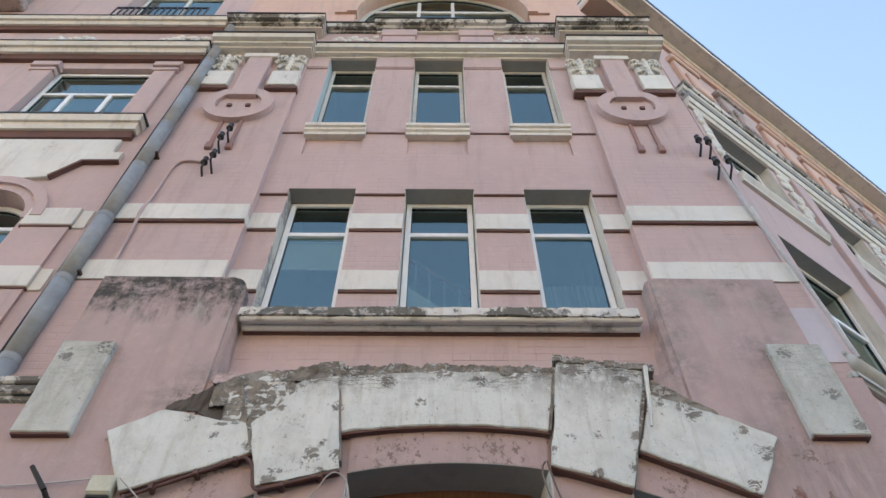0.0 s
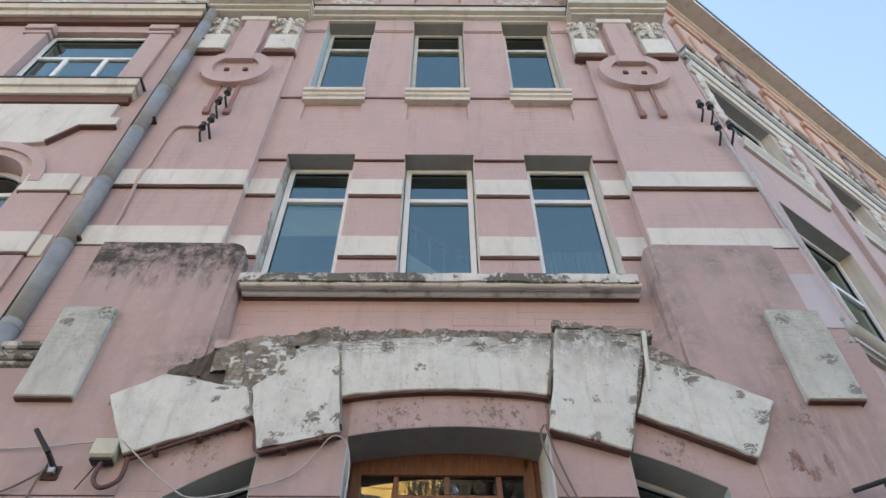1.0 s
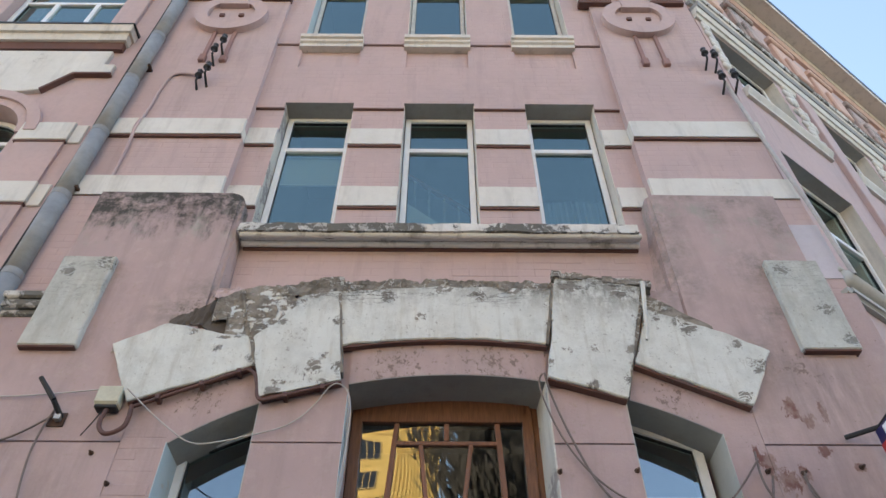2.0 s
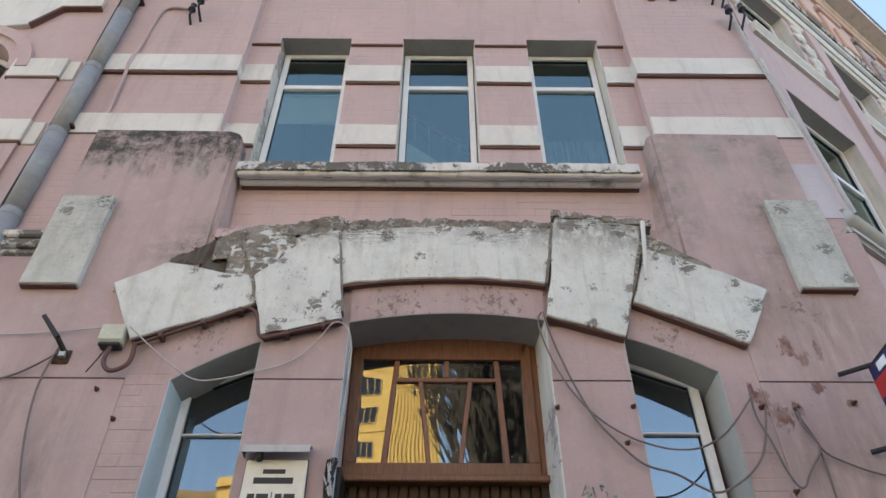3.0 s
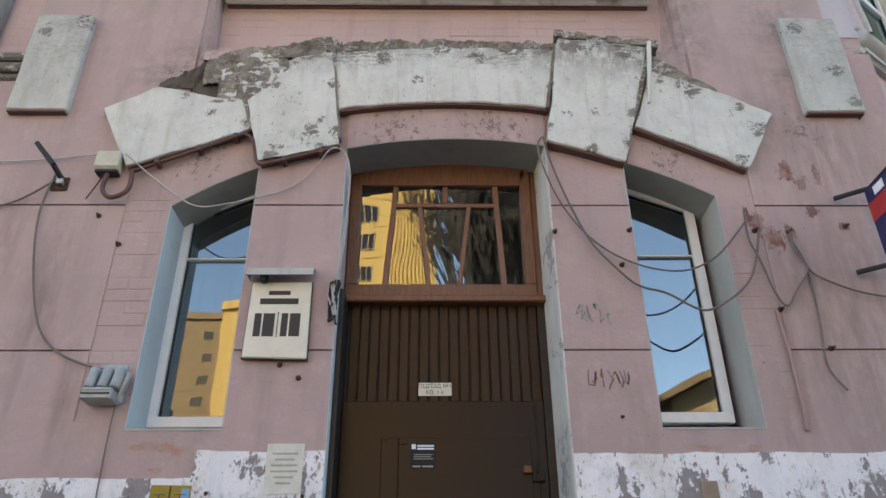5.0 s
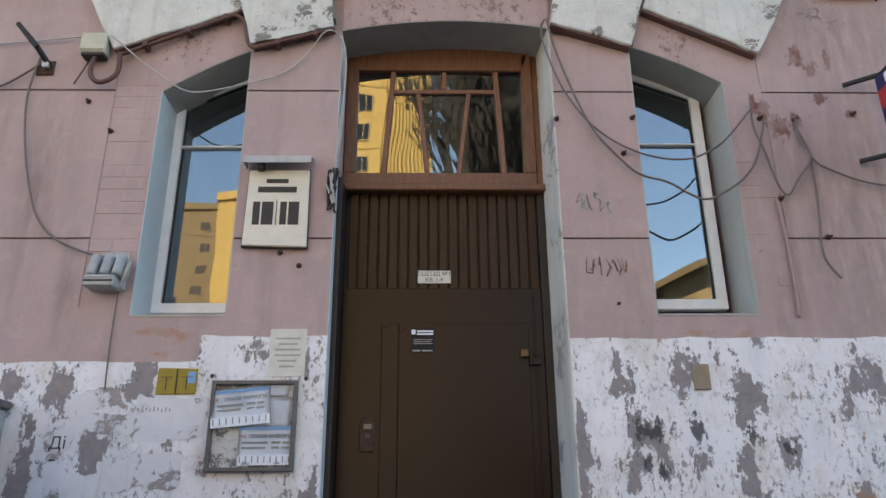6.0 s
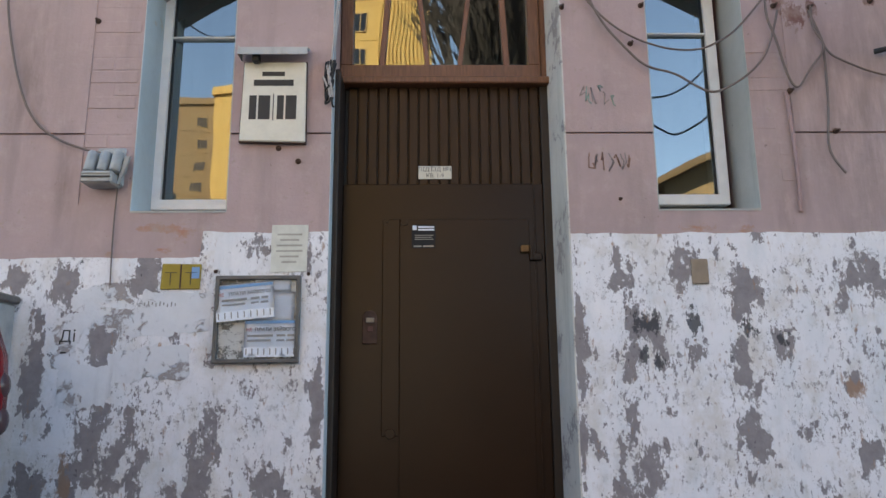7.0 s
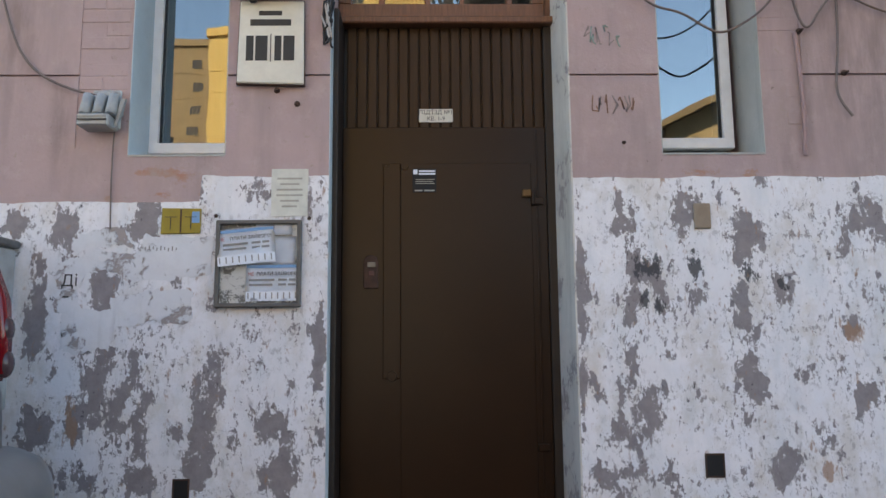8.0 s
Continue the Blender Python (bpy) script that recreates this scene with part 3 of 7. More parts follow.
def inset(poly, d):
    """A convex outline drawn in by d."""
    area = sum(a[0] * b[1] - b[0] * a[1] for a, b in zip(poly, poly[1:] + poly[:1]))
    pts = [Vector(p) for p in (poly if area > 0 else poly[::-1])]
    n = len(pts)
    lines = []
    for i in range(n):
        e = (pts[(i + 1) % n] - pts[i]).normalized()
        lines.append((pts[i] + Vector((-e.y, e.x)) * d, e))
    out = []
    for i in range(n):
        (p, e), (q, f) = lines[i - 1], lines[i]
        den = e.x * f.y - e.y * f.x
        w = q - p
        out.append(p + e * ((w.x * f.y - w.y * f.x) / den) if abs(den) > 1e-6 else q)
    return [tuple(v) for v in out]


def ring(bm, poly, w, y0, y1):
    """A frame w wide inside an outline."""
    area = sum(a[0] * b[1] - b[0] * a[1] for a, b in zip(poly, poly[1:] + poly[:1]))
    o = poly if area > 0 else poly[::-1]
    i = inset(o, w)
    n = len(o)
    v = [[bm.verts.new((x, y, z)) for x, z in src] for src, y in ((o, y0), (i, y0), (o, y1), (i, y1))]
    for k in range(n):
        j = (k + 1) % n
        bm.faces.new((v[0][k], v[0][j], v[1][j], v[1][k]))
        bm.faces.new((v[2][j], v[2][k], v[3][k], v[3][j]))
        bm.faces.new((v[0][j], v[0][k], v[2][k], v[2][j]))
        bm.faces.new((v[1][k], v[1][j], v[3][j], v[3][k]))


def rect(x0, x1, z0, z1):
    return [(x0, z0), (x1, z0), (x1, z1), (x0, z1)]


def tube(name, points, r, material, label, category="cable", parent=None):
    """A hanging cable or pipe through a few points."""
    cu = bpy.data.curves.new(name, "CURVE")
    cu.dimensions, cu.bevel_depth, cu.bevel_resolution, cu.resolution_u = "3D", r, 2, 6
    sp = cu.splines.new("NURBS")
    sp.points.add(len(points) - 1)
    for q, co in zip(sp.points, points):
        q.co = (*co, 1)
    sp.use_endpoint_u, sp.order_u = True, 3
    cu.materials.append(material)
    ob = new(name, cu)
    dg = bpy.context.evaluated_depsgraph_get()
    me = bpy.data.meshes.new_from_object(ob.evaluated_get(dg))
    bpy.data.objects.remove(ob)
    out = new(name, me)
    for f in me.polygons:
        f.use_smooth = True
    if parent:
        out.parent = parent
        return out
    return tagged(out, label, category)


def lettering(name, text, size, at, material, parent, label="", turn=0.0):
    """Raised letters standing on the wall, facing -y."""
    cu = bpy.data.curves.new(name, "FONT")
    cu.body, cu.size, cu.align_x, cu.align_y, cu.extrude = text, size, "CENTER", "CENTER", 0.0006
    cu.resolution_u = 2
    ob = new(name, cu)
    dg = bpy.context.evaluated_depsgraph_get()
    me = bpy.data.meshes.new_from_object(ob.evaluated_get(dg))
    bpy.data.objects.remove(ob)
    me.transform(pose(*at, 90, 0, 0) @ pose(0, 0, 0, 0, 0, turn))
    me.materials.clear()
    me.materials.append(material)
    out = new(name, me)
    out.parent = parent
    if label:
        tagged(out, label)
    return out


# ---- ground, street and the houses opposite ----
bm = bmesh.new()
bmesh.ops.create_grid(bm, x_segments=8, y_segments=8, size=600, matrix=Matrix.Translation((0, 0, GROUND)))
top("ground", bm, asphalt, "grey asphalt street surface reaching to the horizon", "ground", kind="structure")


def apartment_house(x0, x1, y, height, storey, step, wall_mat, label, to=None, size=1.0, frame_mat=None, ribs=()):
    """A slab of flats that faces the old house across the street, with rows of windows and ribbed panels."""
    h = thing("apartment_building", label, "building", at=(0, 0, 0))
    bm = bmesh.new()
    box(bm, x0, x1, y - 14, y, GROUND, height)
    part("wall", bm, wall_mat, h)
    bm = bmesh.new()
    box(bm, x0 - 0.3, x1 + 0.3, y - 14, y + 0.4, height, height + 1.0)
    part("parapet", bm, wall_mat, h)
    if ribs:
        bm = bmesh.new()
        for k in range(int((ribs[1] - ribs[0]) / 0.28)):
            box(bm, ribs[0] + 0.28 * k, ribs[0] + 0.28 * k + 0.16, y - 0.02, y + 0.10, GROUND + 3, height - 6)
        part("ribbed_panel", bm, wall_mat, h, "vertical ribbed facing")
    shared = None
    n = int((x1 - x0 - 1.5) / step)
    for k in range(int((height - 3) / storey)):
        bm = bmesh.new()
        box(bm, x0 + 0.05, x1 - 0.05, y - 0.03, y + 0.06, 3.0 + k * storey - 0.42, 3.0 + k * storey - 0.30)
        part("string_course", bm, wall_mat, h)
        for i in range(n):
            cx = x0 + (x1 - x0) * (i + 0.5) / n
            if to is not None and cx > to:
                continue
            if shared is None:
                bm = bmesh.new()
                ring(bm, rect(-0.9, 0.9, 0, 1.6), 0.08, -0.05, 0.12)
                for mx in (-0.3, 0.3):
                    box(bm, mx - 0.04, mx + 0.04, -0.05, 0.1, 0.05, 1.55)
                w = part("window", bm, frame_mat or pvc_old, h)
                bm = bmesh.new()
                box(bm, -0.85, 0.85, -0.02, 0.02, 0.03, 1.57)
                g = part("pane", bm, car_glass, w)
                shared = (w.data, g.data)
            else:
                w = new("window", shared[0])
                w.parent = h
                g = new("pane", shared[1])
                g.parent = w
            w.matrix_basis = pose(cx, y + 0.03, 3.2 + k * storey, 0, 0, 180) @ Matrix.Diagonal((size, 1, size, 1))
    return h


# this block's dark wall colour stands for the shade lying on it
apartment_house(-73, -26.4, -82, 38.2, 2.9, 3.6, ochre_dark, "tall brick block of flats across the street, shade painted into its wall", None, 0.8, ochre_mid)
apartment_house(-26.4, -20.2, -80.5, 39.0, 2.9, 2.9, yellow_brick, "yellow-brick stair wing of the flats across the street", None, 0.62, ochre_mid)
apartment_house(-12, 0.1, -52, 47, 2.9, 2.9, yellow_brick, "yellow-brick tower of flats rising above its neighbours", -4.2, 1.0, ochre_mid, (-4.0, 0.0))


def low_house():
    """A low house with a tiled gable end towards the street."""
    h = thing("house", "low brown-brick house with a shallow gable across the street", "house", at=(0, 0, 0))
    bm = bmesh.new()
    prism(bm, [(7.5, GROUND), (25.5, GROUND), (25.5, 7.9), (16.5, 12.3), (7.5, 7.9)], -18, -30)
    part("wall", bm, ochre_mid, h)
    for sx in (-1, 1):
        bm = bmesh.new()
        prism(bm, [(16.5 + sx * 9.6, 7.62), (16.5 + sx * 9.6, 7.86), (16.5, 12.56), (16.5, 12.32)], -17.5, -30.4)
        part("roof", bm, ochre_dark, h, "brown tin roof slope")
    for k in range(2):
        for i in range(4):
            w = piece("window", lambda bm: ring(bm, rect(-0.55, 0.55, 0, 1.4), 0.09, -18.06, -17.95), ochre_dark, h)
            g = piece("pane", lambda bm: box(bm, -0.48, 0.48, -18.02, -17.99, 0.06, 1.34), car_glass, w)
            w.location = (9.4 + 4.2 * i, 0, 2.0 + 3.0 * k)


low_house()


def bare_tree(at, height, seed, spread, label):
    """Leafless street tree: tapered trunk, limbs and many fine twigs."""
    rnd = random.Random(seed)
    t = thing("tree", label, "tree", "street trees", at=at)
    trunk, verts, faces = bmesh.new(), [], []

    def twig(p, q, r):
        d = (q - p).normalized()
        a = d.orthogonal().normalized() * r
        b = d.cross(a)
        k = len(verts)
        verts.extend((p + a, p - a * 0.5 + b, p - a * 0.5 - b, q))
        faces.extend(((k, k + 1, k + 3), (k + 1, k + 2, k + 3), (k + 2, k, k + 3)))

    def grow(p, d, length, r, depth):
        q = p + d * length
        if depth < 3:
            rod(trunk, p, q, r, r * 0.68, 7)
        else:
            twig(p, q, r)
        if depth == 7:
            return
        for k in range(3 if depth < 6 else 4):
            nd = (d + Vector((rnd.uniform(-1, 1) * spread, rnd.uniform(-1, 1) * spread, rnd.uniform(-0.2, 0.8)))).normalized()
            grow(p + d * length * rnd.uniform(0.6, 1.0), nd, length * rnd.uniform(0.62, 0.82), max(r * 0.64, 0.024), depth + 1)

    grow(Vector((0, 0, 0)), Vector((0.02, 0.02, 1)), height * 0.26, height * 0.018, 0)
    part("trunk", trunk, bark, t)
    me = bpy.data.meshes.new("crown")
    me.from_pydata(verts, [], faces)
    me.materials.append(bark)
    c = new("crown", me)
    c.parent = t
    return t


bare_tree((1.9, -15.5, GROUND), 19, 4, 0.36, "tall bare street tree with dense upright branches")
bare_tree((0.75, -12.6, GROUND), 15, 6, 0.42, "bare street tree with a dark thicket of twigs")
bare_tree((3.2, -19, GROUND), 21, 9, 0.5, "tall bare street tree with spreading dark branches")

# plain wall added out of view to darken the lower front and the door's reflection
bm = bmesh.new()
box(bm, -60, 60, -14.0, -13.7, GROUND, 3.3)
top("wall_light_block", bm, soffit_grey, "added grey wall across the street that blocks low light", "wall", kind="structure")


# ---- the old house: ground storey ----
TOP1 = 4.84            # the wall under the arch hood ends here
DL, DR = -0.565, 0.738     # door opening
WL0, WL1 = -1.635, -1.115  # window openings beside the door
WR0, WR1 = 1.225, 1.79
SILL1 = 2.12


def arc(x0, z0, x1, z1, rise, n=10):
    """Points from one springing to the other, bowed up by rise."""
    return [(x0 + (x1 - x0) * k / n, z0 + (z1 - z0) * k / n + rise * 4 * (k / n) * (1 - k / n)) for k in range(n + 1)]


DOOR_HEAD = arc(DL, 3.965, DR, 3.99, 0.068)
WL_HEAD = arc(WL0, 3.515, WL1, 3.815, 0.02, 6)
WR_HEAD = arc(WR0, 3.862, WR1, 3.595, 0.02, 6)
J1, J2, GAP = 2.556, 3.515, 0.012

bm = bmesh.new()
B0 = 0.02
for x0, x1 in ((-3.2, WL0), (WL1, DL), (DR, WR0), (WR1, 3.13)):
    box(bm, x0, x1, B0, 0.5, GROUND - 0.3, TOP1 - 0.02)
for x0, x1 in ((WL0, WL1), (WR0, WR1)):
    box(bm, x0, x1, B0, 0.5, GROUND - 0.3, SILL1)
for head in (DOOR_HEAD, WL_HEAD, WR_HEAD):
    prism(bm, head + [(head[-1][0], TOP1 - 0.02), (head[0][0], TOP1 - 0.02)], 0.004, 0.5)
# facing slabs with narrow joints between the courses
for x0, x1 in ((-2.85, -1.915), (WL1, DL), (DR, WR0), (2.022, 2.87)):
    box(bm, x0, x1, 0, B0, GROUND - 0.3, J1)
    box(bm, x0, x1, 0, B0, J1 + GAP, J2)
    if -2 < x0 < 2:
        box(bm, x0, x1, 0, B0, J2 + GAP, 3.93)
for x0, x1 in ((-1.915, WL0), (WR1, 2.022)):
    box(bm, x0, x1, 0.0, B0, GROUND - 0.3, 2.16)
    box(bm, x0, x1, 0.006, B0, 2.16, 4.4)
for x0, x1 in ((WL0, WL1), (WR0, WR1)):
    box(bm, x0, x1, 0, B0, GROUND - 0.3, SILL1)
wall_front = top("wall_front", bm, wall_paint, "pink plastered ground-floor wall with peeling white paint below", "wall", kind="structure")

# wall ends behind the corner pilasters
bm = bmesh.new()
box(bm, -3.2, -2.852, 0.05, 0.5, GROUND - 0.3, 5.95)
box(bm, 2.872, 3.13, 0.05, 0.5, GROUND - 0.3, 5.95)
top("wall_ends", bm, brick_pink, "pink painted brick at both ends of the front", "wall", kind="structure")

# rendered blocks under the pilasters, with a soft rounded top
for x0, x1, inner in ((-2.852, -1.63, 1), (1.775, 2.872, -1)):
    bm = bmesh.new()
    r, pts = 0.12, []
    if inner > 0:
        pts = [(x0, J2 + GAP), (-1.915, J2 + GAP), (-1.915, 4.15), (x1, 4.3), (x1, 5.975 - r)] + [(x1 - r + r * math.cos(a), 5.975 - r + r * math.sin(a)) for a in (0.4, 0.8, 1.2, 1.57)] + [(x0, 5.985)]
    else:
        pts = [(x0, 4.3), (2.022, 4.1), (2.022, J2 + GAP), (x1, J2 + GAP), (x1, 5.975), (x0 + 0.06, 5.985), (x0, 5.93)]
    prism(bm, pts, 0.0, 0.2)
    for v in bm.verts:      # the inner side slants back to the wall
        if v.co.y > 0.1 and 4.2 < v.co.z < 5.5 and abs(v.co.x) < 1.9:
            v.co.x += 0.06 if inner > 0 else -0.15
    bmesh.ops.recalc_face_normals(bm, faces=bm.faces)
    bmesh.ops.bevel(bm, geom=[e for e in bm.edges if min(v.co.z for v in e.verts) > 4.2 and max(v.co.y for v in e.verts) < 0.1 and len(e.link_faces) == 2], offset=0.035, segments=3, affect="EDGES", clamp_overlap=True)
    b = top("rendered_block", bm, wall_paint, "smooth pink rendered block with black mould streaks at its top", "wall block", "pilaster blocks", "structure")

# jambs and soffits
for nm, x0, x1, z0, z1, mt in (("winl", WL0, WL0 + 0.006, SILL1, 3.52, blue_jamb), ("winl2", WL1 - 0.006, WL1, SILL1, 3.81, grey_jamb), ("door", DL, DL + 0.004, GROUND, 3.92, blue_jamb),
                               ("door2", DR - 0.010, DR, GROUND, 3.995, pale_jamb), ("winr", WR0, WR0 + 0.006, SILL1, 3.86, grey_jamb), ("winr2", WR1 - 0.006, WR1, SILL1, 3.6, grey_jamb)):
    bm = bmesh.new()
    for v in box(bm, x0, x1, -0.002, 0.10 if nm == "door" else 0.33, z0, z1):
        if nm == "door2" and v.co.y > 0.2 and v.co.x < DR - 0.005:      # the old jamb is splayed
            v.co.x -= 0.030
    bevel(bm, 0.002)
    top("jamb", bm, mt, "painted plaster jamb of a wall opening", "jamb", kind="structure")
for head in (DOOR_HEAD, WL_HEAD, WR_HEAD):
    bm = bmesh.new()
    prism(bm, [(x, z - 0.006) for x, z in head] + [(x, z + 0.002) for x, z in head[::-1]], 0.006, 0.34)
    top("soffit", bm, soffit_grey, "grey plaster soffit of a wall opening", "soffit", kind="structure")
for x0, x1 in ((WL0 + 0.01, WL1 - 0.01), (WR0 + 0.01, WR1 - 0.01)):
    bm = bmesh.new()
    moulding(bm, [(-0.004, SILL1 - 0.008), (0.33, SILL1 - 0.008), (0.33, SILL1 + 0.09), (-0.004, SILL1 + 0.002)], x0 - 0.006, x1 + 0.006)
    top("sill", bm, grey_jamb, "sloping grey plaster sill under a ground-floor window", "sill", kind="structure")


# ---- windows ----
def window(name, outline, y, fw, mat_frame, label, transom=None, mullions=(), bar=0.05):
    """A glazed window in an outline: outer frame, sashes, transom bar, panes."""
    w = thing(name, label, "window", "windows", "structure")
    piece("window_frame", lambda bm: ring(bm, outline, fw, y - 0.035, y + 0.04), mat_frame, w, bev=0.004)
    inner = inset(outline, fw)
    xs, zs = [p[0] for p in inner], [p[1] for p in inner]
    x0, x1, z0, z1 = min(xs), max(xs), min(zs), max(zs)
    if transom:
        slab("transom_bar", (x0 - 0.005, x1 + 0.005, y - 0.03, y + 0.03, transom - bar / 2, transom + bar / 2), mat_frame, w)
    for mx, a, b in mullions:
        slab("mullion", (mx - 0.03, mx + 0.03, y - 0.028, y + 0.03, a, b), mat_frame, w)
    piece("gasket", lambda bm: ring(bm, inset(outline, fw - 0.004), 0.010, y - 0.012, y + 0.02), black_rubber, w)
    pane = piece("pane", lambda bm: glazing(bm, inset(outline, fw - 0.006), y, y + 0.006), [glass_upper if z0 > 4.5 else glass, clear_back], w)
    pane.visible_shadow = False
    return w


window("window_1", [(WL0 - 0.005, 2.2), (WL1 + 0.02, 2.2), (WL1 + 0.02, 3.87), (WL0 - 0.005, 3.62)], 0.30, 0.062, pvc, "narrow white plastic window with a slanting head beside the door", 3.285, (), 0.012)
window("window_2", [(WR0 - 0.02, 2.22), (WR1 - 0.05, 2.22), (WR1 - 0.05, 3.69), (WR0 - 0.02, 3.90)], 0.30, 0.062, pvc, "narrow white plastic window with a slanting head beside the door", 3.31, (), 0.012)


# ---- the door ----
DY = 0.35
door = thing("door_1", "dark brown steel entrance door under a wooden transom light", "door", kind="structure")
head_in = arc(-0.612, 3.985, 0.712, 4.02, 0.075)
piece("door_frame", lambda bm: (box(bm, -0.562, -0.533, 0.10, DY + 0.08, GROUND, 2.995), box(bm, 0.652, 0.712, DY - 0.03, DY + 0.08, GROUND, 2.995)), dark_brown, door, "almost black wooden frame", 0.004)
transom = piece("transom_frame", lambda bm: (prism(bm, [(-0.487, 3.87), (0.589, 3.87)] + [(min(max(x, -0.56), 0.66), z) for x, z in head_in[::-1]], DY - 0.05, DY + 0.05),
                                             box(bm, -0.612, -0.56, DY - 0.02, DY + 0.07, 3.0, 4.0), box(bm, 0.66, 0.712, DY - 0.03, DY + 0.07, 3.0, 4.03),
                                             box(bm, -0.56, -0.487, DY - 0.05, DY + 0.05, 3.12, 3.985), box(bm, 0.589, 0.66, DY - 0.05, DY + 0.05, 3.12, 3.99),
                                             box(bm, -0.56, 0.66, DY - 0.05, DY + 0.05, 3.03, 3.12)), wood_red, door, "red-brown varnished wooden frame", 0.005)
slab("transom_rail", (-0.60, 0.71, DY - 0.085, DY + 0.03, 2.985, 3.03), wood_red, door, bev=0.008)
for (xa, za), (xb, zb), w in (((-0.255, 3.87), (-0.311, 3.12), 0.034), ((0.08, 3.87), (0.078, 3.735), 0.034), ((-0.09, 3.705), (-0.03, 3.12), 0.03), ((0.24, 3.705), (0.167, 3.12), 0.03), ((0.42, 3.87), (0.456, 3.12), 0.036)):
    piece("glazing_bar", lambda bm: prism(bm, [(xa - w / 2, za), (xa + w / 2, za), (xb + w / 2, zb), (xb - w / 2, zb)], DY - 0.035, DY + 0.02), wood_bar, door, "", 0.004)
piece("glazing_bar", lambda bm: prism(bm, [(-0.262, 3.705), (0.428, 3.705), (0.428, 3.735), (-0.262, 3.735)], DY - 0.032, DY + 0.02), wood_bar, door, "", 0.004)


def leaning_pane(bm):
    """The pane is tilted out at its head so its reflection clears the soffit."""
    for v in glazing(bm, rect(-0.495, 0.595, 3.11, 3.88), DY + 0.012, DY + 0.016):
        v.co.y -= (v.co.z - 3.11) * 0.042


pane = piece("pane", lambda bm: leaning_pane(bm), [glass, clear_back], door)
pane.visible_shadow = False
nplank = 19
for k in range(nplank):
    x0 = -0.515 + (1.165 / nplank) * k
    piece("plank", lambda bm: box(bm, x0 + 0.003, x0 + 1.165 / nplank - 0.004, DY - 0.012, DY + 0.02, 2.36, 2.99), plank_brown, door, "", 0.005)
slab("backing_board", (-0.535, 0.66, DY + 0.012, DY + 0.05, GROUND, 2.99), dark_brown, door)
leaf = slab("door_leaf", (-0.533, 0.650, DY - 0.03, DY + 0.012, GROUND + 0.06, 2.368), steel_brown, door, "brown painted sheet steel", 0.006)
slab("cover_strip", (-0.296, -0.196, DY - 0.037, DY - 0.028, 0.92, 2.152), steel_brown, leaf, bev=0.004)
slab("leaf_edge", (-0.196, 0.560, DY - 0.034, DY - 0.028, GROUND + 0.07, 2.150), steel_brown, leaf, bev=0.003)
slab("hinge_strip", (0.588, 0.60, DY - 0.036, DY - 0.028, GROUND + 0.07, 2.35), steel_brown, leaf, bev=0.003)
piece("bolt_head", lambda bm: rod(bm, (-0.245, DY - 0.03, 0.915 + 0.02), (-0.245, DY - 0.05, 0.935), 0.03, 0.026, 14), steel_brown, leaf)
piece("screw_head", lambda bm: rod(bm, (-0.17, DY - 0.03, 2.13), (-0.17, DY - 0.042, 2.13), 0.022, 0.02, 12), steel_brown, leaf)
piece("screw_head", lambda bm: rod(bm, (-0.27, DY - 0.03, 2.142), (-0.27, DY - 0.044, 2.142), 0.014, 0.013, 10), steel_brown, leaf)
lt = slab("latch", (0.505, 0.556, DY - 0.065, DY - 0.03, 1.945, 1.99), brass, leaf, "dull brass latch block", 0.006)
slab("latch_arm", (0.556, 0.628, DY - 0.055, DY - 0.03, 1.90, 1.945), steel_brown, lt, "", 0.006)
slab("latch_post", (0.556, 0.575, DY - 0.06, DY - 0.03, 1.90, 1.985), steel_brown, lt, "", 0.004)
slab("lower_latch", (0.56, 0.63, DY - 0.055, DY - 0.03, 0.52, 0.56), steel_brown, leaf, "", 0.006)
ic = piece("intercom", lambda bm: prism(bm, [(-0.406, 1.425), (-0.322, 1.425), (-0.322, 1.575)] + [(-0.364 + 0.042 * math.cos(a), 1.575 + 0.042 * math.sin(a)) for a in (0.5, 1.0, 1.57, 2.1, 2.6)] + [(-0.406, 1.575)], DY - 0.045, DY - 0.028), rust_iron, leaf, "rusty metal door-entry unit", 0.005)
slab("key_slot", (-0.385, -0.338, DY - 0.052, DY - 0.04, 1.545, 1.575), simple("tarnished_steel", (0.22, 0.20, 0.17), 0.5, 0.6), ic, "bright steel key contact", 0.003)
slab("call_button", (-0.377, -0.345, DY - 0.05, DY - 0.044, 1.495, 1.525), conduit_brown, ic, "dark red button plate", 0.003)
stk = slab("sticker", (-0.127, 0.010, DY - 0.0365, DY - 0.033, 1.978, 2.118), black_vinyl_and_hole, leaf, "black service sticker with white print", 0.001)
for x0, x1, z0, z1 in ((-0.122, -0.098, 2.085, 2.113), (-0.09, 0.005, 2.098, 2.108), (-0.09, 0.005, 2.082, 2.092), (-0.11, 0.0, 2.052, 2.056), (-0.11, -0.01, 2.040, 2.044), (-0.11, 0.0, 2.028, 2.032), (-0.115, -0.07, 1.985, 1.993), (-0.06, 0.0, 1.985, 1.993)):
    slab("print_bar", (x0, x1, DY - 0.0375, DY - 0.036, z0, z1), paper if z1 > 2.06 else ink_faint, stk, "", 0)
kv = thing("entrance_plate", "small white plate with black Cyrillic lettering on the door planks", "sign", at=(0.011, DY - 0.012, 2.442))
slab("plate", (-0.099, 0.099, -0.004, 0.001, -0.04, 0.04), enamel, kv, "", 0.001)
lettering("lettering", "ПІД'ЇЗД №1", 0.034, (0, -0.0045, 0.018), ink, kv)
lettering("lettering", "КВ. 1-9", 0.034, (0, -0.0045, -0.02), ink, kv)


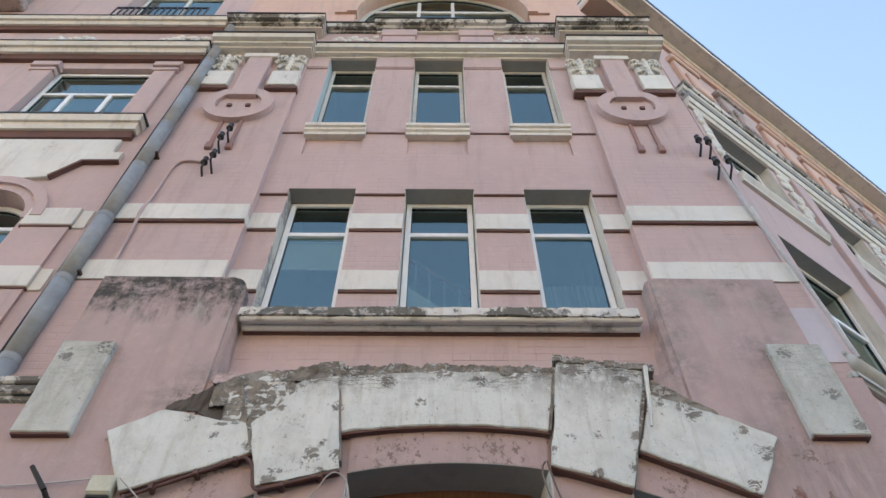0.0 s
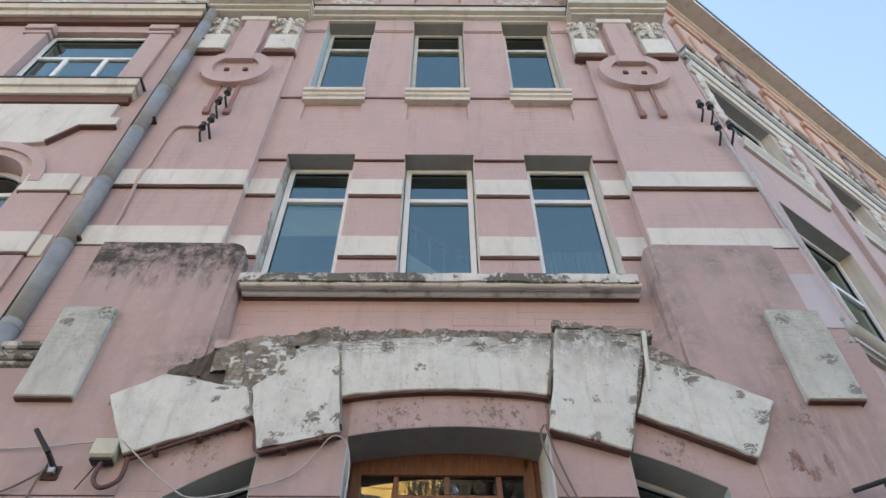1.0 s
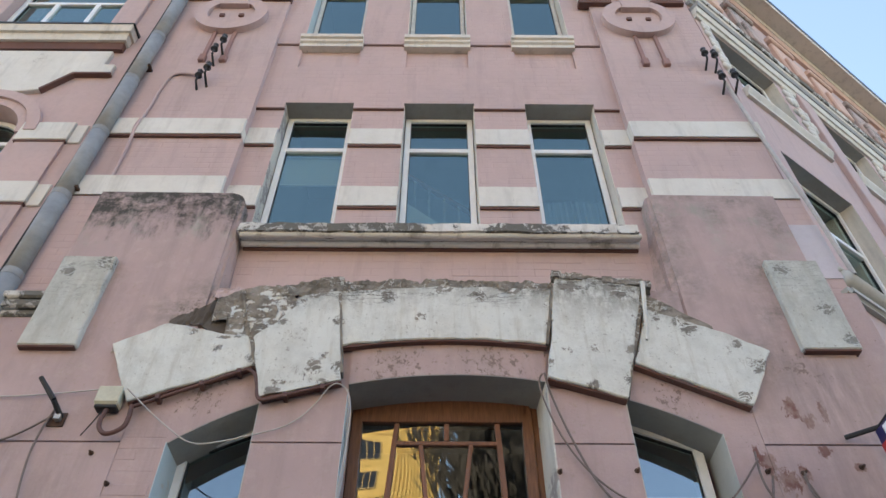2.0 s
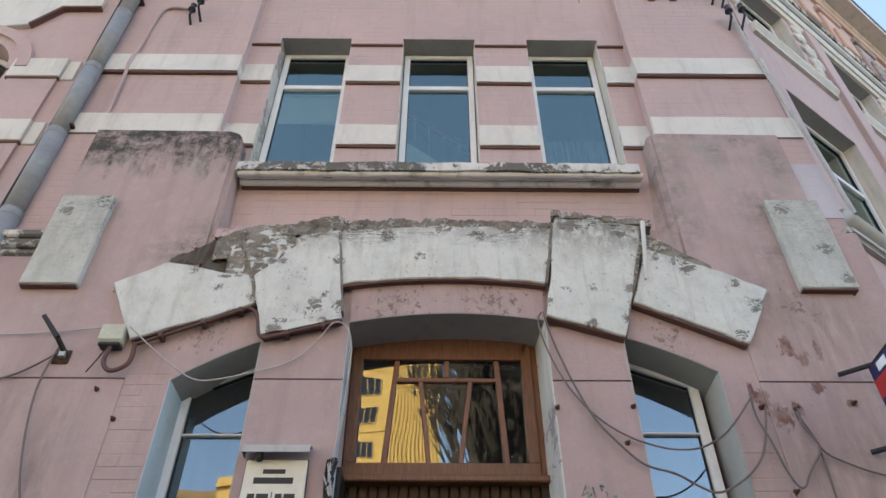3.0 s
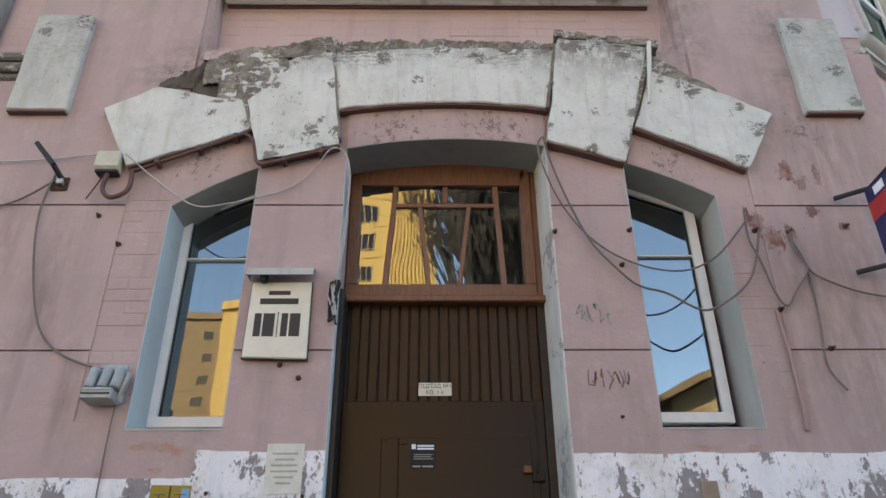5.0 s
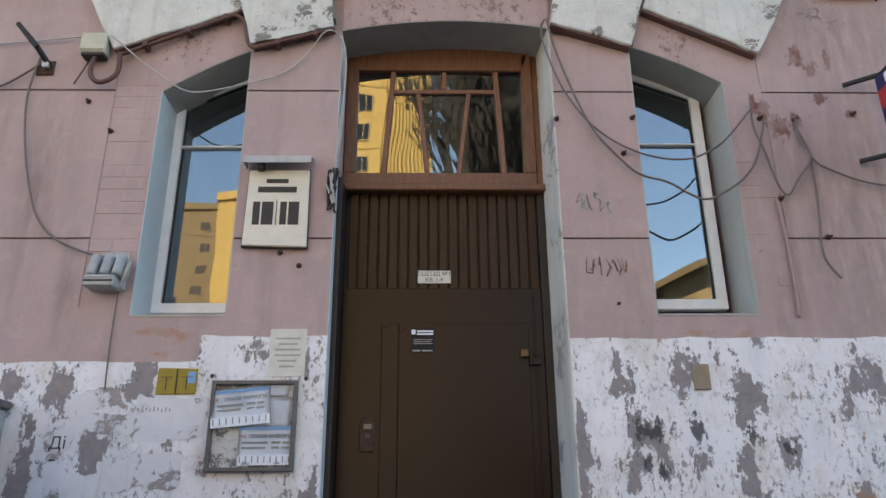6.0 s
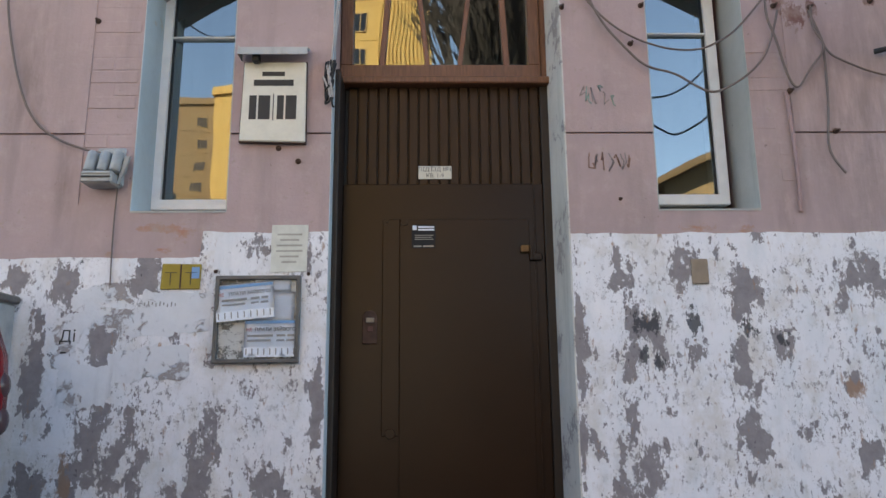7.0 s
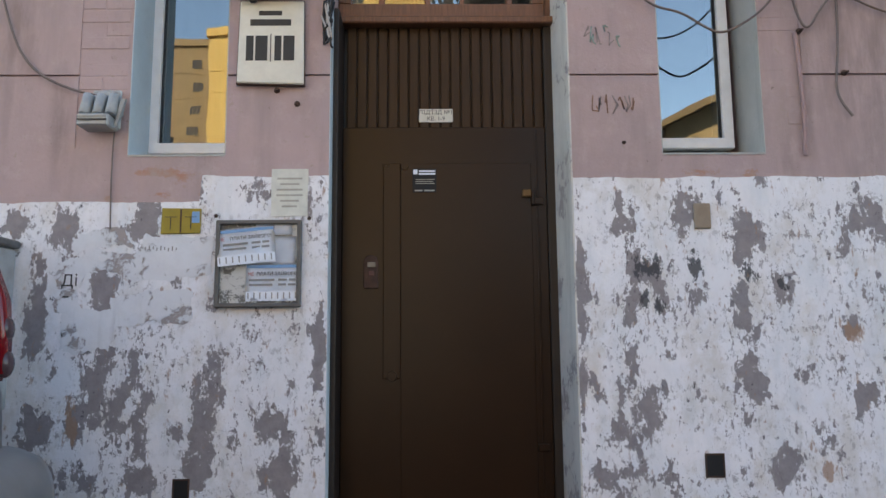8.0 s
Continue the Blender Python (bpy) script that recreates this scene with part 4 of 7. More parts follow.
# ---- the big arch over door and windows ----
def worn_outline(pts, amount, seed, n=5):
    out = []
    for k, (a, b) in enumerate(zip(pts, pts[1:] + pts[:1])):
        for i in range(n):
            f = i / n
            p = Vector((a[0] + (b[0] - a[0]) * f, 0.0, a[1] + (b[1] - a[1]) * f))
            d = noise.noise_vector(p * 7 + Vector((seed, seed * 2.0, 0))) * (amount if i else amount * 0.4)
            out.append((p.x + d.x, p.z + d.z))
    return out


arch = thing("arch", "flat arch of chipped white stucco blocks over the door and its windows", "arch", kind="structure")
BLOCKS = (
    ("voussoir", [(-1.945, 3.78), (-1.185, 4.075), (-1.257, 4.31), (-1.34, 4.318), (-1.43, 4.327), (-1.53, 4.36), (-1.63, 4.383), (-1.75, 4.409), (-1.864, 4.422), (-2.056, 4.316), (-2.187, 4.245)], -0.060, "white stucco block, broken along its top"),
    ("voussoir", [(-1.112, 3.808), (-0.608, 3.945), (-0.70, 4.735), (-0.86, 4.70), (-0.956, 4.68), (-1.0, 4.645), (-0.995, 4.58), (-1.05, 4.507), (-1.11, 4.424), (-1.165, 4.38), (-1.20, 4.34), (-1.236, 4.29)], -0.072, "white stucco block, its upper corner fallen away"),
    ("keystone", [(-0.634, 4.24)] + arc(-0.634, 4.24, 0.763, 4.255, 0.06, 8)[1:-1] + [(0.763, 4.255), (0.845, 4.77)] + arc(0.845, 4.77, -0.700, 4.74, 0.045, 8)[1:-1] + [(-0.700, 4.74)], -0.055, "long white stucco centre block with a cracked top"),
    ("voussoir", [(0.737, 3.975), (1.229, 3.812), (1.50, 4.79), (1.2, 4.86), (0.876, 4.865)], -0.075, "white stucco block with two grey spots"),
    ("voussoir", [(1.33, 4.098), (2.016, 3.768), (2.266, 4.212), (1.88, 4.43), (1.49, 4.585)], -0.06, "white stucco block with a chipped top"),
)
for k, (nm, pts, y, lab) in enumerate(BLOCKS):
    bm = bmesh.new()
    prism(bm, worn_outline(pts, 0.016, k * 3.1, 9), y, 0.004)
    bevel(bm, 0.008)
    part(nm, bm, vous_white, arch, lab)
# crumbling dark joints between the blocks
for k, (a, b, y) in enumerate((((-1.19, 4.06), (-1.262, 4.30), -0.066), ((-1.275, 4.34), (-1.40, 4.735), -0.060), ((-0.612, 4.0), (-0.702, 4.77), -0.066), ((0.762, 4.25), (0.862, 4.80), -0.062), ((1.235, 3.83), (1.505, 4.79), -0.064))):
    w = 0.004 if k == 1 else 0.009
    piece("joint", lambda bm: prism(bm, worn_outline([(a[0] - w, a[1]), (a[0] + w, a[1]), (b[0] + w * 1.6, b[1]), (b[0] - w * 1.6, b[1])], 0.014, k * 5.3, 14), y, 0.0), mortar, arch, "crumbling grey joint")
# dark drip edge under each block, the block's shadow put into its colour
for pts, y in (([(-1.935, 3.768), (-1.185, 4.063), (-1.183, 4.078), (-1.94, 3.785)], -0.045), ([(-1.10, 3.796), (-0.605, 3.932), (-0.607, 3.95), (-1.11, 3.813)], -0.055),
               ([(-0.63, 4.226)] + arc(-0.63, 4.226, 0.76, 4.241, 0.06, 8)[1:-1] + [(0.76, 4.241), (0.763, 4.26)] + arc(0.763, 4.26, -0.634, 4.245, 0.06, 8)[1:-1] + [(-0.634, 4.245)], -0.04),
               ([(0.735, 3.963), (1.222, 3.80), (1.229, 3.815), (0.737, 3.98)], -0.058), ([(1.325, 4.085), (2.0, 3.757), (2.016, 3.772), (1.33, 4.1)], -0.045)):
    piece("drip_edge", lambda bm: prism(bm, pts, y, 0.004), pink_red, arch, "dark red lower edge with its shadow put into the colour")


# broken hood on top of the arch: mortar bed, loose bricks and a ragged gap
def crag(name, x0, x1, z_lo, z_hi, y_of, cell, rough_by, label, mat=None, rows=4):
    """A craggy strip of bare masonry: front face broken into uneven facets, with a top that runs back to the wall."""
    bm = bmesh.new()
    nx = max(3, int((x1 - x0) / cell))
    grid = []
    for i in range(nx + 1):
        x = x0 + (x1 - x0) * i / nx
        lo, hi = z_lo(x), z_hi(x)
        col = []
        for k in range(rows + 2):
            p = Vector((x, 0.0, lo + (hi - lo) * min(k, rows) / rows))
            c = noise.cell_vector(p * 11) - Vector((0.5, 0.5, 0.5))
            d = noise.noise_vector(p * 15) * 0.6 + noise.noise_vector(p * 41) * 0.6
            col.append(bm.verts.new((x + d.x * cell * 0.3, (y_of(x) + (c.y * 0.7 + d.y * 0.7) * rough_by) if k <= rows else 0.19, p.z + d.z * rough_by * 0.6 + (0.03 if k > rows else 0))))
        grid.append(col)
    for a, b in zip(grid, grid[1:]):
        for k in range(rows + 1):
            bm.faces.new((a[k], b[k], b[k + 1], a[k + 1]))
    for col in (grid[0], grid[-1]):
        col.append(bm.verts.new((col[0].co.x, 0.19, col[0].co.z)))
        bm.faces.new(col)
    part(name, bm, mat or mortar, arch, label)


wob = lambda x, f, a: noise.noise(Vector((x * f, 3.3, 1.7))) * a
crag("mortar_bed", -0.72, 0.86, lambda x: 4.755 - 0.03 * (x - 0.1) ** 2 + wob(x, 7, 0.03), lambda x: 4.868 - 0.035 * (x - 0.1) ** 2 + wob(x + 9, 9, 0.022), lambda x: -0.045, 0.011, 0.034, "crumbling grey mortar along the arch top")
crag("mortar_hump", -1.19, -0.68, lambda x: 4.695, lambda x: 4.785 + 0.22 * (x + 1.18) + wob(x, 12, 0.02), lambda x: -0.052, 0.011, 0.028, "brown mortar hump where the hood has fallen off")
crag("broken_edge", -1.88, -1.46, lambda x: 4.445 + 0.12 * max(0.0, x + 1.65), lambda x: 4.475 + 0.76 * (x + 1.88) + wob(x + 4, 11, 0.03), lambda x: -0.012, 0.013, 0.03, "broken masonry in the gap beside the arch", shaded_gap)
crag("bare_block", -1.57, -0.98, lambda x: 4.47 if x < -1.46 else 4.31, lambda x: min(4.665 + 0.62 * (x + 1.57), 4.80, 4.66 - 1.0 * (x + 0.99)) + wob(x, 14, 0.02), lambda x: -0.046, 0.012, 0.016, "bare grey masonry where the stucco is gone", patched_mortar, 14)
# no real recess: a flat dark piece paints the shade of the hole
piece("hollow", lambda bm: prism(bm, worn_outline([(-1.64, 4.43), (-1.54, 4.375), (-1.43, 4.355), (-1.445, 4.47), (-1.55, 4.49)], 0.012, 4.0, 6), -0.012, 0.004), shaded_gap, arch, "flat dark patch painted as the shaded hollow by the broken stucco")
crag("plaster_lip", -1.60, -1.26, lambda x: 4.69 + 0.16 * (x + 1.6), lambda x: 4.765 + 0.14 * (x + 1.6) + wob(x + 2, 13, 0.03), lambda x: -0.034, 0.013, 0.03, "pinkish broken plaster lip under the ledge", pink)
crag("broken_edge", 1.47, 1.95, lambda x: 4.56 - 0.40 * (x - 1.5), lambda x: 4.80 - 0.75 * (x - 1.5) + wob(x, 9, 0.02), lambda x: -0.008, 0.03, 0.012, "dark bare masonry above the arch end")
crag("broken_edge", -1.46, -1.02, lambda x: 4.70, lambda x: 4.79 + wob(x + 2, 13, 0.05), lambda x: -0.02, 0.013, 0.06, "pinkish broken plaster lip under the ledge", pink)
crag("dirty_edge", -2.2, -1.78, lambda x: 4.20 + 0.42 * (x + 2.2), lambda x: 4.27 + 0.44 * (x + 2.2) + wob(x, 9, 0.015), lambda x: -0.006, 0.03, 0.006, "dirty bare edge above the arch end")
bm = bmesh.new()
box(bm, -0.055, 0.055, -0.055, 0.055, -0.045, 0.045)
bmesh.ops.subdivide_edges(bm, edges=bm.edges[:], cuts=1, use_grid_fill=True)
rough(bm, 0.012, 19)
brick_me = mesh_ob("brick", bm, mortar)
brick_me.parent = arch
rnd = random.Random(3)
for i in range(1, 13):
    b = new("brick", brick_me.data)
    b.parent = arch
    x = 0.87 + 0.056 * i + rnd.uniform(-.008, .008)
    b.matrix_basis = pose(x, -0.035 + rnd.uniform(-.012, .012), 4.905 - 0.0072 * i + rnd.uniform(-.006, .006), rnd.uniform(-6, 6), rnd.uniform(-6, 6), rnd.uniform(80, 100)) @ Matrix.Scale(rnd.uniform(0.62, 0.82), 4)
brick_me.matrix_basis = pose(0.895, -0.04, 4.915, 5, 0, 85) @ Matrix.Scale(0.7, 4)
bm = bmesh.new()
rod(bm, (1.515, -0.085, 4.82), (1.475, -0.085, 4.52), 0.018, 0.014, 8)
rod(bm, (1.475, -0.085, 4.52), (1.44, -0.08, 4.28), 0.014, 0.010, 8)
top("pipe_stub", bm, white_band, "short whitish pipe stub on the arch joint", "pipe")

# white stucco plates on the wall ends
for x0, x1 in ((-2.835, -2.435), (2.505, 2.905)):
    bm = bmesh.new()
    prism(bm, worn_outline(rect(x0, x1, 4.235, 5.10), 0.009, x0), -0.055, 0.06)
    bevel(bm, 0.008)
    p = top("wall_plate", bm, plate_white, "dull white stucco plate standing proud of the pink wall", "wall plate", "wall plates", "structure")
    piece("drip_edge", lambda b: box(b, x0 + 0.01, x1 - 0.01, -0.045, 0.05, 4.222, 4.238), pink_red, p)


# ---- upper storeys of the front ----
PIL, BAY = 0.08, 0.18
PX = ((-3.2, -1.872), (1.872, 3.10))
WX2 = ((-1.582, -0.874), (-0.353, 0.372), (0.897, 1.612))     # second-floor windows
WX3 = ((-1.570, -0.905), (-0.368, 0.332), (0.868, 1.535))     # third-floor windows
W2T, W3B, W3T = 7.635, 8.96, 11.09

bm = bmesh.new()
xs = [-1.9] + [v for pair in WX2 for v in pair] + [1.9]
box(bm, -1.9, 1.9, BAY, 0.5, TOP1 - 0.6, 5.5)
wall_bay = top("wall_bay", bm, brick_pink, "pink painted brick wall between the tall windows", "wall", kind="structure")


def wall_part(name, x0, x1, y, z0, z1):
    piece(name, lambda q: box(q, x0, x1, y, 0.5, z0, z1), brick_pink, wall_bay)


for x0, x1 in zip(xs[::2], xs[1::2]):
    wall_part("pier", x0, x1, BAY, 5.5, 7.54)
    wall_part("pier_head", x0, x1, BAY - 0.028, 7.54, W2T)
wall_part("wall_course", -1.9, 1.9, BAY - 0.028, W2T, 8.37)
xs = [-1.9] + [v for pair in WX3 for v in pair] + [1.9]
for x0, x1 in zip(xs[::2], xs[1::2]):
    wall_part("pier", x0, x1, BAY - 0.028, 8.37, 8.87)
    wall_part("pier", x0, x1, BAY - 0.05, 8.87, W3T + 0.005)
for x0, x1 in WX3:
    wall_part("apron", x0, x1, BAY + 0.006, 8.37, W3B)
wall_part("wall_course", -1.9, 1.9, BAY - 0.05, W3T + 0.005, 12.35)
for x0, x1 in PX:
    bm = bmesh.new()
    box(bm, x0, x1, PIL, 0.5, 5.93, 12.4)
    top("pilaster", bm, brick_pink, "broad flat pink pilaster of painted brick", "pilaster", "pilasters", "structure")
# thin red strips that paint the shadow line under the proud wall
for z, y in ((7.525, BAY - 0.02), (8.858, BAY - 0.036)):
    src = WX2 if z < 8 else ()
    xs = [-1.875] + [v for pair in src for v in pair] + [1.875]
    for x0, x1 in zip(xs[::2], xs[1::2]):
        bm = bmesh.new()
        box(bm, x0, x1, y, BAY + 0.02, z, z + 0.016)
        top("string_course", bm, pink_red, "thin dark red strip painted as the shadow line under the proud wall", "moulding", "string courses", "structure")

# white bands with a dark red under-edge that has their shade in its colour
def band(x0, x1, y, z0, z1, mat=white_band):
    bm = bmesh.new()
    prism(bm, worn_outline(rect(x0, x1, z0 + 0.02, z1), 0.006, x0 + z0, 8), y, 0.45)
    b = top("band", bm, mat, "white limewashed band across the pink wall", "band", "white bands", "structure")
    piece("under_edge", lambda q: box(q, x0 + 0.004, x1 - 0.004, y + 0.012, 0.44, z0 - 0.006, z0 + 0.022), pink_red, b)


for z0, z1 in ((6.875, 7.155), (5.945, 6.235)):
    for x0, x1 in PX:
        band(x0 - (0.02 if x0 < 0 else 0), x1 + (0.03 if x0 > 0 else 0), 0.04, z0, z1)
    xs = [-1.868] + [v for pair in WX2 for v in pair] + [1.868]
    for x0, x1 in zip(xs[::2], xs[1::2]):
        band(x0, x1, 0.15, z0 + 0.005, z1 + 0.005)

# the long sill under the second-floor windows
ledge = thing("ledge", "weathered white plaster ledge under the second-floor windows", "ledge", kind="structure")
bm = bmesh.new()
moulding(bm, [(0.37, 5.60), (0.0, 5.555), (-0.015, 5.545), (-0.012, 5.455), (0.37, 5.455)], -1.60, 1.63)
bmesh.ops.subdivide_edges(bm, edges=[e for e in bm.edges if abs(e.verts[0].co.x - e.verts[1].co.x) > 1], cuts=60)
rough(bm, 0.012, 9)
part("ledge_slab", bm, weathered, ledge, "peeling white and black-stained top slab")
for yc, zc, r in ((0.035, 5.452, 0.026), (0.083, 5.462, 0.016), (0.130, 5.447, 0.028)):
    bm = bmesh.new()
    moulding(bm, [(yc + r * math.cos(a), zc + r * math.sin(a)) for a in (2 * math.pi * i / 14 for i in range(14))], -1.585, 1.655)
    part("moulding", bm, ledge_cream, ledge, "stained cream moulding")
piece("under_edge", lambda q: box(q, -1.58, 1.65, 0.158, 0.2, 5.412, 5.436), pink_red, ledge)

for k, (x0, x1) in enumerate(WX2):
    window("window_%d" % (k + 3), rect(x0 + 0.015, x1 - 0.015, 5.55, W2T - 0.02), 0.37, 0.055, pvc, "tall white plastic window above the ledge", 7.06, (), 0.06)
    for a, b, mt in ((x0, x0 + 0.006, pale_jamb if k < 2 else grey_jamb), (x1 - 0.006, x1, cream)):
        bm = bmesh.new()
        box(bm, a, b, BAY + 0.002, 0.36, 5.55, W2T)
        top("jamb", bm, mt, "painted plaster jamb of a tall window", "jamb", kind="structure")
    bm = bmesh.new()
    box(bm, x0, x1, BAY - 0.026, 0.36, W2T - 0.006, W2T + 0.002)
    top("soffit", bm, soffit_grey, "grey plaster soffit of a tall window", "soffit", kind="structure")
for k, (x0, x1) in enumerate(WX3):
    window("window_%d" % (k + 6), rect(x0 + 0.015, x1 - 0.015, W3B, W3T - 0.01), 0.33, 0.05, pvc_old, "white-framed third-floor window", 10.58, (), 0.06)
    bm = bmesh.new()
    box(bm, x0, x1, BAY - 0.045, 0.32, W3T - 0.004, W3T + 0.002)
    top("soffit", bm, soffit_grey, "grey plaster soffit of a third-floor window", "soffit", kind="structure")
    for a, b in ((x0, x0 + 0.006), (x1 - 0.006, x1)):
        bm = bmesh.new()
        box(bm, a, b, BAY - 0.047, 0.32, W3B, W3T)
        top("jamb", bm, cream if k else blue_jamb, "painted plaster jamb of a third-floor window", "jamb", kind="structure")
    bm = bmesh.new()
    moulding(bm, [(0.33, 9.0), (0.05, 8.965), (0.05, 8.90), (0.075, 8.885), (0.075, 8.84), (0.10, 8.82), (0.10, 8.76), (0.33, 8.76)], x0 - 0.03, x1 + 0.03)
    top("sill", bm, cream, "stained cream moulded sill of a third-floor window", "sill", "third-floor sills", "structure")

# pier caps between the third-floor windows
xs = [-1.87] + [v for pair in WX3 for v in pair] + [1.87]
for x0, x1 in zip(xs[::2], xs[1::2]):
    bm = bmesh.new()
    box(bm, x0, x1, 0.10, 0.2, 10.78, 11.15)
    box(bm, x0 + 0.01, x1 - 0.01, 0.112, 0.2, 10.755, 10.785)
    bevel(bm, 0.006)
    top("pier_cap", bm, pink, "pink block at the head of a window pier", "pier cap", "pier caps", "structure")


# cornices
def cornice(x0, x1, dy, z, mats, label):
    c = thing("cornice", label, "cornice", "cornices", "structure")
    steps = (((0.10, 0.0), (0.10, 0.05)), ((0.045, 0.05), (0.045, 0.11)), ((-0.02, 0.11), (-0.045, 0.19)))
    for k, ((ya, za), (yb, zb)) in enumerate(steps):
        bm = bmesh.new()
        moulding(bm, [(0.3, z + za), (ya + dy, z + za), (yb + dy, z + zb), (0.3, z + zb)], x0 - (0.02 * k if dy < 0 else 0), x1 + (0.02 * k if dy < 0 else 0))
        part("moulding", bm, mats[k], c)
    bm = bmesh.new()
    moulding(bm, [(0.3, z + 0.19), (-0.065 + dy, z + 0.19), (-0.065 + dy, z + 0.205), (0.3, z + 0.25)], x0 - (0.05 if dy < 0 else 0), x1 + (0.05 if dy < 0 else 0))
    part("roof_flashing", bm, roof_tin, c, "dark tin flashing")
    return c


cornice(-1.87, 1.87, 0.0, 11.10, (cream, white_band, white_band), "cream moulded cornice over the third-floor windows")
cornice(-3.2, -1.83, -0.16, 11.06, (cream, white_band, white_band), "cream moulded cornice breaking forward over a pilaster")
cornice(1.83, 3.12, -0.16, 11.0, (cream, white_band, white_band), "cream moulded cornice breaking forward over a pilaster")
cornice(-1.87, 1.87, 0.05, 12.09, (cream, weathered, weathered), "stained upper cornice below the attic window")
cornice(-3.2, -1.80, -0.14, 11.93, (cream, weathered, weathered), "stained upper cornice breaking forward over a pilaster")
cornice(1.80, 3.12, -0.14, 11.84, (cream, weathered, weathered), "stained upper cornice breaking forward over a pilaster")
cornice(-0.98, 0.98, -0.01, 12.12, (cream, weathered, weathered), "stained upper cornice breaking forward in the middle")
for x0, x1 in ((-0.90, -0.36), (0.28, 0.82)):
    bm = bmesh.new()
    box(bm, x0, x1, 0.04, 0.3, 11.34, 11.62)
    box(bm, x0 + 0.02, x1 - 0.02, 0.07, 0.3, 11.62, 11.9)
    box(bm, x0 + 0.0, x1 - 0.0, 0.05, 0.3, 11.9, 12.14)
    bevel(bm, 0.01)
    top("pedestal", bm, pink, "stepped pink pedestal in the frieze", "pedestal", "frieze pedestals", "structure")
for x0, x1, z in ((-1.62, -0.96, 11.84), (0.86, 1.50, 11.84), (-2.9, -2.1, 11.62), (2.1, 2.9, 11.55)):
    bm = bmesh.new()
    rnd = random.Random(int(x0 * 10))
    y = 0.14 if abs(x0) < 1.7 else 0.07
    for i in range(16):
        x = x0 + (x1 - x0) * (i + 0.5) / 16
        bmesh.ops.create_icosphere(bm, subdivisions=1, radius=rnd.uniform(0.04, 0.08), matrix=Matrix.Translation((x, y, z + 0.06 * math.sin(i * 1.3) + rnd.uniform(0, .12))) @ Matrix.Diagonal((1, 0.5, 1, 1)))
    top("ornament", bm, white_band, "white plaster leaf ornament in the frieze", "ornament", "frieze ornaments", "structure", smooth=True)
# attic with a round-headed window
bm = bmesh.new()
box(bm, -3.2, -1.95, 0.12, 0.5, 12.0, 16)
box(bm, 1.95, 3.12, 0.12, 0.5, 12.0, 16)
cx, cz, R = 0.03, 13.02, 1.43
hole = [(cx + R * math.cos(a), cz + R * math.sin(a)) for a in np.linspace(0, math.pi, 25)]
prism(bm, [(1.95, 12.4), (1.95, 16), (cx, 16)] + hole[12::-1] + [(cx + R, 12.4)], 0.12, 0.5)
box(bm, -1.95, 1.95, 0.121, 0.5, 12.3, 12.41)
prism(bm, [(-1.95, 12.4), (cx - R, 12.4)] + hole[:11:-1] + [(cx, 16), (-1.95, 16)], 0.12, 0.5)
top("wall_attic", bm, peach, "pink attic wall, warm bounced light in its colour, round an arched window", "wall", kind="structure")
bm = bmesh.new()
n = 24
for r0, r1, y in ((R - 0.02, R + 0.14, 0.05), (R + 0.14, R + 0.34, 0.08)):
    for i in range(n):
        a, b = math.pi * i / n, math.pi * (i + 1) / n
        prism(bm, [(cx + r * math.cos(t), cz + r * math.sin(t)) for r, t in ((r0, a), (r1, a), (r1, b), (r0, b))], y, 0.2)
top("archivolt", bm, peach, "moulded pink ring round the attic window", "moulding", kind="structure")
window("window_9", [(cx + (R - .01) * math.cos(a), cz + (R - .01) * math.sin(a)) for a in np.linspace(0, math.pi, 19)] + [(cx - R + .01, 12.45), (cx + R - .01, 12.45)], 0.33, 0.08, pvc_old, "white arched attic window", 13.68, ((-0.38, 12.5, 14.2), (0.21, 12.5, 14.2)), 0.09)


# pilaster decoration: leaf brackets, ring with two pendants
def bracket(x0, x1, dz):
    b = thing("bracket", "white plaster bracket with curling leaves above a plain block", "bracket", "leaf brackets", "structure", at=((x0 + x1) / 2, 0.0, 9.93 + dz))
    w = (x1 - x0) / 2
    slab("block", (-w, w, 0.0, 0.12, 0.03, 0.46), white_band, b, bev=0.01)
    slab("under_edge", (-w - 0.02, w + 0.02, 0.02, 0.12, -0.05, 0.03), pink_red, b, bev=0.006)
    bm = bmesh.new()
    for sx in (-1, 1):
        for r, cxx, czz in ((0.11, 0.09, 0.78), (0.08, 0.05, 0.60), (0.06, 0.11, 0.95)):
            for k in range(10):
                a = k / 9 * 4.6
                rr = r * (1 - k * 0.07)
                bmesh.ops.create_icosphere(bm, subdivisions=1, radius=0.028 - 0.001 * k, matrix=Matrix.Translation((sx * (cxx + rr * math.cos(a)), 0.02, czz + rr * math.sin(a))) @ Matrix.Diagonal((1, 1.2, 1, 1)))
    for k in range(5):
        bmesh.ops.create_icosphere(bm, subdivisions=2, radius=0.045, matrix=Matrix.Translation((0, 0.02, 0.52 + 0.11 * k)) @ Matrix.Diagonal((0.8, 0.9, 1.6, 1)))
    box(bm, -w * 0.9, w * 0.9, 0.045, 0.12, 0.46, 1.05)
    part("leaf", bm, white_band, b, "curling acanthus leaves", True)
    return b


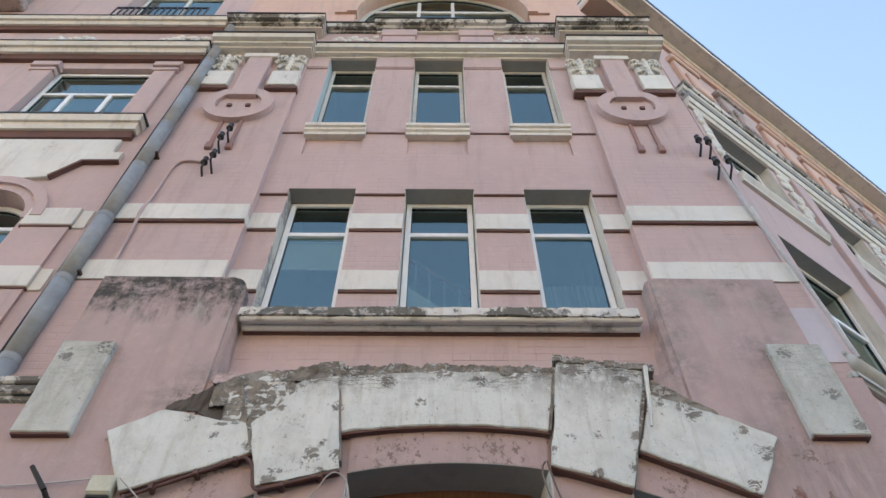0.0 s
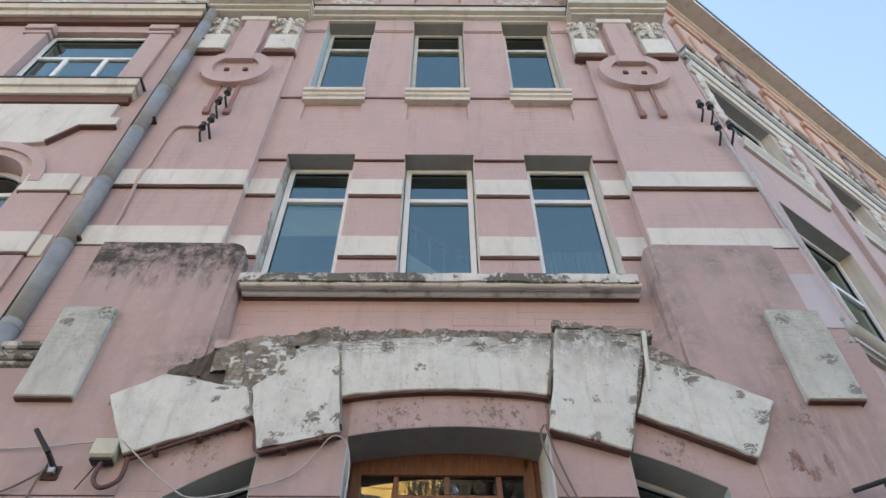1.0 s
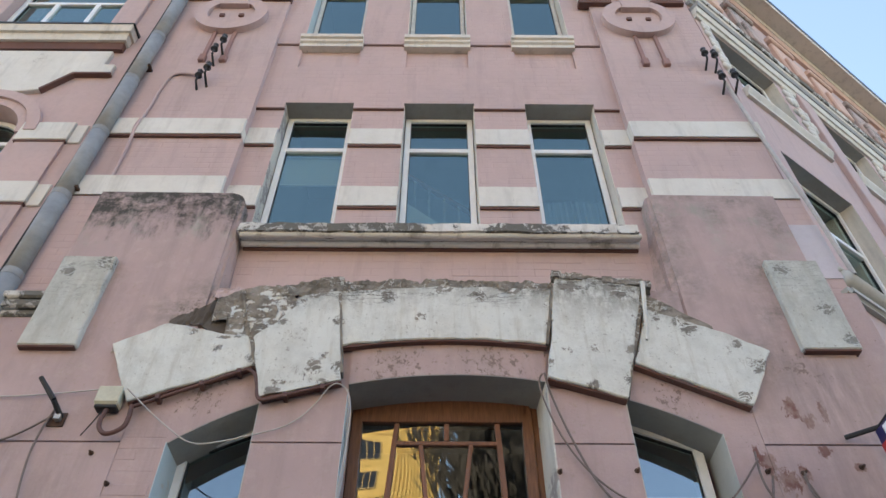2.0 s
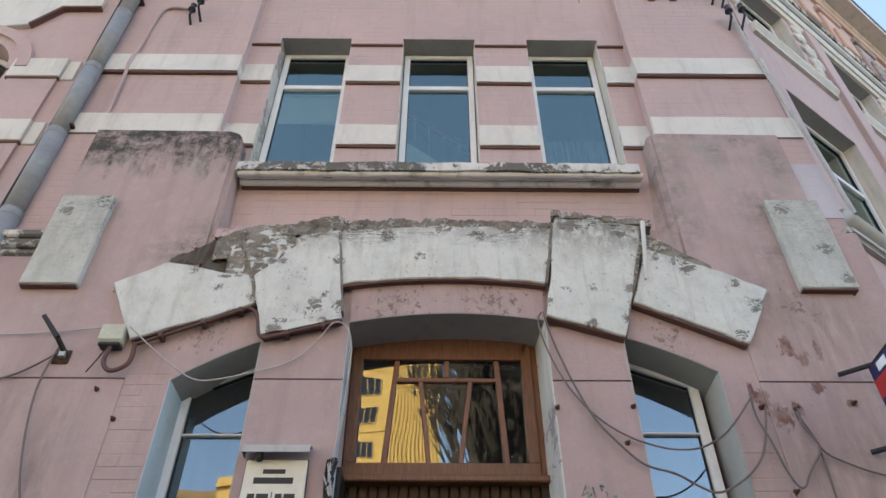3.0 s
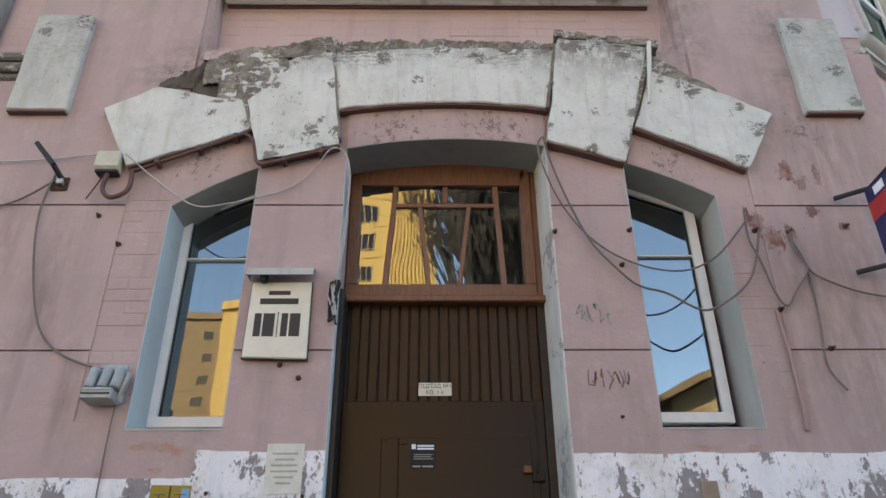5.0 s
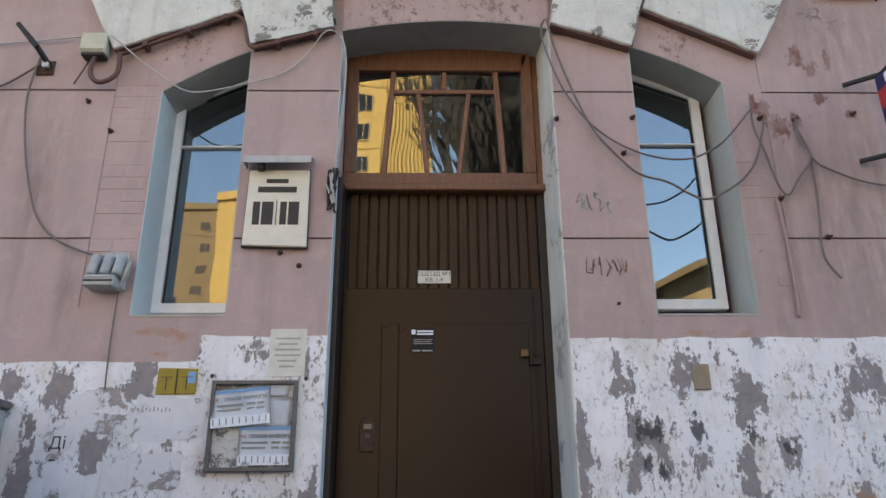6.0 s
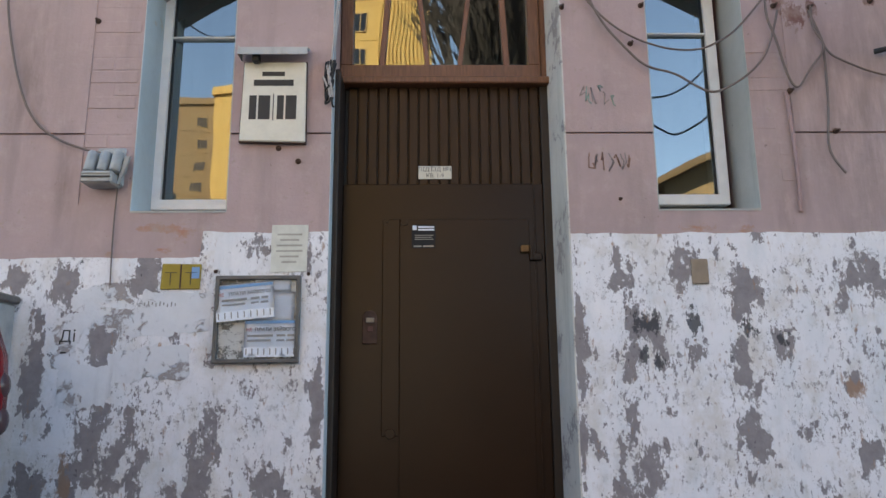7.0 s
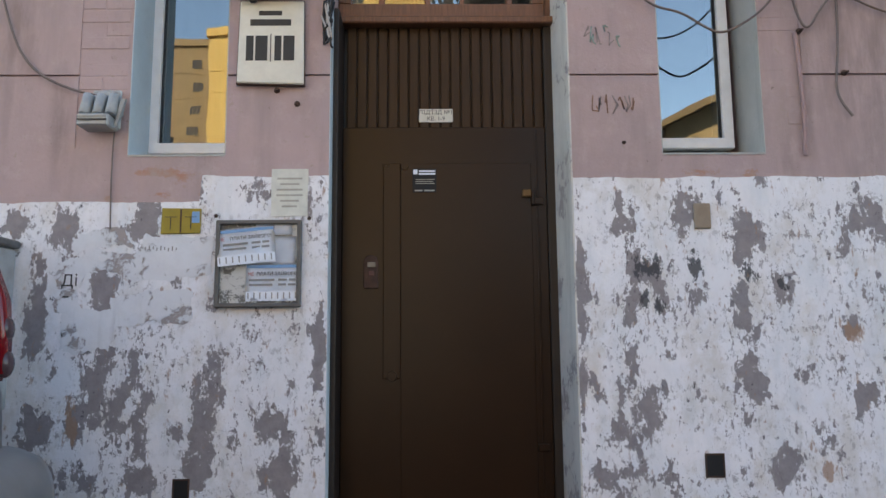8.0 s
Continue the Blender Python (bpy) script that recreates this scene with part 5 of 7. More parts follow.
for x0, x1, dz in ((-3.15, -2.785, 0.0), (-2.262, -1.877, 0.0), (1.755, 2.13, -0.09), (2.657, 3.03, -0.09)):
    bracket(x0, x1, dz)
for cx0, dz in ((-2.50, 0.0), (2.395, -0.03)):
    s = thing("pilaster_ornament", "pink plaster ring with a hanging strap and two pendants", "ornament", "pilaster ornaments", "structure", at=(cx0, 0, 9.42 + dz))

    def ringbm(bm):
        n = 36
        for i in range(n):
            a, b = math.tau * i / n, math.tau * (i + 1) / n
            prism(bm, [(r * math.cos(t), r * math.sin(t)) for r, t in ((0.28, a), (0.43, a), (0.43, b), (0.28, b))], 0.0, 0.1)
    piece("ring", ringbm, pink, s)
    slab("ring_centre", (-0.27, 0.27, 0.045, 0.1, -0.27, 0.2), pink, s)
    slab("strap", (-0.16, 0.16, -0.014, 0.1, 0.20, 1.45), pink, s, bev=0.008)
    slab("strap_end", (-0.175, 0.175, -0.024, 0.1, 0.17, 0.205), pink, s, bev=0.004)
    slab("strap_head", (-0.24, 0.24, -0.03, 0.1, 1.40, 1.52), cream, s, bev=0.008)
    for dx in (-0.11, 0.12):
        # dark red square painted for the shade inside a square hole
        slab("square_hole_mark", (dx - 0.03, dx + 0.03, 0.02, 0.06, -0.06, 0.0), pink_red, s)
        slab("pendant", (dx - 0.022, dx + 0.022, 0.05, 0.1, -1.0, -0.40), groove_pink, s, bev=0.006)
        slab("pendant_foot", (dx - 0.038, dx + 0.038, 0.035, 0.1, -1.10, -0.97), groove_pink, s, bev=0.01)


# net curtain in the low half of one window, a blind added for the pale band in another, the stairs behind the middle
# one
bm = bmesh.new()
rows = [[bm.verts.new((0.93 + 0.64 * i / 80, 0.46 + 0.018 * math.sin(i * 0.9) + 0.006 * math.sin(i * 2.3), z)) for i in range(81)] for z in (5.56, 6.40)]
for i in range(80):
    bm.faces.new((rows[0][i], rows[0][i + 1], rows[1][i + 1], rows[1][i]))
bmesh.ops.solidify(bm, geom=bm.faces[:], thickness=0.003)
top("curtain", bm, net_cloth, "pale grey net half-curtain behind a second-floor window", "curtain")
blind = thing("roller_blind", "pale roller blind added behind the glass to make the pane's light band", "blind", at=(-1.228, 0.44, 6.62))
slab("cloth", (-0.30, 0.30, 0.0, 0.004, 0.0, 0.42), pale_cloth, blind, "", 0)
slab("hem_bar", (-0.30, 0.30, -0.006, 0.010, -0.018, 0.004), pvc, blind, "", 0.003)
piece("roller", lambda b: rod(b, (-0.31, 0.01, 0.43), (0.31, 0.01, 0.43), 0.02, 0.02, 12), pvc, blind, "", 0, True)
stair = thing("stair_flight", "white-painted stair string and railing behind the middle window", "staircase", at=(0.01, 0.47, 5.56))
piece("string", lambda b: prism(b, [(-0.33, 0.22), (-0.33, 0.86), (0.33, 0.24), (0.33, 0.0)], 0.0, 0.05), pale_cloth, stair)
piece("landing_edge", lambda b: box(b, -0.33, 0.33, 0.01, 0.05, -0.02, 0.06), pale_cloth, stair)
for k in range(4):
    slab("baluster", (-0.24 + 0.14 * k, -0.215 + 0.14 * k, 0.012, 0.036, 0.70 - 0.131 * k, 1.20 - 0.131 * k), lamp_grey, stair, "", 0.003)
piece("handrail", lambda b: prism(b, [(-0.33, 1.28), (-0.33, 1.33), (0.33, 0.71), (0.33, 0.66)], 0.0, 0.045), wood_bar, stair)

# ---- left wing ----
LW = 0.20
bm = bmesh.new()
for x0, x1, z0, z1 in ((-12, -3.18, -0.1, 4.9), (-12, -5.22, 4.9, 7.1), (-4.18, -3.18, 4.9, 7.1), (-12, -3.18, 8.6, 9.2), (-12, -5.44, 9.2, 10.9), (-3.97, -3.18, 9.2, 10.9), (-12, -3.18, 10.9, 13.2), (-12, -5.4, 13.2, 15.4), (-3.8, -3.18, 13.2, 15.4), (-12, -3.18, 15.4, 16)):
    box(bm, x0, x1, LW, 0.6, z0, z1)
cx, cz, R = -4.70, 7.1, 0.52
hole = [(cx + R * math.cos(a), cz + R * math.sin(a)) for a in np.linspace(0, math.pi, 17)]
prism(bm, [(-3.18, 7.1), (-3.18, 8.6), (cx, 8.6)] + hole[8::-1], LW, 0.6)
prism(bm, [(-12, 7.1)] + hole[:7:-1] + [(cx, 8.6), (-12, 8.6)], LW, 0.6)
top("wall_left", bm, pink, "pink plastered wing set back beside the downpipe", "wall", kind="structure")
bm = bmesh.new()
for r0, r1, y in ((R, R + 0.1, LW - 0.03), (R + 0.1, R + 0.22, LW - 0.06)):
    for i in range(20):
        a, b = math.pi * i / 20, math.pi * (i + 1) / 20
        prism(bm, [(cx + r * math.cos(t), cz + r * math.sin(t)) for r, t in ((r0, a), (r1, a), (r1, b), (r0, b))], y, LW + 0.05)
top("archivolt", bm, pink, "moulded pink arch over a wing window", "moulding", kind="structure")
window("window_10", [(cx + (R - .01) * math.cos(a), cz + (R - .01) * math.sin(a)) for a in np.linspace(0, math.pi, 15)] + [(cx - R + .01, 4.95), (cx + R - .01, 4.95)], 0.42, 0.06, pvc, "white arched wing window", 7.2, ((cx, 5.0, 7.2),), 0.06)
window("window_11", rect(-5.43, -3.98, 9.21, 10.88), 0.31, 0.06, pvc, "white three-part wing window", 10.22, ((-4.98, 9.25, 10.22), (-4.45, 9.25, 10.22)), 0.06)
window("window_12", rect(-5.38, -3.82, 13.22, 15.38), 0.42, 0.06, pvc_old, "white wing window behind a low iron railing", 14.6, ((-4.6, 13.25, 15.3),), 0.06)
# white hood over the arched window
bm = bmesh.new()
prism(bm, [(-4.60, 7.80), (-4.22, 7.86), (-3.985, 8.205), (-3.60, 8.21), (-3.60, 8.40), (-3.72, 8.40), (-3.72, 8.70), (-12, 8.70), (-12, 7.80)], LW - 0.05, LW + 0.02)
bevel(bm, 0.008)
top("hood_panel", bm, white_band, "white plaster hood panel over the wing's arched window", "hood panel", kind="structure")
bm = bmesh.new()
prism(bm, [(-4.22, 7.84), (-3.98, 8.18), (-3.59, 8.185), (-3.59, 8.215), (-4.0, 8.21), (-4.24, 7.87)], LW - 0.06, LW)
top("moulding", bm, pink_red, "dark red under-edge of the hood panel, its shade in the colour", "moulding", kind="structure")


def wing_cornice(x0, x1, z, h, out, mat, label):
    c = thing("cornice", label, "cornice", "cornices", "structure")
    for k in range(3):
        bm = bmesh.new()
        moulding(bm, [(LW + 0.1, z + h * k / 3), (LW - out * (k + 1) / 3, z + h * k / 3), (LW - out * (k + 1.4) / 3, z + h * (k + 1) / 3), (LW + 0.1, z + h * (k + 1) / 3)], x0, x1 + 0.03 * k)
        part("moulding", bm, mat if k else pink_red, c)
    bm = bmesh.new()
    moulding(bm, [(LW + 0.1, z + h), (LW - out * 1.2, z + h), (LW - out * 1.2, z + h + 0.015), (LW + 0.1, z + h + 0.06)], x0, x1 + 0.08)
    part("roof_flashing", bm, roof_tin, c, "dark tin flashing")


wing_cornice(-12, -3.64, 8.74, 0.36, 0.16, cream, "stained cream cornice of the left wing")
wing_cornice(-12, -3.42, 11.1, 0.28, 0.20, cream, "cream cornice with dark tin edge on the left wing")
wing_cornice(-12, -3.42, 12.3, 0.24, 0.18, cream, "cream upper cornice of the left wing")
wing_cornice(-12, -3.14, 4.70, 0.22, 0.12, weathered, "weathered ground-floor cornice of the left wing")
c = thing("cornice", "weathered moulding returning onto the front beside the wall plate", "cornice", "cornices", "structure")
for y0, z0, z1 in ((-0.03, 4.60, 4.68), (0.0, 4.54, 4.60), (-0.05, 4.68, 4.75)):
    slab("moulding", (-3.42, -2.80, y0, 0.3, z0, z1), weathered, c, "", 0.015)
for x0, x1 in ((-4.12, -3.48), (-12, -5.6)):
    for z0, z1 in ((6.93, 7.24), (5.98, 6.29)):
        bm = bmesh.new()
        box(bm, x0, x1 - 0.12, LW - 0.05, LW + 0.05, z0 + 0.02, z1)
        box(bm, x1 - 0.12, x1, LW - 0.02, LW + 0.05, z0 + 0.0, z1 - 0.01)
        bevel(bm, 0.006)
        b = top("band", bm, white_band, "white limewashed band on the left wing", "band", "white bands", "structure")
        piece("under_edge", lambda q: box(q, x0 + 0.01, x1 - 0.13, LW - 0.04, LW + 0.05, z0 - 0.006, z0 + 0.018), pink_red, b)
    bm = bmesh.new()
    box(bm, x0 + 0.03, x1 - 0.14, LW - 0.03, LW + 0.05, 4.95, 7.0)
    top("pilaster", bm, pink, "narrow pink pilaster beside the wing's arched window", "pilaster", "pilasters", "structure")
for x0, x1 in ((-5.72, -5.42), (-4.0, -3.7)):
    bm = bmesh.new()
    box(bm, x0, x1, LW - 0.05, LW + 0.05, 9.35, 10.95)
    box(bm, x0 - 0.03, x1 + 0.03, LW - 0.07, LW + 0.05, 10.72, 10.80)
    box(bm, x0 - 0.05, x1 + 0.05, LW - 0.09, LW + 0.05, 10.84, 10.97)
    bevel(bm, 0.008)
    top("pilaster", bm, pink, "narrow pink pilaster with a moulded cap beside a wing window", "pilaster", "pilasters", "structure")
bm = bmesh.new()
moulding(bm, [(0.45, 9.36), (LW - 0.08, 9.36), (LW - 0.08, 9.33), (0.45, 9.33)], -5.6, -4.05)
top("window_flashing", bm, roof_tin, "dark tin sill of the wing window", "sill", kind="structure")
for x0, x1 in ((-6.0, -5.3), (-4.3, -3.55)):
    bm = bmesh.new()
    rnd = random.Random(int(x0 * 7))
    for i in range(14):
        bmesh.ops.create_icosphere(bm, subdivisions=1, radius=rnd.uniform(0.04, 0.08), matrix=Matrix.Translation((x0 + (x1 - x0) * (i + .5) / 14, LW - 0.02, 11.93 + rnd.uniform(0, .14))) @ Matrix.Diagonal((1, .5, 1, 1)))
    top("ornament", bm, white_band, "white plaster leaf ornament on the wing", "ornament", "frieze ornaments", "structure", smooth=True)
rail = thing("railing", "low black iron railing before a high wing window", "railing", at=(0, 0, 12.56))
slab("top_rail", (-5.25, -3.75, -0.03, 0.0, 0.30, 0.33), black_rubber, rail)
for k in range(16):
    slab("baluster", (-5.24 + k * 0.098, -5.222 + k * 0.098, -0.03, -0.012, 0.0, 0.31), black_rubber, rail, bev=0)
# bay of the wing that leans into the top corner of the view
oriel = thing("oriel", "pink projecting bay with an iron railing on the left wing", "oriel", kind="structure", at=(-7.12, 0, 0))
slab("bay_wall", (-4.0, 0.0, -0.35, LW, 13.45, 17), streaked_pink, oriel, "pink plaster with dark streaks and speckles", 0.02)
slab("bay_cornice", (-4.0, 0.1, -0.43, LW, 13.28, 13.47), streaked_pink, oriel, bev=0.02)

# downpipe with its joints and the black cable beside it
dp = thing("downpipe", "grey galvanised rainwater downpipe running up the wall joint", "downpipe", at=(-3.185, 0.0, GROUND))
for k in range(13):
    z0 = k * 0.95
    piece("pipe_length", lambda bm: rod(bm, (0, 0, z0), (0, 0, z0 + 0.955), 0.074, 0.078, 20), zinc, dp, "", 0, True)
    piece("collar", lambda bm: rod(bm, (0, 0, z0 + 0.90), (0, 0, z0 + 0.965), 0.0805, 0.0805, 20), zinc, dp, "", 0)
for k in range(6):
    slab("wall_clamp", (-0.1, 0.1, -0.012, 0.2, 1.6 + 2.1 * k, 1.63 + 2.1 * k), rust_iron, dp)
tube("cable", [(-3.40, 0.14, 0.3), (-3.38, 0.13, 3), (-3.41, 0.13, 5.2), (-3.375, 0.13, 6.5), (-3.40, 0.12, 8.2), (-3.38, 0.12, 10), (-3.40, 0.1, 12)], 0.012, black_rubber, "black cable running down beside the rainwater pipe")


# ---- right wing, turning away from the front ----
WING = pose(3.13, 0.10, 0, 0, 0, 35)


def wing(ob):
    ob.matrix_world = WING
    return ob


RW2 = ((0.32, 1.52), (2.35, 3.55), (4.4, 5.6), (6.5, 7.7), (8.6, 9.8))
bm = bmesh.new()
s = [0.0] + [v for p in RW2 for v in p] + [14.0]
box(bm, 0, 14, 0, 0.4, -0.1, 5.2)
for a, b in zip(s[::2], s[1::2]):
    box(bm, a, b, 0, 0.4, 5.2, 9.52)
for a, b in RW2:
    box(bm, a, b, 0, 0.4, 7.02, 8.1)
box(bm, 0, 14, 0, 0.4, 9.52, 13.0)
wing(top("wall_right", bm, pink, "pink plastered wing turning away down the side street", "wall", kind="structure"))
for k, (a, b) in enumerate(RW2):
    for z0, z1, tr in ((5.2, 7.02, 6.3), (8.1, 9.52, 9.0)):
        w = window("window_%d" % (13 + 2 * k + (z0 > 8)), rect(a + 0.01, b - 0.01, z0, z1 - 0.005), 0.18, 0.06, pvc, "white plastic window deep in the side wing wall", tr, (((a + b) / 2, z0 + .05, tr),), 0.06)
        wing(w)
        bm = bmesh.new()
        box(bm, a, b, 0.002, 0.17, z1 - 0.006, z1 + 0.002)
        wing(top("soffit", bm, soffit_grey, "grey plaster soffit of a side wing window", "soffit", kind="structure"))
        bm = bmesh.new()
        box(bm, b - 0.006, b, 0.002, 0.17, z0, z1)
        wing(top("jamb", bm, cream, "cream plaster jamb of a side wing window", "jamb", kind="structure"))
    bm = bmesh.new()
    moulding(bm, [(0.29, 8.13), (-0.08, 8.10), (-0.08, 8.06), (-0.04, 8.0), (-0.04, 7.95), (0.29, 7.95)], a - 0.08, b + 0.25)
    wing(top("sill", bm, white_band, "white moulded sill on the side wing", "sill", "wing sills", "structure"))
    bm = bmesh.new()
    rnd = random.Random(k)
    for i in range(26):
        bmesh.ops.create_icosphere(bm, subdivisions=1, radius=rnd.uniform(0.05, 0.1), matrix=Matrix.Translation((b + 0.22 + rnd.uniform(-.12, .12), -0.01, 8.3 + i * 0.05)) @ Matrix.Diagonal((1, .5, 1, 1)))
    wing(top("ornament", bm, white_band, "white plaster garland between side wing windows", "ornament", "wing garlands", "structure", smooth=True))
    bm = bmesh.new()
    box(bm, b + 0.45, b + 0.75, -0.06, 0.02, 5.0, 9.75)
    bevel(bm, 0.01)
    wing(top("pilaster", bm, pink, "narrow pink pilaster on the side wing", "pilaster", "pilasters", "structure"))
bm = bmesh.new()
for i in range(20):
    bmesh.ops.create_icosphere(bm, subdivisions=1, radius=0.05 + 0.02 * (i % 3), matrix=Matrix.Translation((0.12 + 0.03 * (i % 2), -0.01, 8.3 + i * 0.065)) @ Matrix.Diagonal((1, .5, 1, 1)))
wing(top("ornament", bm, white_band, "white plaster garland at the corner of the side wing", "ornament", "wing garlands", "structure", smooth=True))


def wing_moulding(z, steps, mats, label, x0=0.0):
    c = wing(thing("cornice", label, "cornice", "cornices", "structure"))
    for k, (out, h) in enumerate(steps):
        bm = bmesh.new()
        moulding(bm, [(0.3, z), (-out, z), (-out - h * 0.25, z + h), (0.3, z + h)], x0, 14)
        part("moulding", bm, mats[k % len(mats)], c)
        z += h
    return c


wing_moulding(9.54, ((0.03, 0.08), (0.07, 0.1), (0.11, 0.08)), (cream, white_band, soffit_grey), "cream lower cornice of the side wing")
wing_moulding(9.90, ((0.05, 0.07), (0.09, 0.08), (0.13, 0.07)), (soffit_grey, cream, weathered), "stained cream main cornice of the side wing")
wing_moulding(12.2, ((0.05, 0.12), (0.09, 0.08), (0.35, 0.06), (0.37, 0.06)), (peach, cream, cream, roof_tin), "wide cream eaves with a dark tin edge on the side wing", -1.0)
for k in range(13):
    bm = bmesh.new()
    a = 0.35 + k * 1.0
    box(bm, a, a + 0.52, -0.08, 0.05, 10.25, 11.45)
    box(bm, a + 0.07, a + 0.45, -0.13, 0.05, 10.45, 11.0)
    box(bm, a - 0.05, a + 0.57, -0.12, 0.05, 11.45, 11.58)
    bevel(bm, 0.02)
    p = wing(top("pedestal", bm, streaked_pink if k % 3 == 1 else peach, "weathered peach pedestal in the side wing frieze", "pedestal", "wing pedestals", "structure"))
    bm = bmesh.new()
    rnd = random.Random(k + 40)
    for i in range(9):
        bmesh.ops.create_icosphere(bm, subdivisions=1, radius=rnd.uniform(0.04, 0.08), matrix=Matrix.Translation((a + 0.60 + 0.04 * i, -0.01, 10.55 + 0.12 * math.sin(i * 0.8) + rnd.uniform(0, 0.1))) @ Matrix.Diagonal((1, .5, 1, 1)))
    wing(top("ornament", bm, peach, "weathered peach garland in the side wing frieze", "ornament", "frieze garlands", "structure", smooth=True))
cap = wing(thing("cornice", "grey rounded ground-floor moulding of the side wing", "cornice", "cornices", "structure"))
bm = bmesh.new()
rod(bm, (-0.04, -0.03, 5.0), (6, -0.03, 5.0), 0.08, 0.08, 16)
box(bm, -0.05, 6, -0.06, 0.1, 5.07, 5.11)
part("moulding", bm, grey_jamb, cap, smooth=True)
bm = bmesh.new()
box(bm, -0.1, 6, -0.07, 0.1, 4.80, 4.90)
bevel(bm, 0.03, 3)
part("moulding", bm, grey_jamb, cap)
bm = bmesh.new()
box(bm, 2.90, 3.14, 0.043, 0.2, 5.0, 5.62)
top("paint_patch", bm, lilac, "pale lilac painted strip beside the wall plate", "paint patch", kind="structure")
tube("downpipe", [(3.02, 0.03, 7.9), (3.09, 0.0, 6.3), (3.12, -0.02, 6.0), (3.17, 0.0, 5.2), (3.18, 0.0, 5.0)], 0.02, cable_white, "thin whitish pipe on the house corner", "pipe")

# rooms behind the glass, roof and back of the house
bm = bmesh.new()
box(bm, -12, 3.2, 1.9, 12, -0.1, 16)
for z in (0.1, 4.6, 8.2, 11.6, 15.9):
    box(bm, -12, 3.2, 0.5, 2.0, z, z + 0.3)
for x in (-12, -3.3, -1.75, 1.75, 3.0):
    box(bm, x, x + 0.12, 0.6, 2.0, 0, 16)
top("building_core", bm, inside, "dim plastered rooms behind the windows", "rooms", kind="structure")
bm = bmesh.new()
box(bm, 0.3, 14, 1.6, 9, -0.1, 12.9)
for z in (0.1, 4.4, 7.5, 12.6):
    box(bm, 0.3, 14, 0.4, 1.7, z, z + 0.3)
box(bm, 13.8, 14, 0.0, 2, -0.1, 12.9)
wing(top("wing_core", bm, inside, "dim plastered rooms behind the side wing windows", "rooms", kind="structure"))


# ---- things on the wall ----
# enamel street plate with a tin hood; its writing stays plain bars
sg = thing("street_plate", "off-white enamel street plate with dark bars under a small tin hood", "sign", at=(-0.878, 0, 2.735))
piece("plate", lambda bm: prism(bm, [(-0.182, -0.228), (0.178, -0.238), (0.172, 0.235), (-0.172, 0.235)], -0.038, -0.018), enamel, sg, "", 0.006)
piece("rim", lambda bm: ring(bm, [(-0.185, -0.234), (0.182, -0.244), (0.175, 0.238), (-0.175, 0.238)], 0.010, -0.030, -0.01), rust_iron, sg, "dark rusty rim")
piece("hood", lambda bm: moulding(bm, [(-0.015, 0.325), (-0.105, 0.292), (-0.115, 0.245), (-0.108, 0.245), (-0.095, 0.283), (-0.015, 0.312)], -0.195, 0.188), tin_dirty, sg, "bent grey tin hood", 0)
slab("hood_end", (-0.195, -0.19, -0.105, -0.015, 0.25, 0.3), tin_dirty, sg, bev=0)
slab("lamp_stub", (-0.12, -0.08, -0.09, -0.045, 0.215, 0.29), black_rubber, sg, "small dark lamp fitting", 0.008)
for x0, x1, z0, z1 in ((-0.07, 0.055, 0.150, 0.176), (-0.115, 0.105, 0.092, 0.128), (-0.135, -0.095, -0.105, 0.035), (-0.085, -0.02, -0.105, 0.035), (-0.005, 0.0, -0.11, 0.045), (0.018, 0.055, -0.105, 0.035), (0.065, 0.125, -0.105, 0.035)):
    slab("bar", (x0, x1, -0.0395, -0.0375, z0, z1), ink, sg, "", 0)

# notice board with leaflets
nb = thing("notice_board", "grey-framed notice board, scuffed and half covered with leaflets", "notice board", at=(-0.922, 0, 1.534))
piece("frame", lambda bm: ring(bm, rect(-0.222, 0.222, -0.228, 0.228), 0.022, -0.035, -0.001), board_grey, nb, "", 0.004)
slab("back_panel", (-0.205, 0.205, -0.012, -0.001, -0.21, 0.21), board_back, nb)


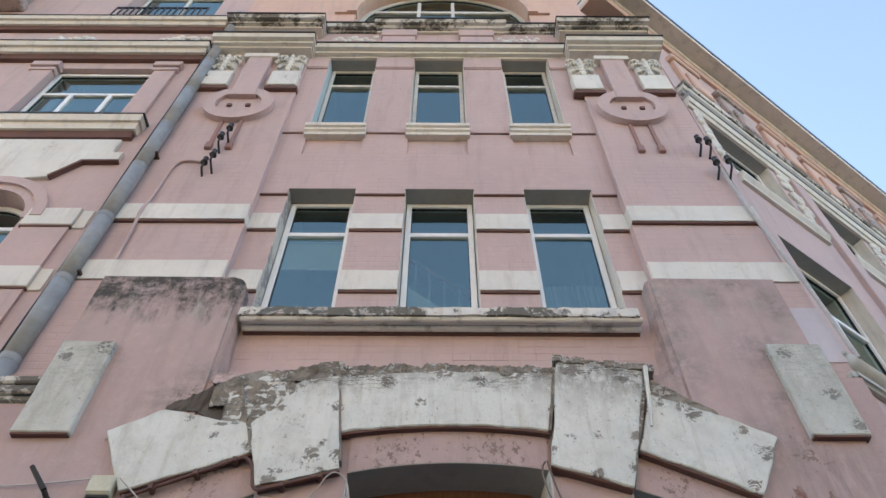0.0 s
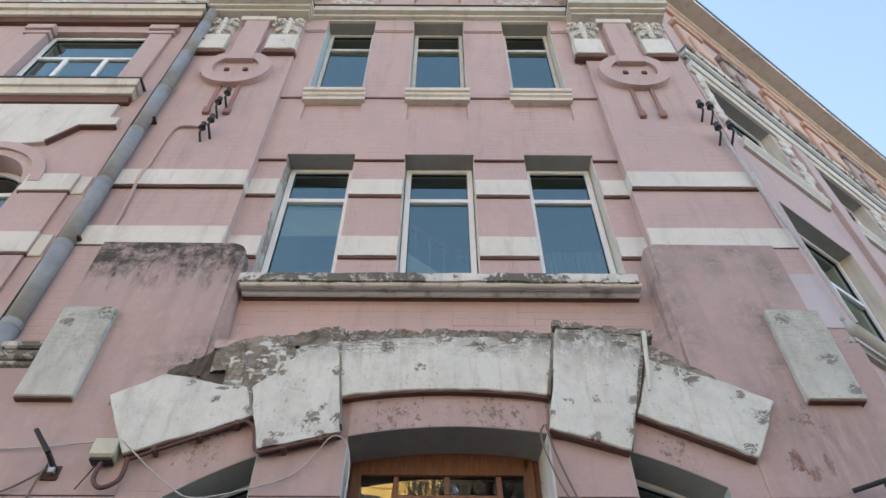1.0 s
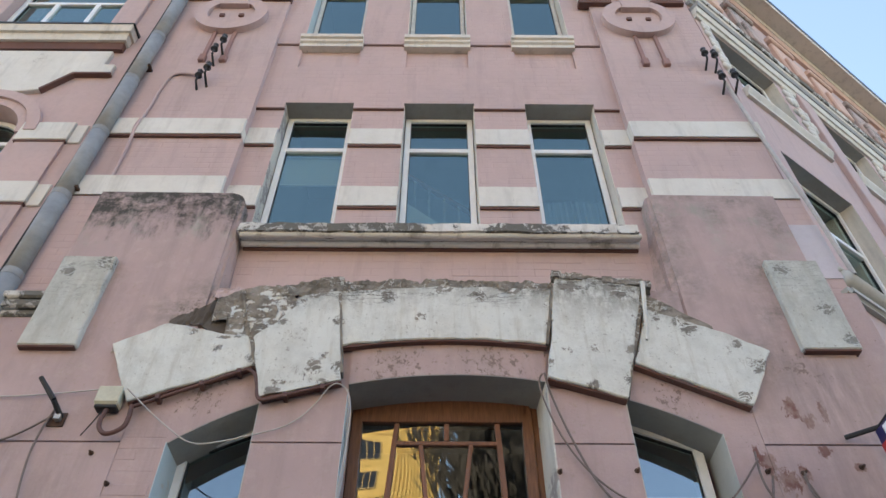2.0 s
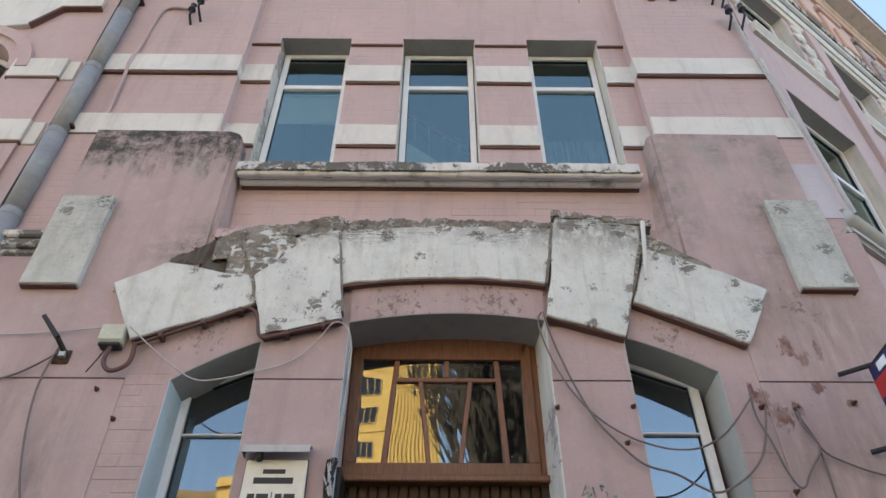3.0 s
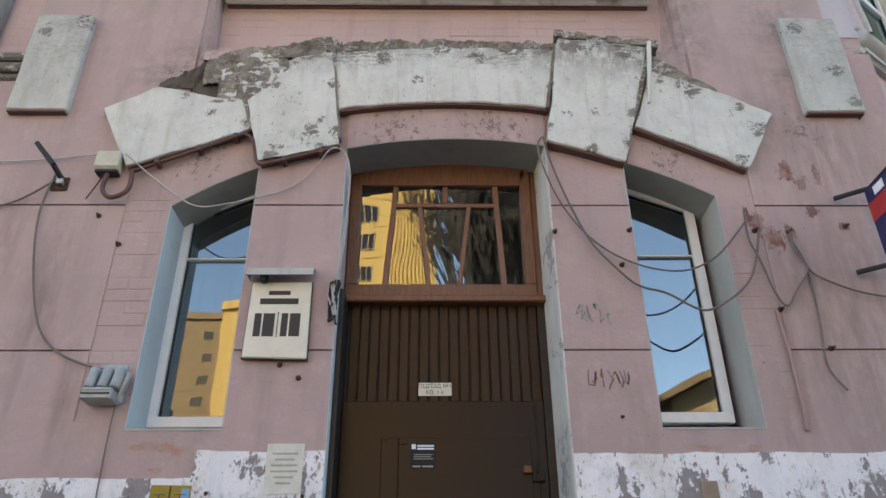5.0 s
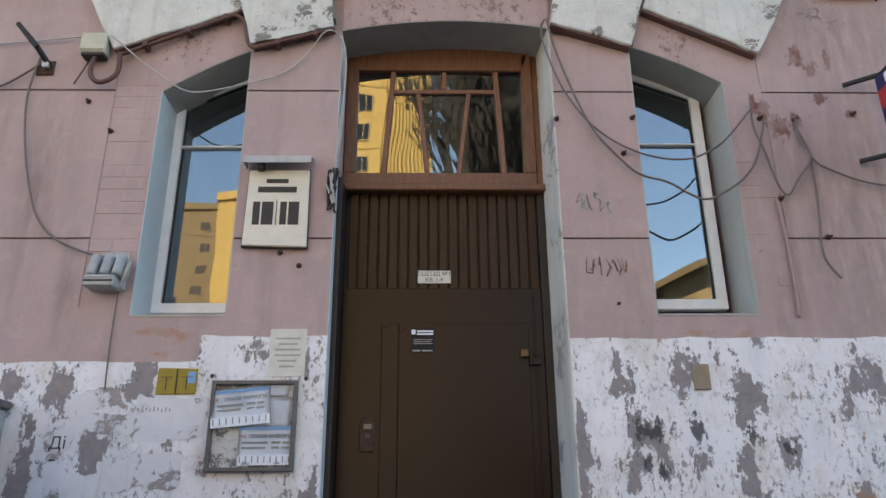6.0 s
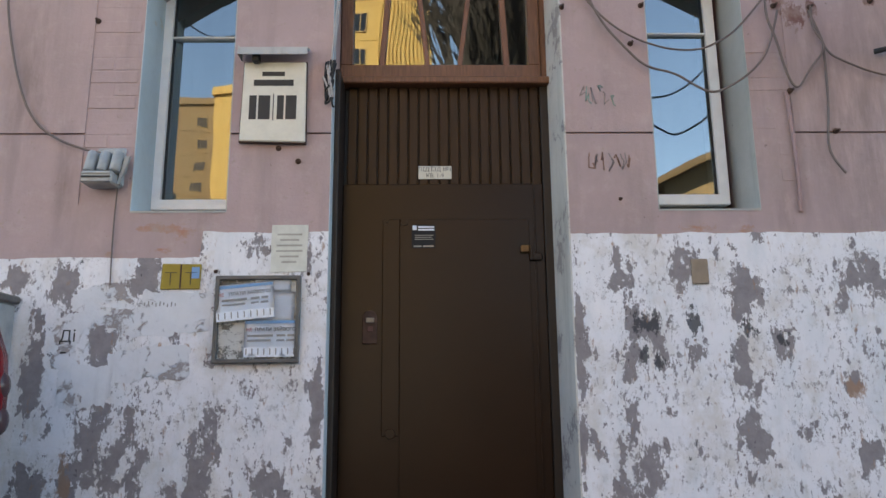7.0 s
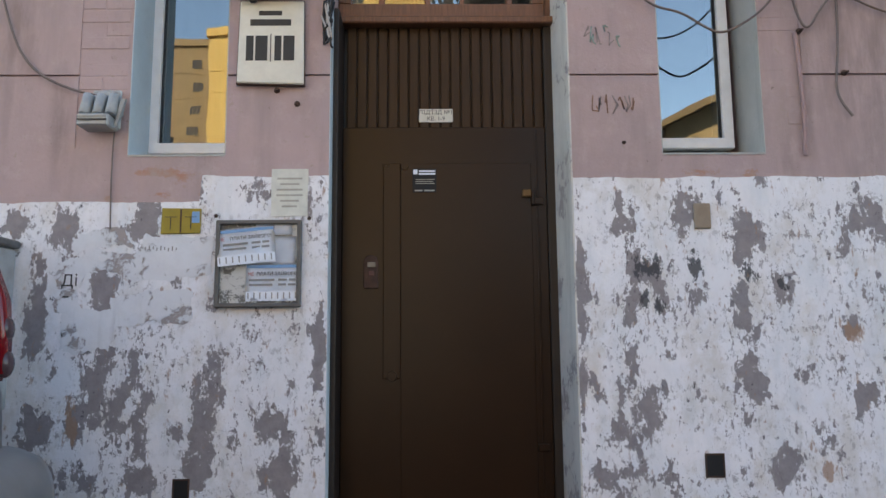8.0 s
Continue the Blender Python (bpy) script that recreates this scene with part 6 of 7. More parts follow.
def leaflet(x, z, w, h, tilt, lines, name_label, curl=0.0, y=-0.016):
    lf = thing("leaflet", name_label, "leaflet", "leaflets on the board", at=(x, y, z))
    lf.rotation_euler = (0, radians(tilt), 0)
    bm = bmesh.new()
    n = 10
    grid = [[bm.verts.new((-w / 2 + w * i / n, -0.002 - curl * (1 - j / 6) ** 2 - 0.0015 * math.sin(i * 1.1), -h / 2 + h * j / 6)) for i in range(n + 1)] for j in range(7)]
    for a, b in zip(grid, grid[1:]):
        for i in range(n):
            bm.faces.new((a[i], a[i + 1], b[i + 1], b[i]))
    bmesh.ops.solidify(bm, geom=bm.faces[:], thickness=0.0008)
    part("sheet", bm, paper, lf, "", True)
    if lines:
        slab("print_bar", (-w / 2 + 0.004, w / 2 - 0.004, -0.0045, -0.003, h / 2 - 0.022, h / 2 - 0.006), paper_blue, lf, "pale blue printed strip", 0)
        lettering("lettering", "НЕ", 0.024, (-w / 2 + 0.026, -0.0055, h * 0.22), paper_red, lf)
        lettering("lettering", "ПЛАТИ ЗАЙВОГО!", 0.0245, (0.026, -0.0055, h * 0.22), ink, lf)
        for k, (a, b) in enumerate(((-0.12, 0.01), (0.03, 0.075), (0.085, 0.12), (-0.12, 0.0), (0.03, 0.07), (0.08, 0.12))):
            z0 = h * 0.06 - 0.025 * (k // 3)
            slab("print_bar", (a, b, -0.0045 - curl * 0.3, -0.003, z0 - 0.006, z0 + 0.005), ink_grey, lf, "", 0)
        for k in range(9):
            slab("tear_strip", (-w / 2 + w * k / 9 + 0.001, -w / 2 + w * (k + 1) / 9 - 0.0015, -0.003 - curl, -0.0015 - curl, -h / 2 - 0.004, -h / 2 + 0.045), paper, lf, "", 0)
            slab("print_bar", (-w / 2 + w * k / 9 + 0.010, -w / 2 + w * k / 9 + 0.016, -0.0042 - curl, -0.003 - curl, -h / 2 + 0.008, -h / 2 + 0.04), ink_grey, lf, "", 0)
    return lf


leaflet(-0.845, 1.715, 0.19, 0.065, 0, False, "plain white paper slip pinned to the notice board")
leaflet(-0.835, 1.60, 0.21, 0.16, 2, False, "blank pale leaflet on the notice board", y=-0.014)
leaflet(-0.985, 1.628, 0.30, 0.19, -5.5, True, "white leaflet with blue strip and tear-off tabs, curling forward", 0.022, -0.022)
leaflet(-0.846, 1.437, 0.275, 0.19, -0.5, True, "white leaflet with blue strip and tear-off tabs", 0.002, -0.02)

# papers and plates pasted to the wall
pp = thing("pasted_notice", "yellowed paper notice pasted to the wall above the board", "notice", at=(-0.770, -0.001, 1.915))
piece("sheet", lambda bm: prism(bm, worn_outline(rect(-0.096, 0.096, -0.128, 0.125), 0.006, 1.5), -0.004, 0.0), paper_old, pp)
for k in range(6):
    w = (0.066, 0.05, 0.068, 0.07, 0.05, 0.04)[k]
    slab("print_bar", (-w, w, -0.0052, -0.0035, 0.068 - 0.03 * k, 0.078 - 0.03 * k), ink_faint, pp, "", 0)
yp = thing("gas_plate", "yellow tin marker plate with dark symbols on the wall", "marker plate", at=(-1.332, 0, 1.762))
piece("plate", lambda bm: prism(bm, [(-0.107, -0.068), (0.100, -0.066), (0.103, 0.066), (-0.103, 0.07)], -0.010, -0.001), yellow_tin, yp, "", 0.003)
slab("fold", (-0.007, 0.001, -0.012, -0.002, -0.064, 0.066), rust_iron, yp, "", 0.001)
for x0, x1, z0, z1 in ((-0.085, -0.025, 0.020, 0.023), (-0.058, -0.054, -0.045, 0.02), (0.02, 0.08, 0.020, 0.023), (0.048, 0.052, -0.045, 0.02)):
    slab("bar", (x0, x1, -0.0118, -0.009, z0, z1), ink, yp, "", 0)
slab("patch", (0.055, 0.095, -0.0115, -0.009, -0.01, 0.05), paper_blue, yp, "worn bluish patch", 0)
scraps = ((-1.90, 1.415, 0.14, 0.28, 0), (-1.58, 1.535, 0.44, 0.13, 5), (-1.47, 1.30, 0.40, 0.15, -4), (-1.36, 1.58, 0.36, 0.19, 3), (-1.74, 1.66, 0.30, 0.10, -8), (-1.80, 1.20, 0.26, 0.24, 2))
for k, (x, z, w, h, r) in enumerate(scraps):
    bm = bmesh.new()
    tear = random.Random(k)
    prism(bm, [(a + tear.uniform(-0.007, 0.007), b + tear.uniform(-0.008, 0.008)) for a, b in worn_outline(rect(-w / 2, w / 2, -h / 2, h / 2), 0.05, k * 2.7, 16)], -0.0012, 0.001)
    sc = top("paper_scrap", bm, paper_wall, "torn remnant of a pasted paper notice", "paper scrap", "torn papers")
    sc.matrix_world = pose(x, -0.0004 - 0.0005 * k, z, 0, r, 0)
    if k == 0:
        lettering("lettering", "Ді", 0.085, (0.0, -0.0016, 0.035), ink, sc)
        slab("print_bar", (-0.03, 0.0, -0.002, -0.001, -0.050, -0.042), ink, sc, "", 0)
    elif k == 3:
        for i in range(9):
            slab("print_bar", (-w / 2 + 0.02 + i * 0.02, -w / 2 + 0.026 + i * 0.02, -0.002, -0.001, 0.02 + 0.004 * (i % 3), 0.038 + 0.005 * (i * 5 % 3)), ink_grey, sc, "", 0)
bm = bmesh.new()
box(bm, -0.045, 0.045, -0.012, 0.0, -0.068, 0.068)
bevel(bm, 0.004)
o = top("tin_cover", bm, simple("tan_tin", (0.28, 0.22, 0.16), 0.6, 0.2), "small tan metal cover plate on the white wall", "cover plate")
o.location = (1.421, 0, 1.775)
# air holes near the ground, the darkness inside painted as a black sheet
for x, z, w, h in ((-1.285, 0.385, 0.085, 0.13), (1.417, 0.485, 0.10, 0.12)):
    v = thing("air_vent", "small dark rectangular air hole near the ground", "air vent", "air vents", at=(x, 0, z))
    piece("rim", lambda bm: ring(bm, rect(-w / 2, w / 2, -h / 2, h / 2), 0.008, -0.006, 0.012), rust_iron, v)
    slab("hole_shade", (-w / 2 + 0.006, w / 2 - 0.006, -0.003, 0.006, -h / 2 + 0.006, h / 2 - 0.006), black_vinyl_and_hole, v, "", 0)

# floodlight pair on a bracket
fl = thing("wall_light", "battered grey wall light with three tubes over a slatted box", "wall light", at=(-1.755, 0, 2.35))
fl.scale = (0.82, 1.0, 0.96)
slab("back_plate", (-0.09, 0.10, -0.02, 0.0, -0.10, 0.13), lamp_grey, fl, "", 0.01)
piece("hood", lambda bm: prism(bm, [(-0.11, -0.03), (0.115, -0.03), (0.125, 0.06), (0.04, 0.125), (-0.06, 0.09), (-0.12, 0.085)], -0.05, -0.005), lamp_grey, fl, "dented tin hood", 0.01)
for x in (-0.095, -0.01, 0.07):
    piece("tube", lambda bm: rod(bm, (x, -0.085, -0.035), (x + 0.008, -0.055, 0.085), 0.034, 0.034, 14), lamp_grey, fl, "grey tube socket", 0.004, True)
slab("box", (-0.112, 0.085, -0.14, -0.01, -0.112, -0.045), lamp_grey, fl, "", 0.008)
for k in range(3):
    slab("slat", (-0.105, 0.078, -0.146, -0.138, -0.106 + 0.022 * k, -0.098 + 0.022 * k), black_rubber if k == 1 else lamp_grey, fl, "", 0)
piece("side_flap", lambda bm: prism(bm, [(0.085, -0.10), (0.10, -0.10), (0.155, 0.06), (0.125, 0.06)], -0.07, -0.05), lamp_grey, fl)

# junction box and iron hook
jb = thing("junction_box", "cream plastic cable junction box under the arch end", "junction box", at=(-2.055, 0, 3.80))
jb.scale = (0.80, 0.9, 0.82)
slab("body", (-0.092, 0.092, -0.09, 0.0, -0.075, 0.085), box_cream, jb, "", 0.012)
slab("lid", (-0.096, 0.096, -0.098, -0.08, -0.06, 0.09), box_cream, jb, "", 0.008)
slab("gland_strip", (-0.085, 0.085, -0.085, -0.005, -0.1, -0.07), black_rubber, jb, "dark underside glands", 0.006)
hk = thing("iron_hook", "rusty iron wall hook with a bent dark arm", "hook", at=(-2.36, 0, 3.68))
slab("foot_plate", (-0.045, 0.06, -0.012, 0.0, -0.06, 0.04), rust_iron, hk, "", 0.004)
piece("arm", lambda bm: (rod(bm, (0.03, -0.01, 0.0), (0.0, -0.12, 0.06), 0.018, 0.016, 8), rod(bm, (0.0, -0.12, 0.06), (-0.12, -0.16, 0.20), 0.018, 0.015, 8)), black_rubber, hk, "dark bent arm")
slab("clip", (0.0, 0.04, -0.05, -0.01, -0.03, 0.01), chrome, hk, "", 0.004)

# conduits and cables
CO = [(-1.91, -0.04, 3.74), (-1.47, -0.05, 3.925), (-1.235, -0.05, 4.035)]
cd = thing("conduit", "red-brown painted conduit clipped under the arch blocks", "conduit", at=(0, 0, 0))
tube("pipe", CO, 0.013, conduit_brown, "", parent=cd)
tube("pipe", [(-1.235, -0.05, 4.035), (-1.18, -0.05, 4.02), (-1.145, -0.055, 3.92), (-1.125, -0.06, 3.79), (-1.08, -0.06, 3.785)], 0.013, conduit_brown, "", parent=cd)
tube("pipe", [(-1.08, -0.06, 3.785), (-0.86, -0.06, 3.85), (-0.62, -0.06, 3.925)], 0.012, conduit_brown, "", parent=cd)
for x, z in ((-1.75, 3.805), (-1.5, 3.91), (-1.28, 4.01), (-0.95, 3.825), (-0.72, 3.89)):
    slab("clip", (x - 0.014, x + 0.014, -0.075, 0.0, z - 0.018, z + 0.018), conduit_brown, cd, "", 0.003)
tube("cable", [(-2.04, -0.05, 3.74), (-2.07, -0.06, 3.62), (-2.01, -0.06, 3.53), (-1.93, -0.06, 3.55), (-1.88, -0.05, 3.62), (-1.90, -0.05, 3.75)], 0.015, conduit_brown, "brown looped cable below the junction box")
tube("cable", [(-2.06, -0.05, 3.74), (-2.11, -0.04, 3.62), (-2.16, -0.02, 3.55)], 0.004, black_rubber, "thin loose wire end below the junction box")
tube("cable", [(-3.1, -0.02, 3.83), (-2.80, -0.02, 3.83), (-2.47, -0.02, 3.85), (-2.14, -0.03, 3.885)], 0.005, cable_white, "thin whitish cable running to the junction box")
tube("cable", [(-3.0, -0.02, 3.42), (-2.68, -0.02, 3.49), (-2.50, -0.03, 3.57), (-2.36, -0.03, 3.70)], 0.007, cable_grey, "grey-brown cable running to the iron hook")
tube("cable", [(-2.38, -0.03, 3.74), (-2.42, -0.03, 3.55), (-2.40, -0.03, 3.28), (-2.31, -0.03, 2.90), (-2.20, -0.02, 2.62), (-1.98, -0.02, 2.48), (-1.80, -0.03, 2.44)], 0.0068, cable_grey, "grey-brown cable hanging down to the wall light")
tube("cable", [(-1.70, -0.02, 2.25), (-1.715, -0.01, 2.05), (-1.70, -0.01, 1.72)], 0.004, cable_grey, "thin wire dropping below the wall light")
tube("cable", [(-1.96, -0.06, 3.87), (-1.80, -0.06, 3.72), (-1.62, -0.05, 3.58), (-1.46, -0.04, 3.47), (-1.28, -0.04, 3.50), (-1.12, -0.03, 3.55), (-0.88, -0.02, 3.63), (-0.74, -0.03, 3.80), (-0.65, -0.085, 3.92), (-0.55, -0.06, 3.88), (-0.52, -0.02, 3.70), (-0.545, 0.02, 3.40), (-0.56, -0.02, 3.1), (-0.575, -0.02, 2.9)], 0.005, cable_white, "whitish cable drooping across a window to the door jamb")
tube("cable", [(0.700, -0.080, 3.990), (0.665, -0.050, 3.970), (0.700, -0.030, 3.800), (0.775, -0.030, 3.550), (0.910, -0.030, 3.310), (1.080, -0.030, 3.150), (1.300, -0.030, 3.055), (1.500, -0.030, 3.040), (1.640, -0.030, 3.100), (1.770, -0.030, 3.200), (1.930, -0.030, 3.400)], 0.006, cable_grey, "grey cable drooping across a window from the arch")
tube("cable", [(0.710, -0.090, 3.990), (0.735, -0.030, 3.900), (0.820, -0.030, 3.590), (0.945, -0.030, 3.240), (1.090, -0.030, 3.060), (1.200, -0.030, 2.940), (1.360, -0.030, 2.910), (1.470, -0.030, 2.830), (1.570, -0.030, 2.780), (1.680, -0.030, 2.830), (1.800, -0.030, 2.910), (1.920, -0.030, 3.050), (1.990, -0.020, 3.300)], 0.0068, cable_grey, "grey cable hanging low across a window")
tube("cable", [(1.935, -0.020, 3.460), (1.905, -0.030, 3.280), (1.960, -0.030, 3.120), (1.995, -0.030, 2.900), (2.050, -0.030, 2.790), (2.130, -0.030, 2.930), (2.250, -0.030, 3.060), (2.190, -0.030, 3.160), (2.177, -0.020, 3.250), (2.190, -0.020, 3.330)], 0.0068, cable_grey, "grey cable looping between wall hooks")
tube("cable", [(2.170, -0.020, 3.300), (2.215, -0.030, 3.150), (2.240, -0.030, 3.030), (2.340, -0.030, 2.975), (2.470, -0.030, 2.915), (2.620, -0.030, 2.880), (2.950, -0.030, 2.840)], 0.006, cable_grey, "grey cable leading along the wall")
tube("cable", [(2.232, -0.020, 3.070), (2.230, -0.020, 2.880), (2.215, -0.020, 2.660), (2.190, -0.020, 2.500), (2.205, -0.020, 2.400), (2.265, -0.030, 2.315)], 0.0068, cable_grey, "loose grey cable end hanging on the wall")
tube("cable", [(1.99, -0.01, 2.80), (2.02, -0.012, 2.45), (2.0, -0.012, 2.1)], 0.011, plaster("pink_overpaint", (0.42, 0.28, 0.27), (0.36, 0.24, 0.23)), "overpainted conduit running down the pink wall", "conduit")
for x, z in ((-1.90, 3.24), (-0.74, 2.40), (-0.85, 2.475), (1.205, 3.34), (0.745, 3.33), (1.13, 3.10), (1.98, 3.34), (2.19, 3.33), (-2.06, 3.44), (2.253, 2.569), (2.02, 2.811), (-1.155, 1.79), (-0.665, 1.775), (2.55, 3.37), (1.02, 2.18)):
    k = thing("wall_bolt", "rusty iron bolt stub in the pink wall", "bolt", "wall bolts", at=(x, 0, z))
    k.scale = (0.55, 0.7, 0.55) if z < 2.2 else (0.85, 1.0, 0.85)
    piece("shank", lambda bm: rod(bm, (0, 0.01, 0), (0.004, -0.035, -0.004), 0.011, 0.009, 8), rust_iron, k)
    piece("washer", lambda bm: rod(bm, (0, 0.002, 0), (0, -0.006, 0), 0.020, 0.018, 10), rust_iron, k)
rc = thing("cable_bundle", "tangle of dark wires and tape stuffed beside the door jamb", "cable bundle", at=(-0.575, 0, 2.9))
rnd = random.Random(12)
for k in range(9):
    pts = [(rnd.uniform(-.035, .03), rnd.uniform(-.05, 0.0), rnd.uniform(-.22, .10) if i else 0.08) for i in range(5)]
    tube("wire", pts, 0.006, black_rubber if k % 3 else cable_white, "", parent=rc)
tube("wire", [(0.01, 0.03, 1.0), (0.03, 0.1, 0.7), (0.02, 0.06, 0.3), (0.0, 0.0, 0.0)], 0.010, cable_white, "", parent=rc)
# sprayed scrawl, too worn to read
def scrawl(x, z, w, h, n, seed, mats, label):
    sw = thing("scrawl", label, "graffiti", "scrawls", at=(x, -0.001, z))
    rnd = random.Random(seed)
    for k in range(n):
        cx0, cw = -w / 2 + w * (k + 0.5) / n, w / n * 0.55
        pts = [Vector((cx0 + rnd.uniform(-cw, cw), 0, rnd.uniform(-h / 2, h / 2))) for _ in range(5)]
        bm = bmesh.new()
        for a, b in zip(pts, pts[1:]):
            d = (b - a).normalized()
            side = Vector((-d.z, 0, d.x)) * 0.0032
            prism(bm, [((a + side).x, (a + side).z), ((b + side).x, (b + side).z), ((b - side).x, (b - side).z), ((a - side).x, (a - side).z)], -0.0014 - 0.0002 * (k % 3), 0.0006)
        part("stroke", bm, mats[k % len(mats)], sw)


dull_green = simple("dull_green_paint", (0.23, 0.31, 0.27), 0.8, 0, 0.3, 30)
dull_grey = simple("grey_crayon", (0.27, 0.22, 0.21), 0.8, 0, 0.3, 30)
dull_brown = simple("brown_crayon", (0.26, 0.15, 0.11), 0.8, 0, 0.3, 30)
scrawl(0.925, 2.785, 0.20, 0.13, 6, 5, (dull_grey, dull_green), "faded greenish scrawl, illegible, on the pink pier")
scrawl(0.98, 2.39, 0.25, 0.12, 7, 8, (dull_brown, dull_grey), "faded brown scrawl, illegible, on the pink pier")


# porcelain insulators on iron hooks
def insulators(x, z, spec):
    t = thing("insulator_bracket", "dark old insulators on bent iron hooks set in the pilaster", "insulator", "insulators", at=(x, 0.08, z))
    for dx, dz, out in spec:
        piece("hook", lambda bm: (rod(bm, (dx, 0.02, dz - 0.16), (dx * 1.0, -out, dz - 0.10), 0.014, 0.012, 7), rod(bm, (dx, -out, dz - 0.10), (dx, -out, dz + 0.02), 0.012, 0.012, 7)), black_rubber, t)
        piece("insulator", lambda bm: (rod(bm, (dx, -out, dz), (dx, -out, dz + 0.05), 0.040, 0.028, 12), rod(bm, (dx, -out, dz + 0.05), (dx, -out, dz + 0.09), 0.022, 0.032, 12), rod(bm, (dx, -out, dz + 0.09), (dx, -out, dz + 0.11), 0.032, 0.015, 12)), car_plastic, t, "dark glazed insulator", 0, True)
    return t


insulators(-2.43, 7.90, ((0.0, 0.06, 0.14), (-0.09, 0.0, 0.08)))
insulators(-2.44, 8.40, ((-0.02, 0.0, 0.12), (0.05, 0.16, 0.15)))
insulators(2.98, 8.32, ((-0.06, 0.06, 0.12), (0.03, 0.0, 0.13)))
insulators(3.02, 7.82, ((-0.05, 0.06, 0.12), (0.07, 0.04, 0.15)))
tube("conduit", [(-2.89, 0.06, 6.22), (-2.905, 0.055, 6.9), (-2.91, 0.025, 7.0), (-2.90, 0.06, 7.25), (-2.89, 0.065, 7.80), (-2.85, 0.065, 8.03), (-2.72, 0.06, 8.06), (-2.56, 0.05, 8.0)], 0.017, pink, "pink overpainted conduit bending towards the insulators", "conduit")

# blade sign on two iron arms
bs = thing("blade_sign", "dark blue and red hanging sign on black iron arms", "sign", at=(2.66, 0, 3.31))
for z in (0.25, -0.27):
    piece("arm", lambda bm: rod(bm, (-0.14, -0.02, z), (0.02, -0.14, z + 0.0), 0.016, 0.016, 8), black_rubber, bs)
    piece("arm", lambda bm: rod(bm, (0.02, -0.14, z), (0.0, -0.86, z), 0.012, 0.012, 8), black_rubber, bs)
slab("panel", (-0.012, 0.012, -0.85, -0.13, -0.25, 0.225), sign_blue, bs, "", 0.004)
piece("red_field", lambda bm: box(bm, -0.0145, 0.0145, -0.85, -0.135, 0.01, 0.13), sign_red, bs, "red stripe")
for k in range(4):
    slab("bar", (-0.0155, 0.0155, -0.80 + 0.16 * k, -0.70 + 0.16 * k, 0.15, 0.205), paper, bs, "", 0)

# grey utility cabinet at the wall behind the car
uc = thing("utility_box", "grey metal utility box with a lid against the white wall", "utility box", at=(-2.54, 0, 1.3))
slab("body", (-0.40, 0.36, -0.16, 0.0, -0.5, 0.32), lamp_grey, uc, "", 0.012)
slab("lid", (-0.42, 0.38, -0.19, 0.0, 0.32, 0.36), board_grey, uc, "", 0.008)
slab("door_panel", (-0.34, 0.30, -0.168, -0.155, -0.44, 0.26), lamp_grey, uc, "", 0.006)
slab("leg", (-0.36, -0.30, -0.14, -0.02, GROUND - 1.3, -0.5), board_grey, uc)
slab("leg", (0.26, 0.32, -0.14, -0.02, GROUND - 1.3, -0.5), board_grey, uc)

# parked car, its tail towards the door
car = thing("car", "silver-grey estate car parked along the wall", "car", at=(-1.735, -1.42, GROUND))


def car_shell(bm):
    prof = [(-4.3, 0.32), (-4.35, 0.55), (-4.2, 0.78), (-3.2, 0.92), (-2.45, 1.42), (-1.6, 1.50), (-0.54, 1.47), (-0.33, 1.30), (-0.16, 0.98), (-0.07, 0.72), (-0.05, 0.42), (-0.15, 0.30)]
    cols = []
    for y in (-0.86, -0.74, 0.0, 0.74, 0.86):
        side = abs(y) > 0.8
        cols.append([bm.verts.new((x + (-0.10 if side and x > -1 else 0.0), y * (1.0 if z < 0.95 else 1.0 - (z - 0.95) * 0.33), z)) for x, z in prof])
    n = len(prof)
    for a, b in zip(cols, cols[1:]):
        for i in range(n):
            j = (i + 1) % n
            bm.faces.new((a[i], b[i], b[j], a[j]))
    bm.faces.new(cols[0])
    bm.faces.new(cols[-1][::-1])
    bevel(bm, 0.05, 3)


piece("body", car_shell, car_paint, car, "", 0, True)


def bumper_shape(bm):
    """Bumper swept round the tail: bulging section, corners drawn in."""
    cols = []
    for i in range(25):
        y = -0.9 + 1.8 * i / 24
        e = max(0.0, abs(y) - 0.45) / 0.45
        out = 0.21 - 0.09 * e ** 2 - 0.30 * e ** 8
        col = []
        for k in range(13):
            s = -1 + 2 * k / 12
            col.append(bm.verts.new((out - 0.15 * (1 - math.sqrt(max(0.0, 1 - s * s))), y, 0.29 + 0.205 * s)))
        col += [bm.verts.new((-0.6, y, 0.495)), bm.verts.new((-0.6, y, 0.085))]
        cols.append(col)
    n = len(cols[0])
    for a, b in zip(cols, cols[1:]):
        for k in range(n):
            bm.faces.new((a[k], b[k], b[(k + 1) % n], a[(k + 1) % n]))
    bm.faces.new(cols[0])
    bm.faces.new(cols[-1][::-1])


